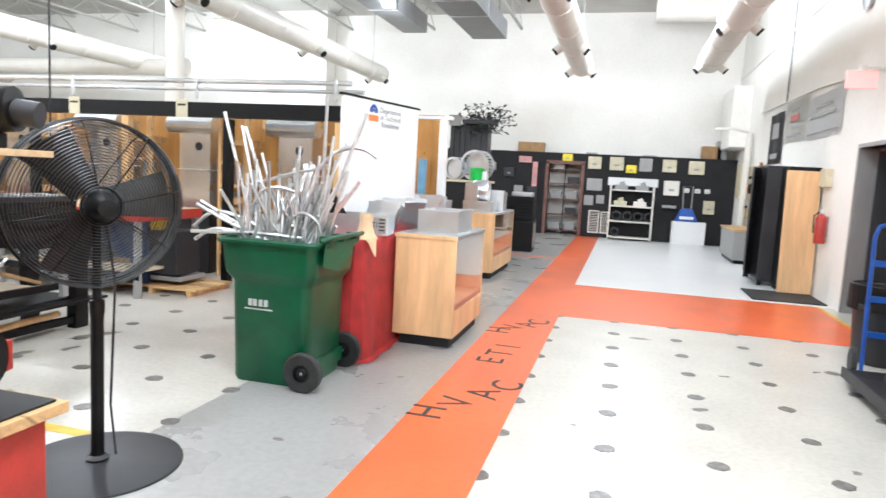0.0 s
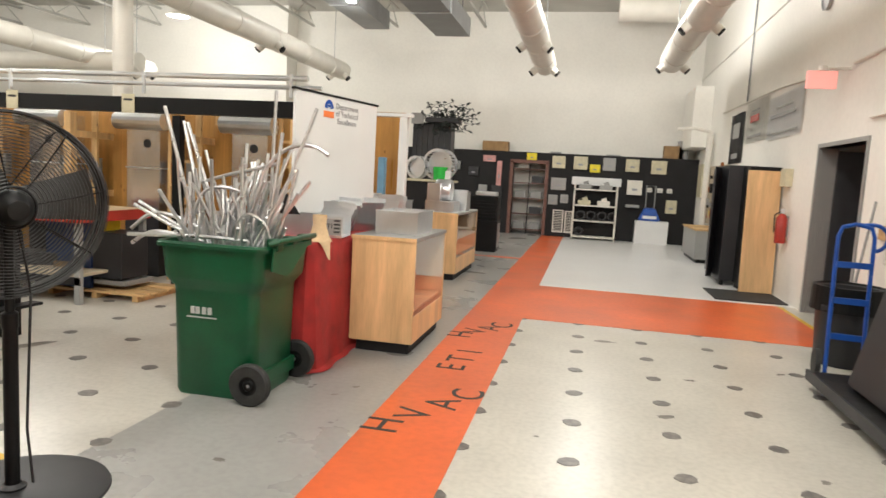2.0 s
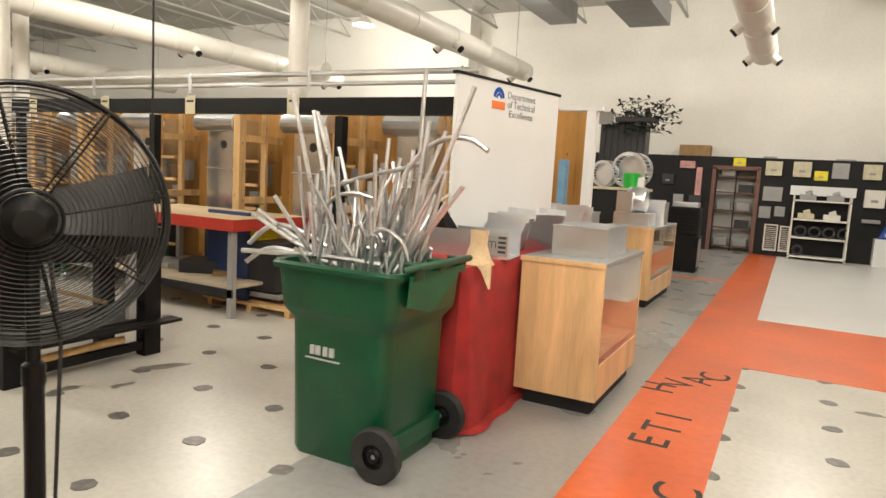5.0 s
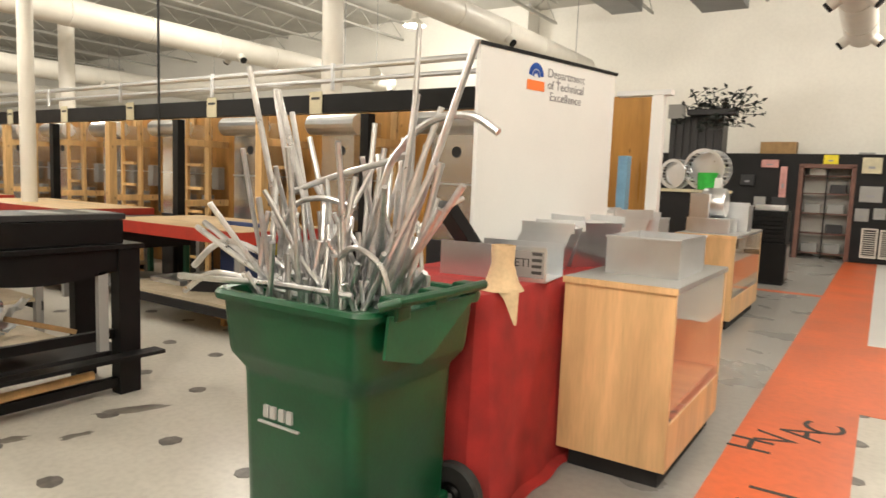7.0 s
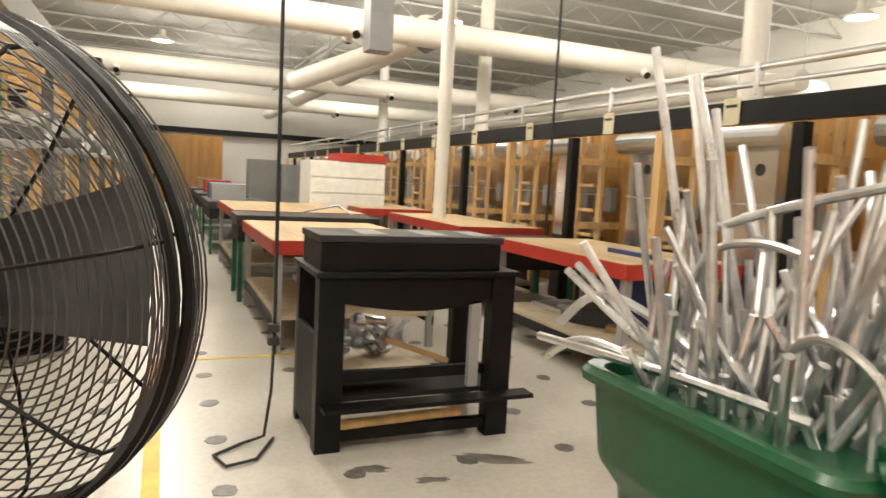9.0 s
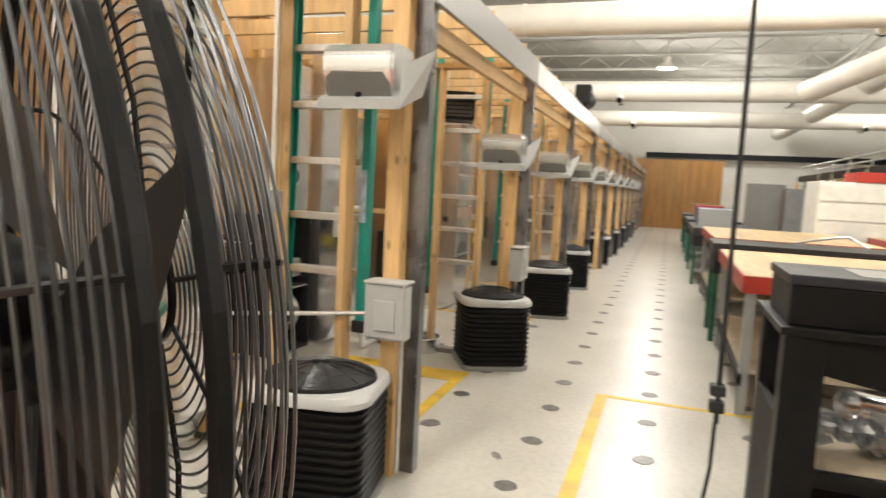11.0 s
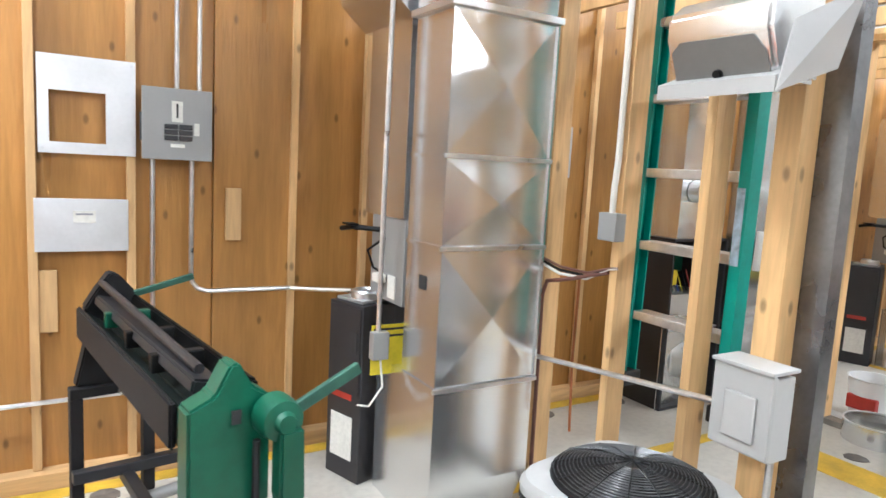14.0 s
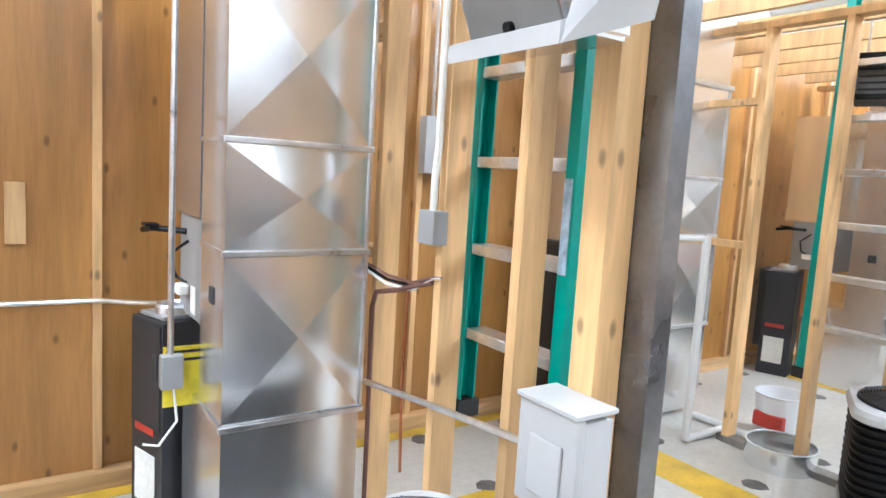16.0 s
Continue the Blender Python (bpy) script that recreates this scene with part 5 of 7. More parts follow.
bmesh.ops.recalc_face_normals(bm, faces=bm.faces)
bmesh.ops.solidify(bm, geom=list(bm.faces), thickness=0.003)
part("plate", bm, M_ZINC, t)
for x, z in ((-0.17, 0.02), (0.165, 0.02), (-0.17, 0.385), (0.165, 0.385)):
    part("screw", rod(bmesh.new(), (x, 0.003, z), (x, 0.009, z), 0.006, 8), M_GALV, t)
t = thing("metal_cover_plate", "plain galvanised cover plate with a paper label", "metal plate", (-2.987, FY, 1.042), group="wall plates")
part("plate", boxes((-0.178, 0, 0, 0.178, 0.006, 0.227), bevel=0.002), M_ZINC, t)
part("label", boxes((-0.05, 0.0065, 0.125, 0.035, 0.008, 0.175)), M_PAPER, t)
part("print_line", boxes((-0.04, 0.0083, 0.157, 0.025, 0.0088, 0.165)), M_GREYINK, t)
t = thing("breaker_panel", "grey electrical breaker panel marked 1", "electrical panel", (-3.357, FY, 1.453), group="electrical boxes")
part("cabinet", boxes((-0.135, 0, 0.01, 0.135, 0.07, 0.3), bevel=0.006), M_GREYM, t)
part("cover", boxes((-0.145, 0.071, 0, 0.145, 0.084, 0.31), bevel=0.004), M_GREYM, t)
part("number_card", boxes((-0.02, 0.0845, 0.165, 0.025, 0.086, 0.255)), M_PAPER, t)
lettering("number", "1", 0.09, M_INK, pose(0.0025, 0.0865, 0.21, 90, 0, 180), t, 0.0004)
for k in range(2):
    for j in range(3):
        part("breaker", boxes((-0.06 + 0.06 * k, 0.085, 0.085 + 0.025 * j, -0.005 + 0.06 * k, 0.092, 0.105 + 0.025 * j), bevel=0.002), M_INK, t)
part("tally_card", boxes((-0.09, 0.0845, 0.11, -0.068, 0.086, 0.165)), M_PAPER, t)
part("maker_plate", boxes((-0.03, 0.0845, 0.055, 0.03, 0.086, 0.07)), M_PAPER, t)
for x in (-0.147, 0.136):
    part("side_lug", boxes((x, 0.02, 0.08, x + 0.011, 0.068, 0.2)), M_INK, t)
def conduit(pts, label="thin galvanised electrical conduit", r=0.011, m=None):
    return solid("conduit", sweep(bmesh.new(), pts, r, 8), m or M_ALU, label, "conduit", group="conduits", smooth=True)
yw = FY + 0.014
conduit([(-3.427, yw, 1.455), (-3.427, yw, 0.93), (-3.433, yw, 0.89), (-3.455, yw, 0.86), (-3.5, yw, 0.845), (-3.9, yw + 0.005, 0.842), (-4.02, -3.7, 0.85), (-4.12, -3.55, 0.87)])
conduit([(-3.262, yw, 1.455), (-3.262, yw, 0.7)])
conduit([(-3.362, yw, 1.76), (-3.362, yw, 2.7)])
conduit([(-3.458, yw, 1.76), (-3.458, yw, 2.7)])
conduit([(-2.0, yw, 0.375), (-2.65, yw, 0.387), (-3.28, yw, 0.394)])
conduit([(-4.66, -2.87, 0.69), (-4.685, -2.4, 0.74), (-4.69, -1.85, 0.80)], "galvanised conduit running across stud divider", 0.011)
for z, x, h in ((1.083, -3.62, 0.25), (0.688, -2.853, 0.27)):
    solid("scrap_block", boxes((-0.036, 0, 0, 0.036, 0.025, h), bevel=0.003), M_PINE, "short pale pine block nailed on plywood", "wood block", (x, SY + (0.023 if x < -3 else 0.001), z))
t = thing("switch_box", "grey breaker box on plywood wall", "switch box", (-5.56, FY, 1.46))
part("box", boxes((-0.08, 0.0, 0, 0.08, 0.07, 0.31), bevel=0.005), M_LTGREY, t)
part("breaker_row", boxes((-0.05, 0.0705, 0.09, 0.02, 0.078, 0.16)), M_INK, t)
part("riser", rod(bmesh.new(), (0.02, 0.03, 0.31), (0.02, 0.03, 1.2), 0.011, 8), M_ALU, t)
t = thing("junction_box", "small grey junction box with conduit", "junction box", (-4.70, -2.43, 1.245))
part("box", boxes((-0.009, -0.045, 0, 0.045, 0.045, 0.105), bevel=0.005), M_GREYM, t)
part("riser", sweep(bmesh.new(), [(0.02, 0, 0.105), (0.02, 0.0, 0.2), (0.012, 0.0, 0.3), (0.012, 0, 1.1)], 0.012, 8), M_STEELW, t)
for k in range(3):
    solid("electrical_cable", sweep(bmesh.new(), [(-4.63, -2.84 + 0.01 * k, 1.15 - 0.012 * k), (-4.68, -2.7, 1.105 - 0.015 * k), (-4.7, -2.56, 1.1 - 0.012 * k), (-4.7, -2.44, 1.135), (-4.712, -2.41, 1.14)], 0.006, 6), (M_BROWN, M_BLACK, M_PAPER)[k], "loose electrical cable draped between studs", "cable", group="booth cables")
solid("refrigerant_line", sweep(bmesh.new(), [(-4.705, -2.45, 1.12), (-4.69, -2.65, 1.06), (-4.685, -2.78, 1.03), (-4.68, -2.8, 0.97), (-4.685, -2.8, 0.5), (-4.68, -2.79, 0.05)], 0.009, 8), M_BROWN, "insulated brown refrigerant line down a stud", "pipe", smooth=True)
solid("refrigerant_line", sweep(bmesh.new(), [(-4.72, -2.62, 1.07), (-4.715, -2.62, 0.7), (-4.72, -2.61, 0.42)], 0.006, 6), M_COPPER, "thin copper refrigerant line hanging in stud bay", "pipe", smooth=True)
t = thing("elbow_duct", "galvanised elbow duct above the furnace", "duct", (-4.15, -3.29, 2.08))
bm = bmesh.new()
ring = ((-0.2, 0.0), (0.0, 0.0), (0.12, 0.1), (0.16, 0.3), (-0.2, 0.3))
v = [[bm.verts.new((x, y, z)) for x, z in ring] for y in (-0.28, 0.21)]
for i in range(5):
    j = (i + 1) % 5
    bm.faces.new((v[0][i], v[0][j], v[1][j], v[1][i]))
bm.faces.new(v[0][::-1])
bm.faces.new(v[1])
bmesh.ops.recalc_face_normals(bm, faces=bm.faces)
part("elbow", bm, M_SHEET, t)
part("run", boxes((-0.2, -0.27, 0.302, 1.4, 0.2, 0.52)), M_SHEET, t)

# bench brake machine: local x runs along the bed from the near green head to the far end
t = thing("bench_brake", "green and black hand-operated sheet metal bench brake", "brake machine", (-3.185, -2.1, 0), -82)
def profile_part(name, pts, x0, x1, m, label="", parent=None, bev=0.006):
    bm = bmesh.new()
    f = bm.faces.new([bm.verts.new((x0, y, z)) for y, z in pts])
    r = bmesh.ops.extrude_face_region(bm, geom=[f])
    bmesh.ops.translate(bm, vec=(x1 - x0, 0, 0), verts=[q for q in r["geom"] if isinstance(q, bmesh.types.BMVert)])
    bmesh.ops.recalc_face_normals(bm, faces=bm.faces)
    bmesh.ops.bevel(bm, geom=list(bm.edges), offset=bev, segments=2, affect="EDGES")
    return part(name, bm, m, parent or t, label)
profile_part("bed", ((-0.07, 0.93), (-0.05, 0.935), (0.02, 0.9), (0.08, 0.945), (0.083, 0.85), (-0.05, 0.84)), -0.02, 1.02, M_GREYGR, "worn grey-green trough")
profile_part("front_apron", ((0.085, 0.955), (0.10, 0.955), (0.10, 0.845), (0.085, 0.845)), 0.0, 1.05, M_BLACKM)
profile_part("bending_leaf", ((-0.10, 0.975), (-0.075, 0.985), (-0.06, 0.90), (-0.10, 0.87)), 0.0, 1.05, M_BLACK)
profile_part("clamp_bar", ((-0.02, 0.985), (0.05, 1.0), (0.055, 0.965), (-0.02, 0.955)), 0.0, 1.0, M_DKGREY)
part("truss_rod", rod(bmesh.new(), (0.05, 0.02, 1.005), (1.05, 0.02, 1.03), 0.012, 10), M_DKGREY, t)
for x in (0.25, 0.5, 0.75):
    part("clamp_block", boxes((x, -0.06, 0.942, x + 0.03, 0.07, 0.99), bevel=0.004), M_GREEN if x > 0.7 else M_BLACK, t)
profile_part("near_head", ((-0.09, 0.80), (-0.09, 0.97), (-0.05, 0.995), (-0.02, 1.05), (0.0, 1.05), (0.035, 0.985), (0.09, 0.96), (0.09, 0.74), (0.04, 0.72), (-0.09, 0.72)), -0.09, -0.02, M_GREEN, "green cast end head")
profile_part("near_leg", ((0.02, 0.735), (0.09, 0.735), (0.11, 0.0), (0.05, 0.0), (-0.16, 0.0), (-0.19, 0.0), (-0.03, 0.6)), -0.085, -0.03, M_GREEN, "green cast leg")
hub = part("clamp_hub", lathe(bmesh.new(), [(0, 0.05), (0.02, 0.05), (0.025, 0.035), (0.045, 0.03), (0.05, 0.0), (0.05, -0.03), (0, -0.03)], 24, pose(-0.13, -0.09, 0.93, 0, -90)), M_GREEN, t, "green pivot boss", True)
part("clamp_handle", box(bmesh.new(), -0.008, -0.2, -0.014, 0.008, 0.01, 0.014, 0.004, pose(-0.14, -0.1, 0.935, -24)), M_GREENH, t, "worn green flat handle")
profile_part("counterweight", ((-0.13, 0.915), (-0.075, 0.915), (-0.075, 0.76), (-0.1, 0.7), (-0.135, 0.75)), -0.18, -0.13, M_GREEN)
part("cam_screw", rod(bmesh.new(), (-0.11, -0.05, 0.6), (-0.11, -0.05, 0.88), 0.009, 8), M_DKGREY, t)
part("adjuster", boxes((-0.1, -0.02, 0.92, -0.094, 0.0, 0.95)), M_INK, t)
profile_part("far_head", ((-0.06, 0.9), (-0.08, 1.0), (-0.03, 1.06), (0.0, 1.07), (0.05, 1.0), (0.08, 0.95), (0.06, 0.9), (0.11, 0.68), (-0.11, 0.68)), 1.02, 1.08, M_BLACKM, "black cast end head")
part("far_handle", box(bmesh.new(), -0.008, -0.28, -0.012, 0.008, 0.0, 0.012, 0.004, pose(1.09, -0.03, 0.96, -14)), M_GREENH, t, "worn green flat handle")
st = new("stand")
st.parent = t
part("cross_bar", boxes((1.0, -0.14, 0.645, 1.05, 0.13, 0.68), bevel=0.004), M_BLACKM, st)
for y in (-0.14, 0.09):
    part("leg", boxes((1.0, y, 0, 1.045, y + 0.04, 0.645), bevel=0.004), M_BLACKM, st)
part("stretcher", boxes((0.03, -0.06, 0.33, 1.0, -0.02, 0.37), bevel=0.004), M_DKGREY, st)
part("low_bar", boxes((0.96, -0.28, 0.36, 1.0, 0.13, 0.4), bevel=0.004), M_DKGREY, st)
part("roller", rod(bmesh.new(), (0.9, -0.24, 0.3), (0.9, 0.1, 0.27), 0.022, 12), M_GREYM, st, smooth=True)
part("brace", rod(bmesh.new(), (0.98, -0.02, 0.66), (0.7, 0.02, 0.78), 0.008, 8), M_DKGREY, st)

# white pipe stand, bucket and ring in the second booth
t = thing("plastic_pipe_stand", "white plastic pipe stand on floor", "pipe stand", (-6.84, -2.945, 0))
part("upright", sweep(bmesh.new(), [(0, 0, 0.02), (-0.01, 0.0, 1.2)], 0.024, 10), M_WHITE, t, smooth=True)
part("foot_pipe", sweep(bmesh.new(), [(0.0, 0, 0.026), (-0.41, 0.0, 0.026)], 0.021, 10), M_WHITE, t, smooth=True)
part("cross_foot", sweep(bmesh.new(), [(-0.41, -0.235, 0.026), (-0.41, 0.18, 0.026)], 0.021, 10), M_WHITE, t, smooth=True)
part("top_arm", sweep(bmesh.new(), [(-0.01, 0.0, 1.19), (0.2, -0.17, 1.18)], 0.016, 10), M_WHITE, t, smooth=True)
part("drop_pipe", sweep(bmesh.new(), [(0.2, -0.17, 1.195), (0.21, -0.17, 0.95)], 0.024, 10), M_WHITE, t, smooth=True)
t = thing("metal_ring", "round galvanised duct collar on floor", "duct collar", (-7.08, -2.52, 0.0))
part("band", lathe(bmesh.new(), [(0.176, 0), (0.18, 0), (0.18, 0.12), (0.176, 0.12), (0.176, 0)], 36), M_SHEET, t, smooth=True)
part("rolled_edge", sweep(bmesh.new(), arc((0, 0, 0.12), 0.178, 0, 350, 35, "xy"), 0.006, 6, True), M_GALV, t)
t = thing("plastic_bucket", "white plastic bucket with red label on floor", "bucket", (-7.45, -2.74, 0))
part("pail", lathe(bmesh.new(), [(0, 0), (0.12, 0), (0.145, 0.27), (0.155, 0.28), (0.14, 0.28), (0.115, 0.02), (0, 0.02)], 24), M_WHITE, t, smooth=True)
part("label", boxes((0.09, -0.09, 0.08, 0.14, 0.09, 0.17), bevel=0.01), M_REDP, t)
solid("sheet_offcut", boxes((-0.16, 0, 0, 0.16, 0.004, 0.62)), M_SHEET, "bent galvanised sheet leaning in a booth", "sheet metal", (-6.35, -3.45, 0.0), 10)

# ---------- black work frame by the fan, with cords ----------
t = thing("work_stand", "battered black wooden work stand with shelves", "work stand", (-4.54, 0.42, 0))
W, D, Hh = 0.57, 0.62, 0.94
for y in (-W, W - 0.14):
    part("leg", boxes((-0.1, y, 0, 0, y + 0.14, Hh), bevel=0.004), M_BLACK, t)
    part("leg", boxes((-D, y, 0, -D + 0.08, y + 0.14, Hh), bevel=0.004), M_BLACK, t)
part("side_panel", boxes((-D + 0.08, -W, 0.06, -0.1, -W + 0.03, 0.62)), M_BLACKM, t)
bm = bmesh.new()
prof = [(-W + 0.14, 0.94), (W - 0.14, 0.94)] + [(W - 0.14 - (2 * W - 0.28) * k / 10, 0.80 - 0.05 * math.sin(math.pi * k / 10)) for k in range(11)]
v = [bm.verts.new((-0.05, y, z)) for y, z in prof]
f = bm.faces.new(v)
r = bmesh.ops.extrude_face_region(bm, geom=[f])
bmesh.ops.translate(bm, vec=(0.03, 0, 0), verts=[q for q in r["geom"] if isinstance(q, bmesh.types.BMVert)])
bmesh.ops.recalc_face_normals(bm, faces=bm.faces)
part("front_apron", bm, M_BLACK, t)
part("top", boxes((-D - 0.02, -W - 0.02, Hh, 0.02, W + 0.02, Hh + 0.03), bevel=0.004), M_BLACK, t)
part("shelf", boxes((-D, -W + 0.02, 0.24, -0.1, W - 0.02, 0.27)), M_BLACKM, t)
part("upper_shelf", boxes((-D + 0.02, -W + 0.04, 0.395, -0.1, 0.12, 0.412)), M_CONCR, t, "dusty grey-brown shelf board")
part("low_board", boxes((-0.1, -W + 0.14, 0.36, -0.06, W - 0.14, 0.42), (-0.07, -W + 0.14, 0.05, -0.02, W - 0.14, 0.11)), M_BLACK, t)
part("foot_bar", boxes((0.0, -W + 0.02, 0.25, 0.12, W + 0.1, 0.275), bevel=0.004), M_BLACK, t)
part("wooden_bar", rod(bmesh.new(), (-0.03, -W + 0.14, 0.14), (-0.03, W - 0.3, 0.16), 0.028, 12), M_PINE, t, "round pine bar")
part("brace", boxes((-0.06, W - 0.26, 0.3, -0.02, W - 0.2, 0.8)), M_GREYM, t)
t = thing("tool_box", "long black steel box on a work stand", "tool box", (-4.54, 0.4, 0.97))
part("body", boxes((-0.5, -0.54, 0, -0.03, 0.5, 0.15), bevel=0.008), M_BLACK, t)
part("lid", boxes((-0.51, -0.55, 0.152, -0.02, 0.51, 0.19), bevel=0.006), M_DKGREY, t)
for y in (-0.3, 0.05, 0.35):
    part("tape_patch", boxes((-0.4, y, 0.1905, -0.1, y + 0.14, 0.193)), M_GREYM if y else M_CARD, t)
t = thing("metal_scrap", "crumpled silver sheet metal offcuts on a shelf", "scrap", (-4.9, 0.2, 0.413))
for k in range(16):
    bm = bmesh.new()
    n = 5
    w = 0.026 + 0.016 * noise.noise((k * 1.7, 0.3, 0.1))
    vv = [[bm.verts.new((w * (i - 2), 1.4 * w * (j - 2), 0.05 * noise.noise((i * 0.6 + k * 3, j * 0.7, k)))) for j in range(n)] for i in range(n)]
    for i in range(n - 1):
        for j in range(n - 1):
            bm.faces.new((vv[i][j], vv[i + 1][j], vv[i + 1][j + 1], vv[i][j + 1]))
    bmesh.ops.solidify(bm, geom=list(bm.faces), thickness=0.002)
    bm.transform(pose(rnd.uniform(-0.08, 0.12), rnd.uniform(-0.22, 0.2), 0, rnd.uniform(-55, 55), rnd.uniform(-40, 40), rnd.uniform(0, 360)))
    low = min(v.co.z for v in bm.verts)
    bmesh.ops.translate(bm, vec=(0, 0, 0.035 * (k // 4) - low), verts=bm.verts)
    part("offcut", bm, M_GALV, t)
part("elbow", lathe(bmesh.new(), [(0.06, -0.1), (0.062, -0.1), (0.062, 0.1), (0.06, 0.1), (0.06, -0.1)], 24, pose(0.02, 0.02, 0.2, 78, 0, 35)), M_SHEET, t, smooth=True)
part("stick", box(bmesh.new(), -0.02, 0.0, -0.015, 0.02, 0.42, 0.015, 0.004, pose(0.16, 0.08, 0.14, -20, 0, 0)), M_CARD, t, "brown wooden stick")
def drop_cord(x, y, ztop, zlow, loop):
    t = thing("power_drop", "black power cord hanging from the ceiling", "cord", (x, y, 0), group="power drops")
    part("cord", sweep(bmesh.new(), [(0, 0, ztop), (0.004, 0, 3), (0, 0.004, zlow)], 0.011, 6), M_RUBBER, t)
    if loop:
        part("loop", sweep(bmesh.new(), [(0, 0.0, zlow), (-0.03, 0.0, 0.3), (-0.05, -0.03, 0.03), (-0.02, -0.15, 0.012), (0.1, -0.3, 0.012), (0.25, -0.25, 0.012), (0.2, -0.1, 0.012), (-0.05, 0.02, 0.012)], 0.009, 6), M_RUBBER, t)
        for z in (0.55, 0.62):
            part("plug", boxes((-0.03, -0.03, z, 0.03, 0.03, z + 0.045), bevel=0.008), M_RUBBER, t)
drop_cord(-4.75, -0.34, CEIL, 0.5, True)
drop_cord(-6.2, 2.2, CEIL, 1.05, False)

# ---------- work tables ----------
def work_table(x0, y0, x1, y1, h, n=4):
    t = thing("work_table", "large plywood work table with red painted edge", "work table", ((x0 + x1) / 2, (y0 + y1) / 2, 0), group="work tables")
    w, d = (x1 - x0) / 2, (y1 - y0) / 2
    part("top", boxes((-w + 0.012, -d + 0.012, h - 0.03, w - 0.012, d - 0.012, h + 0.004)), M_PLYTOP, t)
    for r in ((-w, -d, w, -d + 0.012), (-w, d - 0.012, w, d), (-w, -d + 0.012, -w + 0.012, d - 0.012), (w - 0.012, -d + 0.012, w, d - 0.012)):
        part("edge_board", boxes((r[0], r[1], h - 0.11, r[2], r[3], h)), M_REDP, t, "red painted edge board")
    for sx in (-1, 1):
        for sy in (-1, 1):
            part("leg", boxes((sx * (w - 0.06) - 0.03, sy * (d - 0.06) - 0.03, 0, sx * (w - 0.06) + 0.03, sy * (d - 0.06) + 0.03, h - 0.03)), M_GREYM, t)
    part("shelf", boxes((-w + 0.05, -d + 0.05, 0.28, w - 0.05, d - 0.05, 0.31)), M_CONCR, t)
    for y in (-d + 0.03, d - 0.05):
        part("rail", boxes((-w + 0.03, y, 0.2, w - 0.03, y + 0.02, 0.28)), M_BLACKM, t)
    for k in range(n):
        b = solid("stored_sheet", boxes((-0.25, -0.2, 0, 0.25, 0.2, 0.05 + 0.04 * (k % 3)), bevel=0.004), (M_GALV, M_GREYM, M_DKGREY, M_CARD)[k % 4], "metal offcuts stacked on table shelf", "offcuts",
                  ((x0 + x1) / 2 - w + 0.45 + (2 * w - 0.7) * k / n, (y0 + y1) / 2 + 0.1 * (k % 2), 0.312), 15 * k)
work_table(-6.95, 2.1, -4.95, 3.2, 0.95)
work_table(-10.6, 2.2, -8.0, 3.3, 0.97)
work_table(-14.0, 2.0, -11.4, 3.2, 0.98)
work_table(-8.7, -0.1, -6.5, 1.35, 0.93)
work_table(-12.4, -0.1, -9.7, 1.6, 0.98)
def shop_bench(x0, y0, x1, y1, h):
    t = thing("steel_bench", "dark green steel framed bench with shelf", "bench", ((x0 + x1) / 2, (y0 + y1) / 2, 0), group="steel benches")
    w, d = (x1 - x0) / 2, (y1 - y0) / 2
    part("top", boxes((-w, -d, h - 0.12, w, d, h), bevel=0.006), M_DKGREY, t)
    part("front_board", boxes((-w + 0.02, -d + 0.02, h - 0.3, w - 0.02, d - 0.02, h - 0.122)), M_BLACKM, t)
    for sx in (-1, 1):
        for sy in (-1, 1):
            part("leg", boxes((sx * (w - 0.05) - 0.025, sy * (d - 0.05) - 0.025, 0, sx * (w - 0.05) + 0.025, sy * (d - 0.05) + 0.025, h - 0.3)), M_GREEN, t)
    part("shelf", boxes((-w + 0.08, -d + 0.08, 0.2, w - 0.08, d - 0.08, 0.23)), M_GREYM, t)
shop_bench(-9.6, -0.15, -8.8, 1.5, 0.98)
shop_bench(-15.6, -0.2, -13.2, 0.9, 0.92)
shop_bench(-19.5, -0.2, -17.0, 0.9, 0.92)
shop_bench(-23.5, -0.2, -21.0, 0.9, 0.92)
shop_bench(-7.9, 2.25, -7.1, 3.2, 0.9)
t = thing("tool_cabinet", "tall cream tool cabinet with red top drawer", "tool cabinet", (-12.7, 2.0, 0))
part("body", boxes((-0.5, -0.65, 0.1, 0.45, 0.65, 1.72), bevel=0.01), M_PAPER, t)
for k in range(6):
    part("drawer", boxes((0.45, -0.62, 0.15 + 0.26 * k, 0.47, 0.62, 0.38 + 0.26 * k), bevel=0.004), M_PAPER, t)
part("red_band", boxes((-0.3, -0.2, 1.722, 0.47, 0.66, 1.86), bevel=0.005), M_REDP, t, "red top box")
part("foot", boxes((-0.48, -0.6, 0, 0.43, 0.6, 0.1)), M_BLACKM, t)
t = thing("far_partition", "brown plywood partition at end of aisle", "partition", (-31.5, -0.8, 0))
part("sheet", boxes((-0.05, -1.6, 0, 0.05, 2.2, 2.9)), M_PLY, t)
for x, y, c in ((-14.9, 0.2, M_BLUEP), (-18.4, 0.3, M_REDP), (-14.2, 0.2, M_GREYM), (-22, 0.3, M_CARD), (-20.5, 1.8, M_REDP), (-24.5, 1.2, M_PAPER)):
    solid("stored_box", boxes((-0.35, -0.3, 0, 0.35, 0.3, 0.3), bevel=0.01), c, "storage box on a far bench", "box", (x, y, 0.92 if y < 1 else 0.0))
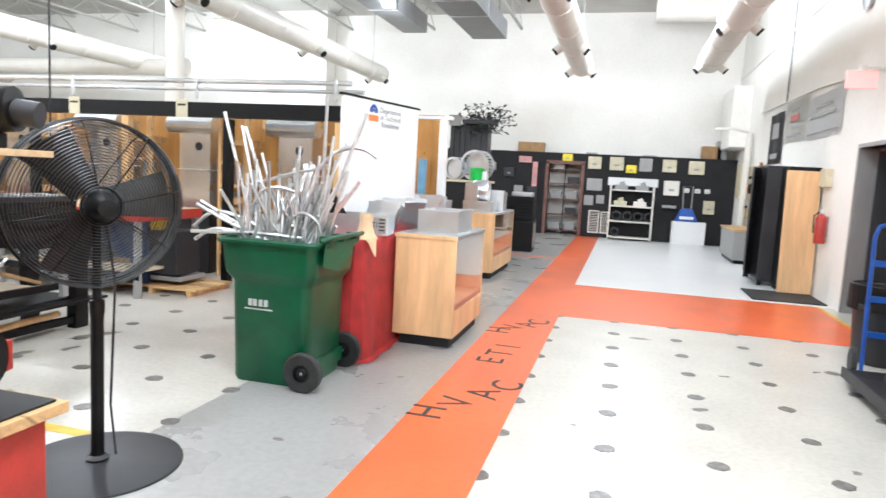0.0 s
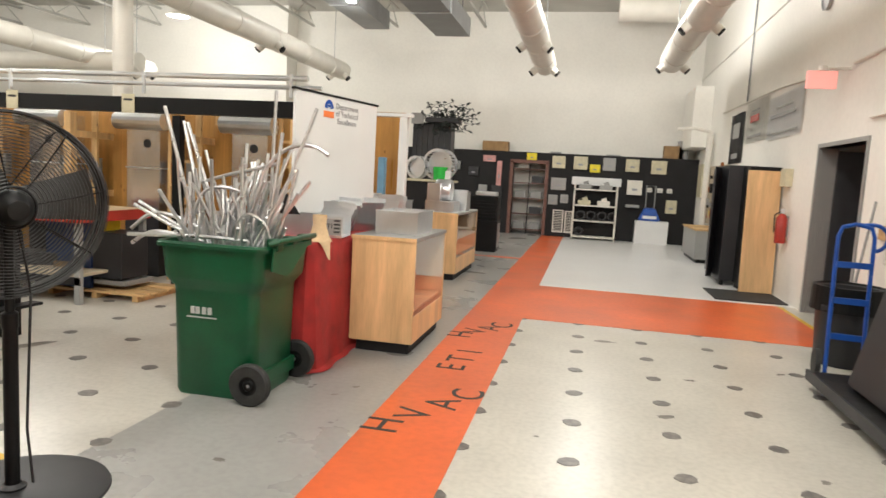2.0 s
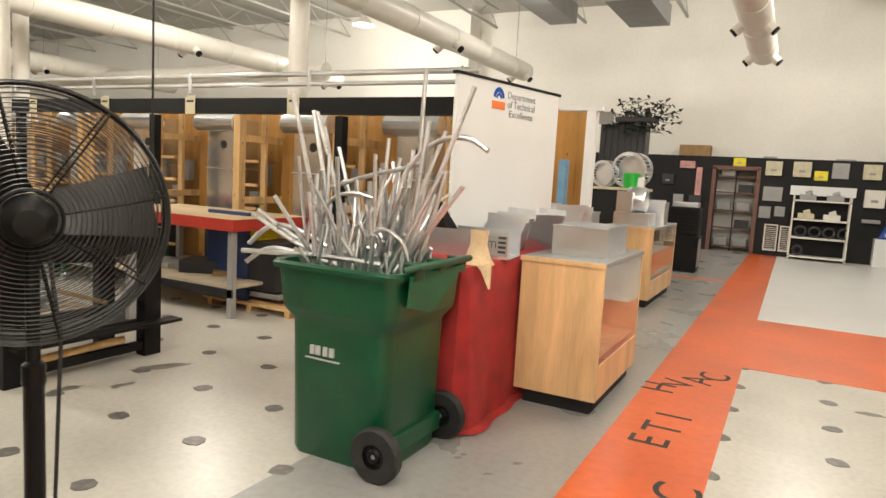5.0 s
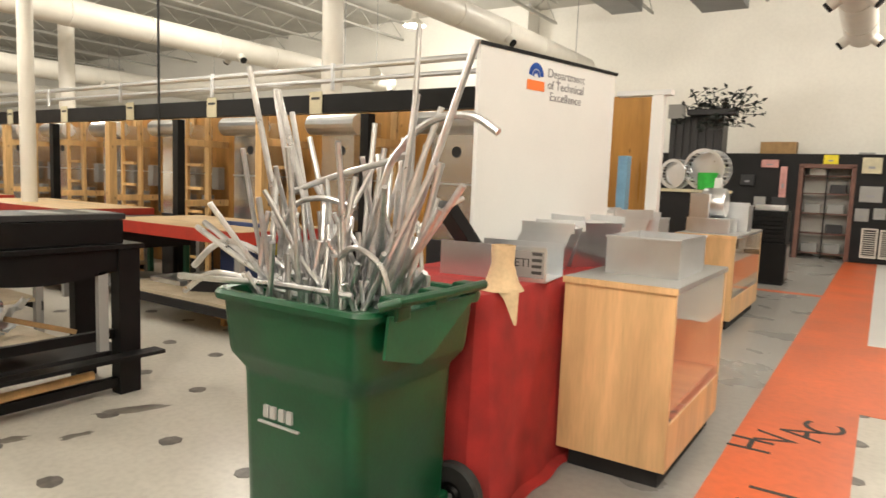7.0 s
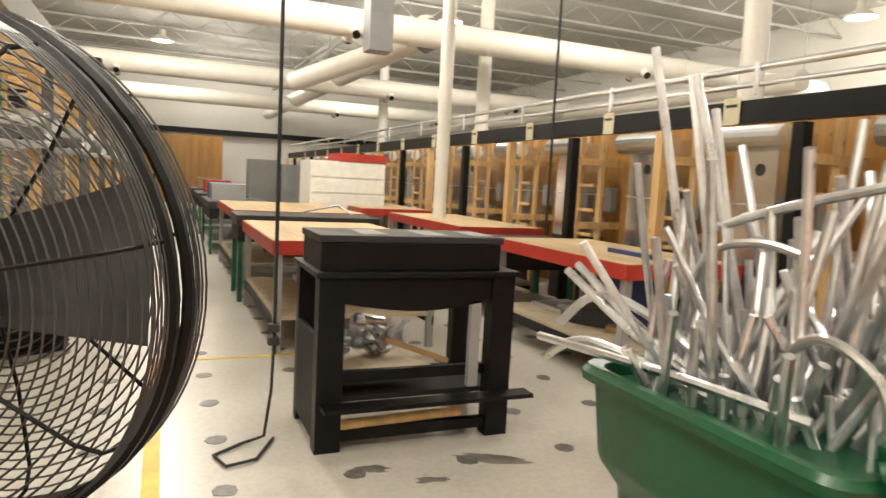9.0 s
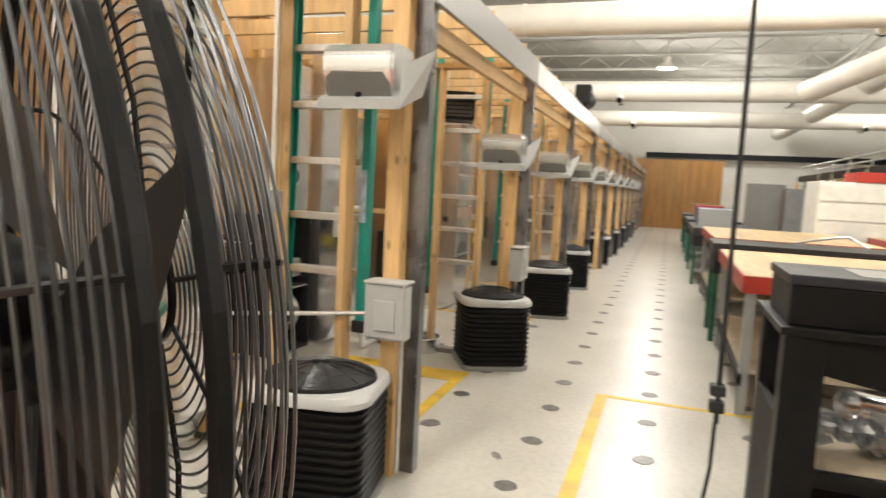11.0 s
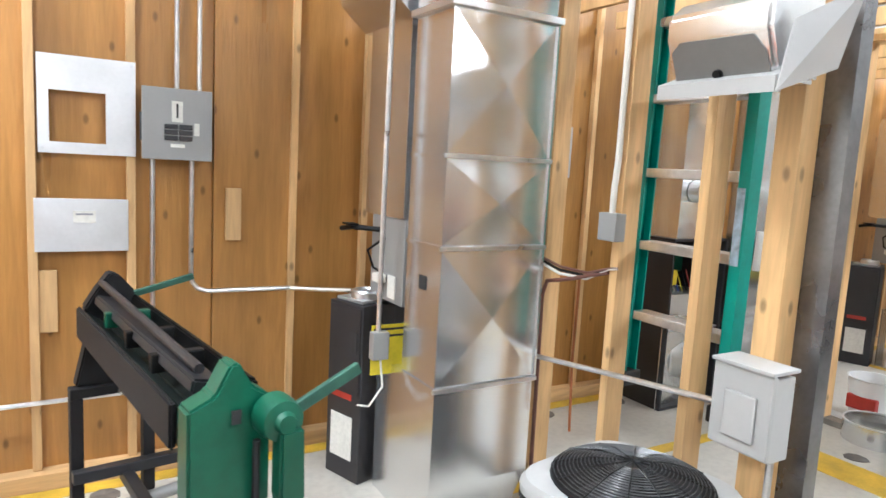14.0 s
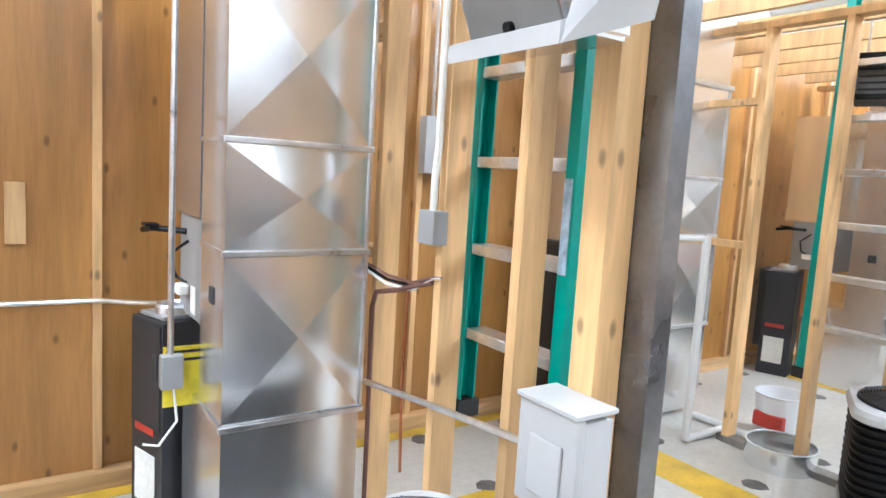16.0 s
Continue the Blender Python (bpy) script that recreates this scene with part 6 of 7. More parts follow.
solid("far_cabinet", boxes((-0.4, -0.5, 0, 0.4, 0.5, 1.9), bevel=0.01), M_GREYM, "grey steel cabinet at the far end", "cabinet", (-24.6, 2.2, 0))
solid("far_cabinet", boxes((-0.4, -0.5, 0, 0.4, 0.5, 1.7), bevel=0.01), M_DUCTG, "grey steel cabinet at the far end", "cabinet", (-19.0, 2.4, 0))
bm = sweep(bmesh.new(), [(-9.15, 1.25, 1.0), (-9.3, 1.1, 1.1), (-9.2, 0.8, 1.05), (-9.0, 0.6, 1.02)], 0.012, 8)
solid("bundle_of_tubes", bm, M_ALU, "silver tube offcuts lying on bench", "tubes", smooth=True)

# welding cart by the booths
t = thing("welding_cart", "navy blue panelled cart on a wooden pallet", "cart", (-5.15, 2.65, 0.09))
part("panel", boxes((-0.62, -0.1, 0, -0.05, -0.06, 0.9), bevel=0.004), M_BLUE, t)
part("body", boxes((-0.05, -0.08, 0.12, 0.32, 0.35, 0.62), bevel=0.015), M_DKGREY, t)
part("deck", boxes((-0.62, -0.06, 0.05, 0.35, 0.4, 0.1)), M_GREYM, t)
part("yellow_hood", boxes((-0.38, -0.05, 0.62, 0.05, 0.25, 0.8), bevel=0.03), M_YELP, t)
t = thing("pallet", "low weathered wooden pallet under the cart", "pallet", (-5.15, 2.8, 0))
for k in range(5):
    part("slat", boxes((-0.62, -0.3 + 0.15 * k, 0.06, 0.62, -0.18 + 0.15 * k, 0.085)), M_PINEH, t)
for x in (-0.55, 0, 0.5):
    part("bearer", boxes((x, -0.3, 0, x + 0.06, 0.42, 0.06)), M_PINE, t)

# ---------- red workstation near the fan ----------
t = thing("grinder_stand", "red cabinet workstation with black mat and wooden edges", "workstation", (-2.05, -1.72, 0), 0)
part("cabinet", boxes((-0.62, -0.62, 0, -0.06, -0.05, 0.5), bevel=0.01), M_REDP, t)
part("top", boxes((-0.68, -0.68, 0.5, 0, 0, 0.545), bevel=0.003), M_PINEH, t, "plywood top")
part("mat", boxes((-0.65, -0.65, 0.546, -0.03, -0.03, 0.556)), M_RUBBER, t, "black rubber mat")
part("upright", boxes((-0.62, -0.14, 0.556, -0.57, -0.08, 2.1)), M_DKGREY, t)
part("upper_shelf", boxes((-0.65, -0.5, 1.49, -0.08, 0.02, 1.515), bevel=0.002), M_PLYTOP, t)
t2 = thing("bench_grinder", "black bench grinder with red guards on workstation", "grinder", (-2.42, -1.95, 0.556), 20)
part("motor", rod(bmesh.new(), (-0.13, 0, 0.17), (0.13, 0, 0.17), 0.08, 20), M_BLACK, t2, smooth=True)
for s in (-1, 1):
    part("wheel_guard", rod(bmesh.new(), (s * 0.14, 0, 0.17), (s * 0.2, 0, 0.17), 0.1, 20), M_BLACK, t2, smooth=True)
    part("red_guard", boxes((s * 0.17 - 0.03, 0.08, 0.1, s * 0.17 + 0.03, 0.13, 0.22), bevel=0.006), M_REDP, t2)
part("foot", boxes((-0.12, -0.07, 0, 0.12, 0.07, 0.1), bevel=0.01), M_BLACK, t2)
t2 = thing("drill_motor", "black drill press head on upper shelf", "drill press", (-2.35, -1.85, 1.515))
part("head", rod(bmesh.new(), (-0.1, 0, 0.13), (0.12, 0.08, 0.15), 0.085, 20), M_BLACK, t2, smooth=True)
part("barrel", rod(bmesh.new(), (0.12, 0.08, 0.14), (0.2, 0.11, 0.13), 0.05, 16), M_DKGREY, t2, smooth=True)
part("foot", boxes((-0.1, -0.06, 0, 0.08, 0.08, 0.06), bevel=0.01), M_BLACK, t2)
part("column", rod(bmesh.new(), (-0.16, 0, 0), (-0.16, 0, 0.45), 0.03, 14), M_BLACK, t2)

# ---------- east wall ----------
t = thing("door_frame", "grey steel frame of open doorway", "door frame", kind="structure")
part("jamb", boxes((WX - 0.02, DOOR[0] - 0.05, 0, WX + 0.22, DOOR[0] + 0.0, DOOR[2] + 0.05)), M_GREYM, t)
part("jamb", boxes((WX - 0.02, DOOR[1], 0, WX + 0.22, DOOR[1] + 0.05, DOOR[2] + 0.05)), M_GREYM, t)
part("head", boxes((WX - 0.02, DOOR[0], DOOR[2], WX + 0.22, DOOR[1], DOOR[2] + 0.05)), M_GREYM, t)
t = thing("door_leaf", "dark charcoal door standing open with paper notices", "door", (WX + 0.2, DOOR[1] - 0.02, 0.005), -6)
part("leaf", boxes((0, -0.045, 0, 0.95, 0, 2.1), bevel=0.003), M_DKGREY, t)
part("kick_plate", boxes((0.04, -0.049, 0.03, 0.9, -0.046, 0.3)), M_GREYM, t)
for x, z, w, h in ((0.42, 1.45, 0.2, 0.3), (0.45, 1.08, 0.24, 0.32), (0.3, 1.1, 0.13, 0.36)):
    part("notice", boxes((x, -0.049, z, x + w, -0.046, z + h)), M_PAPER, t, "white paper notice")
part("print_bars", boxes(*[(0.47, -0.0505, 1.12 + 0.04 * k, 0.66, -0.0492, 1.135 + 0.04 * k) for k in range(6)]), M_GREYINK, t)
part("lever", rod(bmesh.new(), (0.88, -0.05, 1.0), (0.88, -0.1, 1.0), 0.015, 10), M_GALV, t)
t = thing("steel_locker", "tall black steel cabinet with one door ajar", "cabinet", (2.45, 8.45, 0))
part("body", boxes((-0.28, -0.62, 0.08, 0.38, 0.6, 1.95), bevel=0.006), M_DKGREY, t)
part("door", boxes((-0.3, 0.0, 0.12, -0.282, 0.58, 1.92), bevel=0.004), M_DKGREY, t)
d = part("door", boxes((-0.018, -0.58, 0, 0, 0, 1.8), bevel=0.004), M_DKGREY, t)
d.matrix_local = pose(-0.284, -0.02, 0.12, 0, 0, -18)
part("handle", boxes((-0.32, -0.03, 0.95, -0.302, 0.0, 1.12)), M_GALV, t)
for y in (-0.6, 0.5):
    part("leg", boxes((-0.26, y, 0, -0.2, y + 0.08, 0.08)), M_BLACK, t)
t = thing("steel_locker", "second black steel cabinet behind a leaning wooden panel", "cabinet", (2.5, 7.55, 0))
part("body", boxes((-0.12, -0.2, 0.06, 0.33, 0.25, 1.93), bevel=0.006), M_BLACK, t)
part("base", boxes((-0.1, -0.18, 0, 0.3, 0.23, 0.06)), M_BLACKM, t)
solid("wood_panel", boxes((-0.24, -0.015, 0, 0.24, 0.015, 1.86), bevel=0.003), M_MAPLE, "maple plywood panel leaning on a cabinet", "panel", (2.58, 7.18, 0.01), 4).rotation_euler[0] = radians(-3)
solid("floor_mat", boxes((-0.48, -0.5, 0.003, 0.48, 0.5, 0.018), bevel=0.004), M_RUBBER, "black rubber mat on floor", "mat", (2.33, 6.75, 0.0))
t = thing("fire_extinguisher", "red fire extinguisher hung on wall", "fire extinguisher", (WX - 0.09, 6.85, 0.82))
part("cylinder", lathe(bmesh.new(), [(0, 0), (0.07, 0), (0.075, 0.02), (0.075, 0.36), (0.04, 0.42), (0.02, 0.43), (0, 0.43)], 24), M_REDP, t, smooth=True)
part("valve", boxes((-0.03, -0.02, 0.43, 0.03, 0.02, 0.5), bevel=0.006), M_GALV, t)
part("hose", sweep(bmesh.new(), [(-0.03, 0, 0.46), (-0.1, 0, 0.4), (-0.09, 0, 0.15)], 0.01, 8), M_RUBBER, t)
part("bracket", boxes((0.06, -0.03, 0.1, 0.09, 0.03, 0.4)), M_GREYM, t)
t = thing("first_aid_box", "yellow wall box beside doorway", "wall box", (WX - 0.1, 7.0, 1.64))
part("box", boxes((0, -0.14, 0, 0.1, 0.14, 0.26), bevel=0.008), M_CREAM, t)
part("label", boxes((-0.003, -0.08, 0.08, 0.0, 0.08, 0.18)), M_CREAM, t)
def banner(y0, y1, z0, z1, c, label, bars):
    t = thing("banner", label, "banner", (WX - 0.03, (y0 + y1) / 2, z0), group="wall banners")
    w = abs(y1 - y0) / 2
    bm = bmesh.new()
    n = 10
    A = [[bm.verts.new((0.008 * math.sin(k * 1.1) + 0.008, -w + 2 * w * k / n, z)) for k in range(n + 1)] for z in (0, z1 - z0)]
    for k in range(n):
        bm.faces.new((A[0][k], A[0][k + 1], A[1][k + 1], A[1][k]))
    bmesh.ops.solidify(bm, geom=list(bm.faces), thickness=0.003)
    part("cloth", bm, c, t)
    for q in bars:
        part("print", boxes((-0.012, w * q[0], (z1 - z0) * q[1], -0.006, w * q[2], (z1 - z0) * q[3])), q[4], t)
banner(10.3, 11.45, 2.1, 3.1, M_DKGREY, "dark grey cloth banner with faint print", ((-0.5, 0.1, 0.5, 0.2, M_GREYM), (-0.5, 0.5, 0.5, 0.8, M_GREYM)))
banner(8.6, 10.1, 2.44, 3.18, M_PAPER, "white banner with red band", ((-0.3, 0.5, 0.5, 0.66, M_REDP), (-0.6, 0.12, 0.7, 0.18, M_GREYM), (-0.3, 0.75, 0.4, 0.79, M_GREYM)))
banner(6.7, 8.5, 2.4, 3.08, M_WHITE, "white banner with black lettering", ((-0.7, 0.48, 0.8, 0.56, M_GREYM), (-0.5, 0.68, 0.5, 0.73, M_GREYM), (-0.9, 0.1, 0.9, 0.14, M_GREYM)))
t = thing("exit_sign", "red lit exit sign under a cream junction box", "exit sign", (WX - 0.3, 5.1, 2.78))
part("sign", boxes((-0.16, -0.03, 0, 0.16, 0.03, 0.2), bevel=0.006), M_EXIT, t)
part("canopy", lathe(bmesh.new(), [(0, 0.27), (0.05, 0.26), (0.06, 0.2), (0, 0.2)], 16), M_STEELW, t)
part("arm", boxes((0.05, -0.015, 0.22, 0.3, 0.015, 0.25)), M_STEELW, t)
conduit([(WX - 0.03, 5.3, 3.05), (WX - 0.03, 8.0, 3.2), (WX - 0.03, 12.5, 3.28)], "cream painted conduit along wall", 0.018, M_STEELW)
conduit([(WX - 0.03, 4.9, 3.05), (WX - 0.03, 0.5, 3.1), (WX - 0.03, -4, 3.1)], "cream painted conduit along wall", 0.02, M_STEELW)
conduit([(WX - 0.03, 10.2, 3.25), (WX - 0.03, 10.2, 5.6)], "grey conduit running up wall", 0.016, M_DUCTG)
for y in (3.3, 3.5):
    conduit([(WX - 0.03, y, 0.9), (WX - 0.03, y, 2.0), (WX - 0.03, y - 0.05, 2.3), (WX - 0.03, y - 0.4, 2.36)], "cream painted conduit down wall", 0.02, M_STEELW)
for y in (13.2, 13.5):
    conduit([(WX - 0.12, y, 0), (WX - 0.12, y, 2.9)], "white riser pipe at the corner", 0.05, M_STEELW)
conduit([(WX - 0.12, 13.2, 2.9), (WX - 0.5, 13.2, 2.98), (WX - 0.9, 13.2, 2.95)], "white pipe with bent arm", 0.04, M_STEELW)
solid("wall_vent", boxes((-0.45, -0.9, 0, 0, 0.9, 1.5), bevel=0.01), M_WALL, "cream painted boxed riser on wall", "riser", (WX, 15.0, 2.6), kind="structure")
t = thing("wall_clock", "round grey wall clock", "clock", (WX - 0.03, 6.1, 4.1))
part("rim", lathe(bmesh.new(), [(0, -0.02), (0.17, -0.02), (0.18, 0.03), (0.165, 0.03), (0.16, 0.01), (0, 0.01)], 32, pose(0, 0, 0, 0, -90)), M_GREYM, t)
solid("wooden_wall_rail", boxes((-0.03, -0.5, 0, 0, 0.55, 0.14), bevel=0.004), M_PINEH, "pale wooden rail screwed to wall", "wall rail", (WX, 3.2, 1.13))
t = thing("waste_can", "dark grey plastic waste can with rolled rim", "waste can", (2.38, 3.05, 0))
part("can", lathe(bmesh.new(), [(0, 0), (0.22, 0), (0.235, 0.05), (0.27, 0.66), (0.29, 0.68), (0.3, 0.7), (0.29, 0.72), (0.265, 0.7), (0.225, 0.05), (0, 0.03)], 36), M_DKGREY, t, smooth=True)
part("liner", lathe(bmesh.new(), [(0.262, 0.64), (0.282, 0.73), (0.305, 0.725), (0.308, 0.55), (0.312, 0.5)], 30), M_BLACK, t, "black bin liner folded over rim")
for a in (40, 220):
    part("handle", boxes((0.27, -0.06, 0.5, 0.31, 0.06, 0.56), bevel=0.01), M_DKGREY, t).matrix_local = pose(0, 0, 0, 0, 0, a)
t = thing("hand_truck", "blue tubular hand truck leaning upright", "hand truck", (2.15, 2.38, 0), -8)
for x in (-0.13, 0.13):
    part("rail", sweep(bmesh.new(), [(x, -0.04, 0.05), (x, 0.03, 0.7), (x, 0.06, 1.2), (x * 0.8, 0.06, 1.28), (0, 0.06, 1.31)], 0.017, 10), M_BLUEP, t, smooth=True)
part("loop_handle", sweep(bmesh.new(), [(0.0, 0.06, 1.3)] + [(0.12 + 0.11 * math.sin(a * 0.3), 0.06 + 0.03, 1.2 + 0.11 * math.cos(a * 0.3)) for a in range(0, 11)], 0.016, 10), M_BLUEP, t, smooth=True)
for z in (0.35, 0.65, 0.95):
    part("cross_bar", boxes((-0.13, 0.0, z, 0.13, 0.02, z + 0.05)), M_BLUEP, t)
part("toe_plate", boxes((-0.2, -0.24, 0.005, 0.2, -0.02, 0.015)), M_GREYM, t)
for x in (-0.18, 0.18):
    part("wheel", lathe(bmesh.new(), [(0, -0.02), (0.09, -0.025), (0.12, -0.02), (0.12, 0.02), (0.09, 0.025), (0, 0.02)], 24, pose(x, 0.08, 0.12, 0, 90)), M_RUBBER, t, smooth=True)
t = thing("push_broom", "broom with a pale handle leaning on wall", "broom", (2.55, 3.6, 0))
part("stick", rod(bmesh.new(), (0, 0, 0.1), (0.2, 0.1, 1.5), 0.013, 10), M_GREYM, t)
part("head", boxes((-0.15, -0.03, 0, 0.15, 0.03, 0.1), bevel=0.01), M_BLACK, t)
t = thing("floor_scrubber_ramp", "large charcoal sloped metal housing on a low dolly", "machine", (2.36, 0.85, 0.14))
bm = bmesh.new()
v = [bm.verts.new(p) for p in ((-0.42, 0.85, 0.02), (0.4, 0.85, 0.02), (0.4, 0.78, 1.28), (-0.15, 0.78, 1.28), (-0.42, -1.6, 0.02), (0.4, -1.6, 0.02), (0.4, -1.5, 1.28), (-0.15, -1.5, 1.28))]
for q in ((0, 1, 2, 3), (4, 7, 6, 5), (0, 3, 7, 4), (3, 2, 6, 7), (1, 5, 6, 2), (0, 4, 5, 1)):
    bm.faces.new([v[i] for i in q])
bmesh.ops.recalc_face_normals(bm, faces=bm.faces)
bmesh.ops.bevel(bm, geom=list(bm.edges), offset=0.015, segments=2, affect="EDGES")
part("housing", bm, M_DKGREY, t)
t = thing("dolly", "low black platform dolly on casters", "dolly", (2.36, 0.8, 0))
part("deck", boxes((-0.55, -1.7, 0.09, 0.45, 1.3, 0.135), bevel=0.006), M_BLACK, t)
part("lip", boxes((-0.57, -1.7, 0.07, -0.55, 1.3, 0.15)), M_DKGREY, t)
for x in (-0.45, 0.35):
    for y in (-1.5, 1.1):
        part("caster", rod(bmesh.new(), (x - 0.02, y, 0.045), (x + 0.02, y, 0.045), 0.045, 16), M_RUBBER, t)
t = thing("tool_machine", "grey tool cabinet with tools racked above", "machine cabinet", (2.5, 11.6, 0))
part("cabinet", boxes((-0.25, -0.6, 0.08, 0.3, 1.2, 0.68), bevel=0.01), M_GREYM, t)
part("worktop", boxes((-0.28, -0.62, 0.682, 0.32, 1.22, 0.72)), M_PINEH, t)
part("foot", boxes((-0.2, -0.55, 0, 0.28, 1.15, 0.08)), M_BLACK, t)
t = thing("tool_board", "yellow pegboard with hanging hand tools", "tool board", (WX - 0.05, 12.3, 0.75))
part("board", boxes((0, -0.9, 0, 0.04, 1.4, 1.35)), M_CONCR, t)
for k in range(26):
    y, z = rnd.uniform(-0.8, 1.2), rnd.uniform(0.1, 1.2)
    part("tool", boxes((-0.06, y, z, -0.005, y + rnd.uniform(0.03, 0.09), z + rnd.uniform(0.06, 0.22)), bevel=0.006), rnd.choice([M_BLACK, M_GREYM, M_COPPER, M_REDP, M_DKGREY, M_YELP]), t)
solid("yellow_wall_sheet", boxes((-0.05, -0.3, 0, 0, 0.3, 0.85), bevel=0.006), M_CREAM, "pale yellow panel on wall", "panel", (WX - 0.02, 14.7, 1.35))

# ---------- north display wall ----------
def on_wall(name, x, z, w, h, d, m, label, category, group="display wall items"):
    t = thing(name, label, category, (x, PY - 0.002, z), group=group)
    part("body", boxes((-w / 2, -d, 0, w / 2, 0, h), bevel=min(0.012, d / 3)), m, t)
    part("face", boxes((-w / 2 + 0.04, -d - 0.006, 0.05, w / 2 - 0.04, -d, h - 0.05), bevel=0.002), m, t)
    part("dial", boxes((-w / 6, -d - 0.012, h * 0.3, w / 6, -d - 0.0065, h * 0.45)), M_GREYINK, t)
    return t
on_wall("vent_cover", -0.88, 1.93, 0.36, 0.34, 0.09, M_CREAM, "cream plastic vent cover on display wall", "vent cover")
on_wall("vent_cover", -0.28, 1.92, 0.38, 0.36, 0.1, M_CREAM, "cream plastic vent cover on display wall", "vent cover")
on_wall("yellow_card", 0.12, 1.86, 0.28, 0.22, 0.02, M_YELP, "orange-yellow warning card on display wall", "card")
on_wall("vent_cover", 0.5, 1.92, 0.34, 0.36, 0.05, M_GREYM, "dark framed vent on display wall", "vent cover")
on_wall("vent_cover", 1.12, 1.93, 0.36, 0.34, 0.1, M_CREAM, "cream plastic vent cover on display wall", "vent cover")
on_wall("vent_cover", 1.82, 1.9, 0.4, 0.36, 0.08, M_CREAM, "cream square vent cover on display wall", "vent cover")
on_wall("yellow_card", -1.65, 2.12, 0.28, 0.2, 0.02, M_YELP, "yellow sign above doorway", "card")
on_wall("window_vent", -0.85, 1.32, 0.42, 0.34, 0.06, M_GREYM, "small black window vent with white frame", "vent")
on_wall("vent_plate", -0.98, 0.9, 0.26, 0.28, 0.03, M_GREYM, "grey vent plate on display wall", "vent plate")
on_wall("vent_plate", -0.66, 0.96, 0.22, 0.24, 0.03, M_GREYM, "grey vent plate on display wall", "vent plate")
on_wall("wall_heater", 1.22, 1.3, 0.4, 0.4, 0.12, M_STEELW, "white wall heater box on display wall", "heater")
on_wall("exhaust_fan", 2.22, 0.85, 0.28, 0.36, 0.1, M_CREAM, "cream bathroom exhaust fan on display wall", "exhaust fan")
on_wall("small_box", 1.2, 0.95, 0.36, 0.08, 0.14, M_GREYM, "small shelf with a fitting", "wall shelf")
for k, x in enumerate((1.62, 1.9, 2.15)):
    on_wall("thermostat", x, 1.4, 0.14, 0.12, 0.03, M_PAPER, "small white thermostat on display wall", "thermostat")
def grille(x, z, w, h):
    t = thing("air_grille", "white louvred air grille on display wall", "grille", (x, PY - 0.002, z), group="air grilles")
    part("frame", boxes((-w / 2, -0.02, 0, -w / 2 + 0.03, 0, h), (w / 2 - 0.03, -0.02, 0, w / 2, 0, h), (-w / 2 + 0.03, -0.02, 0, w / 2 - 0.03, 0, 0.03), (-w / 2 + 0.03, -0.02, h - 0.03, w / 2 - 0.03, 0, h)), M_STEELW, t)
    for k in range(12):
        part("slat", boxes((-w / 2 + 0.03, -0.015, 0.04 + (h - 0.08) * k / 12, w / 2 - 0.03, -0.004, 0.055 + (h - 0.08) * k / 12)), M_STEELW, t)
grille(-0.8, 0.12, 0.3, 0.64)
grille(-0.5, 0.12, 0.22, 0.62)
# white shelving
t = thing("shelf_unit", "white metal shelving unit with duct fittings", "shelf", (0.2, PY - 0.28, 0), group="")
for x in (-0.58, 0.56):
    for y in (-0.2, 0.2):
        part("upright", boxes((x - 0.02, y - 0.02, 0, x + 0.02, y + 0.02, 1.5)), M_STEELW, t)
for z in (0.06, 0.5, 0.92, 1.36):
    part("shelf_board", boxes((-0.6, -0.22, z, 0.58, 0.22, z + 0.035)), M_STEELW, t)
part("header", boxes((-0.68, 0.2, 1.5, 0.66, 0.24, 1.72)), M_WHITE, t, "white header panel")
for k in range(4):
    solid("duct_collar", lathe(bmesh.new(), [(0.09, 0), (0.13, 0), (0.13, 0.18), (0.09, 0.18), (0.09, 0)], 20, pose(0, 0, 0.13, 90)), M_DKGREY, "dark round duct collar on shelf", "duct collar", (-0.18 + 0.29 * k, PY - 0.2, 0.535), group="duct collars", smooth=True)
for x, z, c in ((-0.1, 0.955, M_CREAM), (0.42, 0.955, M_STEELW), (-0.1, 1.395, M_GREYM), (0.45, 1.395, M_GREYM)):
    t = thing("vent_fan", "small ceiling vent fan on shelf", "vent fan", (x, PY - 0.3, z), group="vent fans")
    part("housing", boxes((-0.17, -0.12, 0, 0.17, 0.12, 0.13), bevel=0.015), c, t)
    part("outlet", rod(bmesh.new(), (-0.05, -0.02, 0.13), (0.08, -0.02, 0.18), 0.06, 14), c, t)
solid("duct_collar", lathe(bmesh.new(), [(0.07, 0), (0.12, 0), (0.12, 0.15), (0.07, 0.15), (0.07, 0)], 20, pose(0, 0, 0.12, 90)), M_DKGREY, "dark round duct collar on shelf", "duct collar", (-0.2, PY - 0.2, 0.096), smooth=True)
solid("display_plinth", boxes((-0.43, -0.3, 0, 0.43, 0.1, 0.62), bevel=0.006), M_WHITE, "plain white display plinth", "plinth", (1.72, PY - 0.15, 0.003))
t = thing("carpet_blower", "blue carpet dryer with upright handle on plinth", "blower", (1.65, PY - 0.25, 0.625))
bm = bmesh.new()
frustum(bm, (-0.3, -0.15, 0.3, 0.15), 0, (-0.14, -0.12, 0.14, 0.12), 0.35)
bmesh.ops.bevel(bm, geom=list(bm.edges), offset=0.03, segments=3, affect="EDGES")
part("body", bm, M_BLUEP, t, smooth=True)
part("label", boxes((-0.18, -0.158, 0.06, 0.18, -0.15, 0.14)), M_WHITE, t)
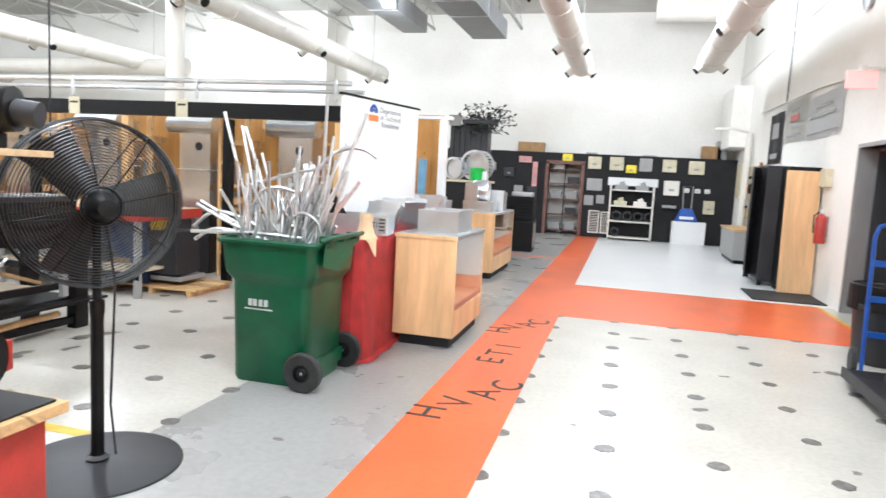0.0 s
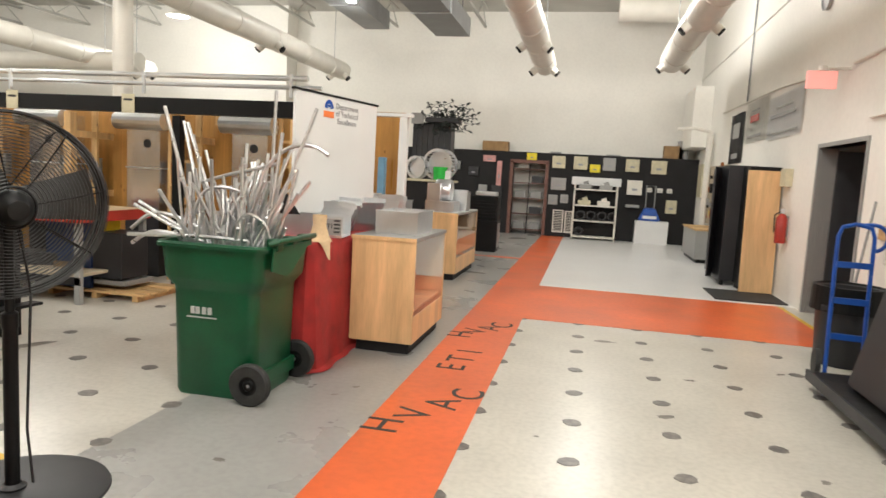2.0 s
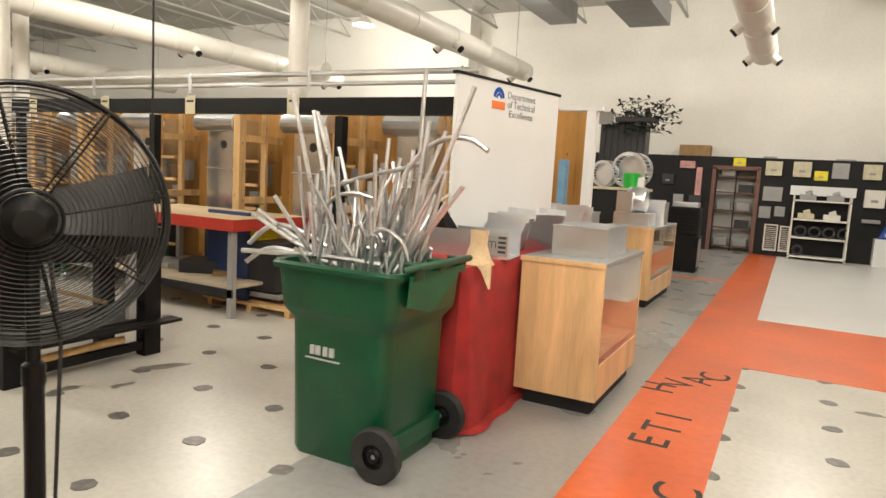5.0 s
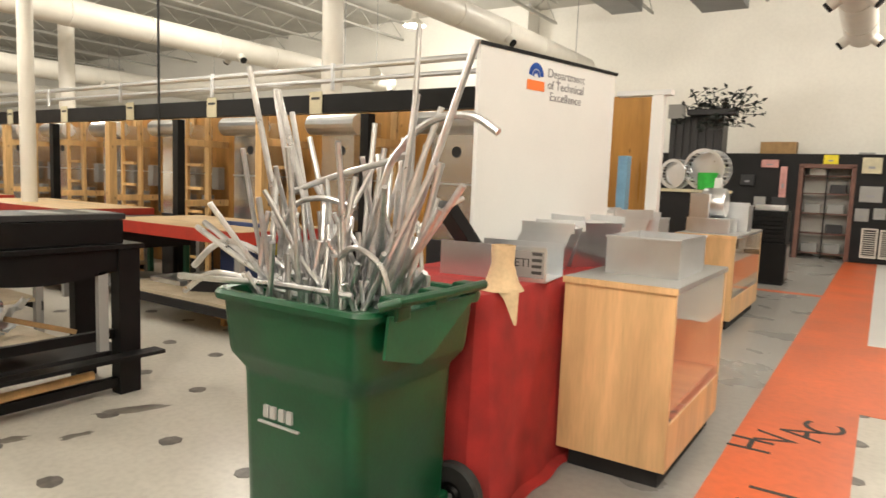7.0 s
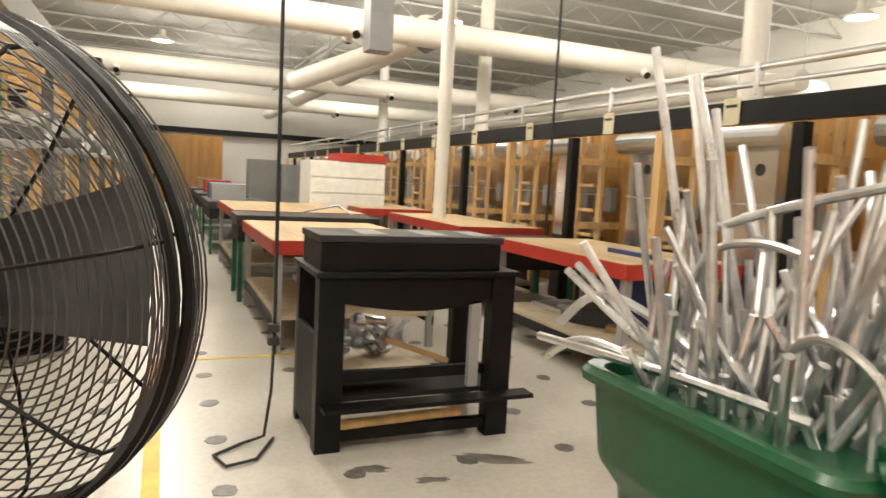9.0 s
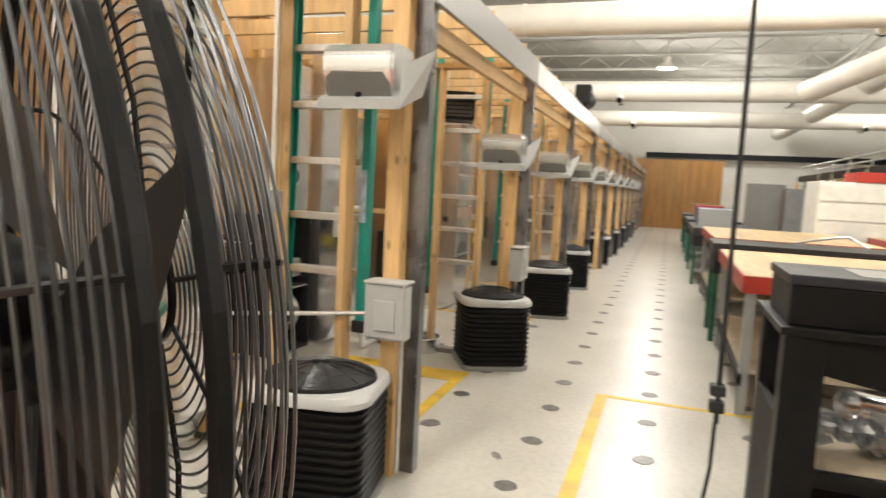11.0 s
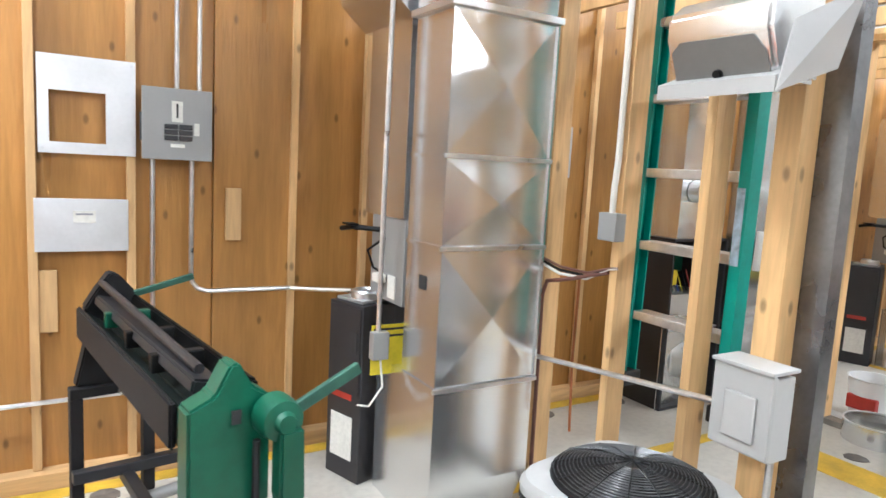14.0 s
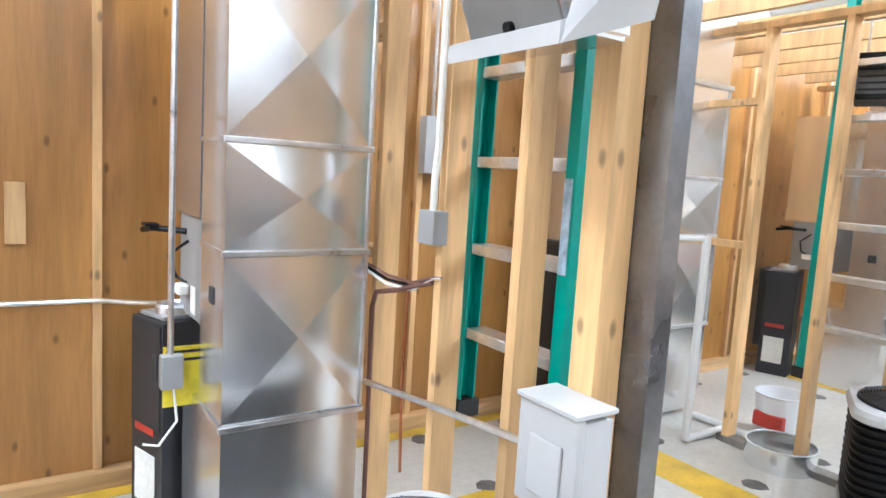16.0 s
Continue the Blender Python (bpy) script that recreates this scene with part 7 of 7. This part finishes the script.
part("handle", sweep(bmesh.new(), [(-0.11, 0, 0.33), (-0.12, 0.03, 0.95), (0.12, 0.03, 0.95), (0.11, 0, 0.33)], 0.016, 8), M_GREYM, t)
# store room behind the doorway
t = thing("storage_shelf", "dark shelving with white boxes in storeroom", "shelf", (-1.7, PY + 0.45, 0))
for z in (0.1, 0.55, 1.0, 1.45, 1.85):
    part("shelf_board", boxes((-0.48, -0.18, z, 0.48, 0.2, z + 0.03)), M_BROWN, t)
for x in (-0.48, -0.02, 0.45):
    part("upright", boxes((x, -0.2, 0, x + 0.03, -0.17, 2.0)), M_BLACK, t)
for x, z in ((-0.25, 0.13), (0.2, 0.13), (0.2, 0.58), (-0.25, 1.03), (0.22, 1.48), (-0.2, 1.88), (0.2, 1.03)):
    solid("storage_box", boxes((-0.16, -0.14, 0, 0.16, 0.12, 0.2), bevel=0.01), (M_PAPER, M_GREYM, M_DKGREY)[int(z * 10) % 3], "small storage box on shelf", "box", (-1.7 + x, PY + 0.45, z + 0.001), group="storeroom boxes")
# hanging clutter to the left of the doorway
for x, z, w, h, c, lab in ((-2.55, 1.35, 0.14, 0.7, M_PINK, "striped cloth hanging on display wall"), (-2.85, 2.02, 0.36, 0.18, M_PINK, "pink plastic part on display wall"), (-3.3, 1.6, 0.3, 0.25, M_DKGREY, "dark fitting on display wall"),
                           (-3.0, 1.1, 0.25, 0.25, M_GREYM, "grey round vent on display wall"), (-2.6, 1.0, 0.3, 0.35, M_DKGREY, "dark fan part on display wall"), (-3.9, 1.75, 0.4, 0.25, M_GREYM, "grey fitting on display wall"), (-4.3, 1.4, 0.35, 0.3, M_GALV, "galvanised fitting on display wall")):
    on_wall("wall_part", x, z, w, h, 0.08, c, lab, "fitting")
for x, w, h, c in ((-2.75, 0.75, 0.28, M_CARD), (2.2, 0.5, 0.35, M_CARD), (2.45, 0.25, 0.5, M_GREYM), (0.6, 0.4, 0.04, M_GREYM), (-1.0, 0.3, 0.05, M_GREYM)):
    solid("ledge_box", boxes((-w / 2, -0.2, 0, w / 2, 0.2, h), bevel=0.008), c, "cardboard box on top of partition" if c is M_CARD else "grey part on top of partition", "box", (x, PY + 0.4, 2.342), group="ledge boxes")

# ---------- middle display group ----------
t = thing("tool_chest", "tall black multi-drawer tool chest", "tool chest", (-2.1, 10.0, 0))
part("base_chest", boxes((-0.3, -0.02, 0.05, 0.3, 0.5, 0.66), bevel=0.008), M_BLACK, t)
part("top_chest", boxes((-0.28, 0.0, 0.662, 0.28, 0.46, 1.16), bevel=0.008), M_BLACK, t)
for k in range(7):
    part("drawer", boxes((-0.26, -0.03, 0.68 + 0.066 * k, 0.26, 0.0, 0.735 + 0.066 * k), bevel=0.003), M_BLACK, t)
part("side_glass", boxes((0.302, 0.05, 0.1, 0.306, 0.42, 0.6)), M_GREYM, t)
part("foot", boxes((-0.28, 0, 0, 0.28, 0.46, 0.05)), M_BLACKM, t)
solid("metal_tray", boxes((-0.22, -0.15, 0, 0.22, 0.15, 0.09), bevel=0.01), M_GALV, "shiny metal tray on tool chest", "tray", (-2.08, 10.22, 1.162))
t = thing("display_stand", "black display stand with pale worktop", "stand", (-2.85, 7.9, 0))
part("body", boxes((-0.38, -0.2, 0, 0.32, 0.4, 1.41), bevel=0.006), M_BLACKM, t)
part("worktop", boxes((-0.42, -0.24, 1.41, 0.5, 0.44, 1.45), bevel=0.004), M_CREAM, t)
def wheel_fan(at, r, w, rz):
    t = thing("blower_wheel", "silver squirrel-cage blower wheel", "blower wheel", at, rz, "blower wheels")
    vane = None
    for k in range(26):
        if vane is None:
            q = vane = part("vane", boxes((-w / 2, -0.004, r - 0.035, w / 2, 0.004, r - 0.004)), M_GALV, t)
        else:
            q = new("vane", vane.data)
            q.parent = t
        q.matrix_local = pose(0, 0, r, 360 * k / 26)
    for x in (-w / 2, w / 2):
        part("ring", lathe(bmesh.new(), [(r, -0.008), (r, 0.008), (r - 0.04, 0.008), (r - 0.04, -0.008), (r, -0.008)], 32, pose(x, 0, r, 0, 90)), M_GALV, t, smooth=True)
    part("disc", rod(bmesh.new(), (-0.004, 0, r), (0.004, 0, r), r - 0.04, 28), M_GALV, t)
wheel_fan((-3.0, 7.85, 1.452), 0.2, 0.14, 70)
wheel_fan((-2.6, 7.9, 1.452), 0.27, 0.3, 80)
solid("green_bucket", lathe(bmesh.new(), [(0, 0), (0.12, 0), (0.13, 0.22), (0.12, 0.22), (0.11, 0.02), (0, 0.02)], 24), M_LIME, "bright green plastic tub", "tub", (-2.55, 7.72, 1.452), smooth=True)
t = thing("glue_jug", "small white jug with cap", "jug", (-2.42, 7.7, 1.452))
part("body", boxes((-0.06, -0.05, 0, 0.06, 0.05, 0.16), bevel=0.015), M_WHITE, t)
part("cap", rod(bmesh.new(), (0, 0, 0.16), (0, 0, 0.2), 0.025, 12), M_GREYM, t)
t = thing("dark_pillar", "dark grey ribbed pillar behind display", "pillar", (-2.95, 8.6, 0))
part("core", boxes((-0.36, 0.02, 0, 0.36, 0.38, 2.5)), M_DKGREY, t)
for k in range(7):
    part("rib", boxes((-0.37 + 0.106 * k, 0, 0, -0.29 + 0.106 * k, 0.0195, 2.49), bevel=0.004), M_DKGREY, t)
t = thing("artificial_plant", "dark leafy artificial plant on top of pillar", "plant", (-2.75, 8.5, 2.5))
part("pot", boxes((-0.3, -0.1, 0, 0.35, 0.15, 0.08), bevel=0.01), M_DKGREY, t)
M_LEAF = mat("dark_leaf", (0.025, 0.035, 0.03), 0.5, 0, 0.3, 20)
for k in range(34):
    bx = rnd.uniform(-0.35, 0.5)
    tip = Vector((bx + rnd.uniform(-0.15, 0.3), rnd.uniform(-0.3, 0.2), rnd.uniform(-0.28, 0.42)))
    bm = sweep(bmesh.new(), [(bx * 0.7, 0, 0.06), (bx, tip.y * 0.5, tip.z * 0.7), tuple(tip)], 0.005, 5)
    for j in range(12):
        p = Vector((bx * 0.7, 0, 0.06)).lerp(tip, (j + 1) / 12)
        m = Matrix.Translation(p) @ Euler((rnd.uniform(-1, 1), rnd.uniform(-1, 1), rnd.uniform(0, 6))).to_matrix().to_4x4()
        v = [bm.verts.new(m @ Vector(q)) for q in ((0, 0, 0), (0.025, 0.03, 0.004), (0, 0.09, 0), (-0.025, 0.03, 0.004))]
        bm.faces.new(v)
    part("spray", bm, M_LEAF, t)
solid("grey_panel", boxes((-0.12, -0.01, 0, 0.12, 0.01, 0.2)), M_GREYM, "small grey panel on top of pillar", "panel", (-3.2, 8.45, 2.46))
# clutter on the second counter
t = thing("furnace_cutaway", "galvanised furnace cutaway with round fan housing", "furnace part", (-2.15, 6.15, 0.99))
part("box", boxes((-0.22, -0.15, 0, 0.22, 0.3, 0.16), bevel=0.006), M_GALV, t)
part("scroll", lathe(bmesh.new(), [(0, -0.12), (0.15, -0.12), (0.16, -0.1), (0.16, 0.1), (0.15, 0.12), (0, 0.12)], 28, pose(0.02, 0.05, 0.32, 0, 90)), M_GALV, t, smooth=True)
part("outlet", boxes((-0.2, -0.14, 0.16, 0.0, 0.1, 0.42), bevel=0.005), M_GALV, t)
sheet_box((-2.1, 6.6, 0.99), 0.25, 0.3, 0.3, 0, "galvanised box on display counter", 0.03)

# dark scuffs and smears on the floor
def smear(x, y, w, h, rz, seed):
    bm = bmesh.new()
    rr = random.Random(seed)
    n = 18
    v = [bm.verts.new((w * math.cos(2 * math.pi * k / n) * rr.uniform(0.55, 1.1), h * math.sin(2 * math.pi * k / n) * rr.uniform(0.5, 1.1), 0.0012)) for k in range(n)]
    bm.faces.new(v)
    solid("floor_smear", bm, M_GREASE, "dark worn smear on vinyl floor", "stain", (x, y, 0.0022 if -4 * G < x < -2 * G else 0.0), rz, "floor smears", "structure")
for k, (x, y, w, h, rz) in enumerate(((-4.25, 0.75, 0.22, 0.07, 60), (-4.1, 0.35, 0.12, 0.04, 80), (-4.3, 0.1, 0.1, 0.05, 70), (0.62, 0.95, 0.07, 0.05, 20), (0.25, 2.95, 0.12, 0.05, 0), (1.35, 0.2, 0.04, 0.03, 50), (0.9, 1.9, 0.06, 0.03, 10),
                                      (-1.5, 0.75, 0.035, 0.02, 60), (-1.58, 0.55, 0.03, 0.015, 40), (-1.75, -0.6, 0.05, 0.03, 0), (1.7, 2.4, 0.06, 0.03, 40), (-0.2, 0.3, 0.02, 0.015, 0), (-5.2, -1.35, 0.07, 0.03, 30))):
    smear(x, y, w, h, rz, 70 + k)

# ---------- dark insets of the floor ----------
spot_meshes = []
for k in range(6):
    bm = bmesh.new()
    rr = random.Random(40 + k)
    n = 8
    ring = []
    for i in range(n):
        a = 2 * math.pi * (i + 0.5) / n
        r = 0.062 * rr.uniform(0.86, 1.12)
        ring.append((r * math.cos(a) * 1.05, r * math.sin(a)))
    lo = [bm.verts.new((x, y, 0)) for x, y in ring]
    hi = [bm.verts.new((x * 0.97, y * 0.97, 0.0028)) for x, y in ring]
    bm.faces.new(hi)
    for i in range(n):
        bm.faces.new((lo[i], lo[(i + 1) % n], hi[(i + 1) % n], hi[i]))
    spot_meshes.append(finish("inset", bm, M_SPOT))
count = 0
far = bmesh.new()
for i in range(-54, 5):
    for j in range(-9, 26):
        x, y = i * G, j * G
        if -4 * G - 0.01 < x < -G - 0.01 and x > -4 * G + 0.1:
            continue
        if x > -G + 0.05 and y > 6 * G + 0.05:
            continue
        if x > 2.8 or y < -6:
            continue
        near = (-10.5 < x < 2.8 and -4.2 < y < 4.4)
        if near and count < 300:
            ob = new("inset", spot_meshes[(i * 7 + j * 3) % 6])
            ob.parent = floor
            ob.matrix_local = pose(x, y, 0.0003, 0, 0, (i * 37 + j * 91) % 360)
            count += 1
        else:
            v = [far.verts.new((x + 0.066 * math.cos(math.pi * k / 4), y + 0.066 * math.sin(math.pi * k / 4), 0.002)) for k in range(8)]
            far.faces.new(v)
far_ob = part("inset", far, M_SPOT, floor)
far_ob["kind"] = "stuff"
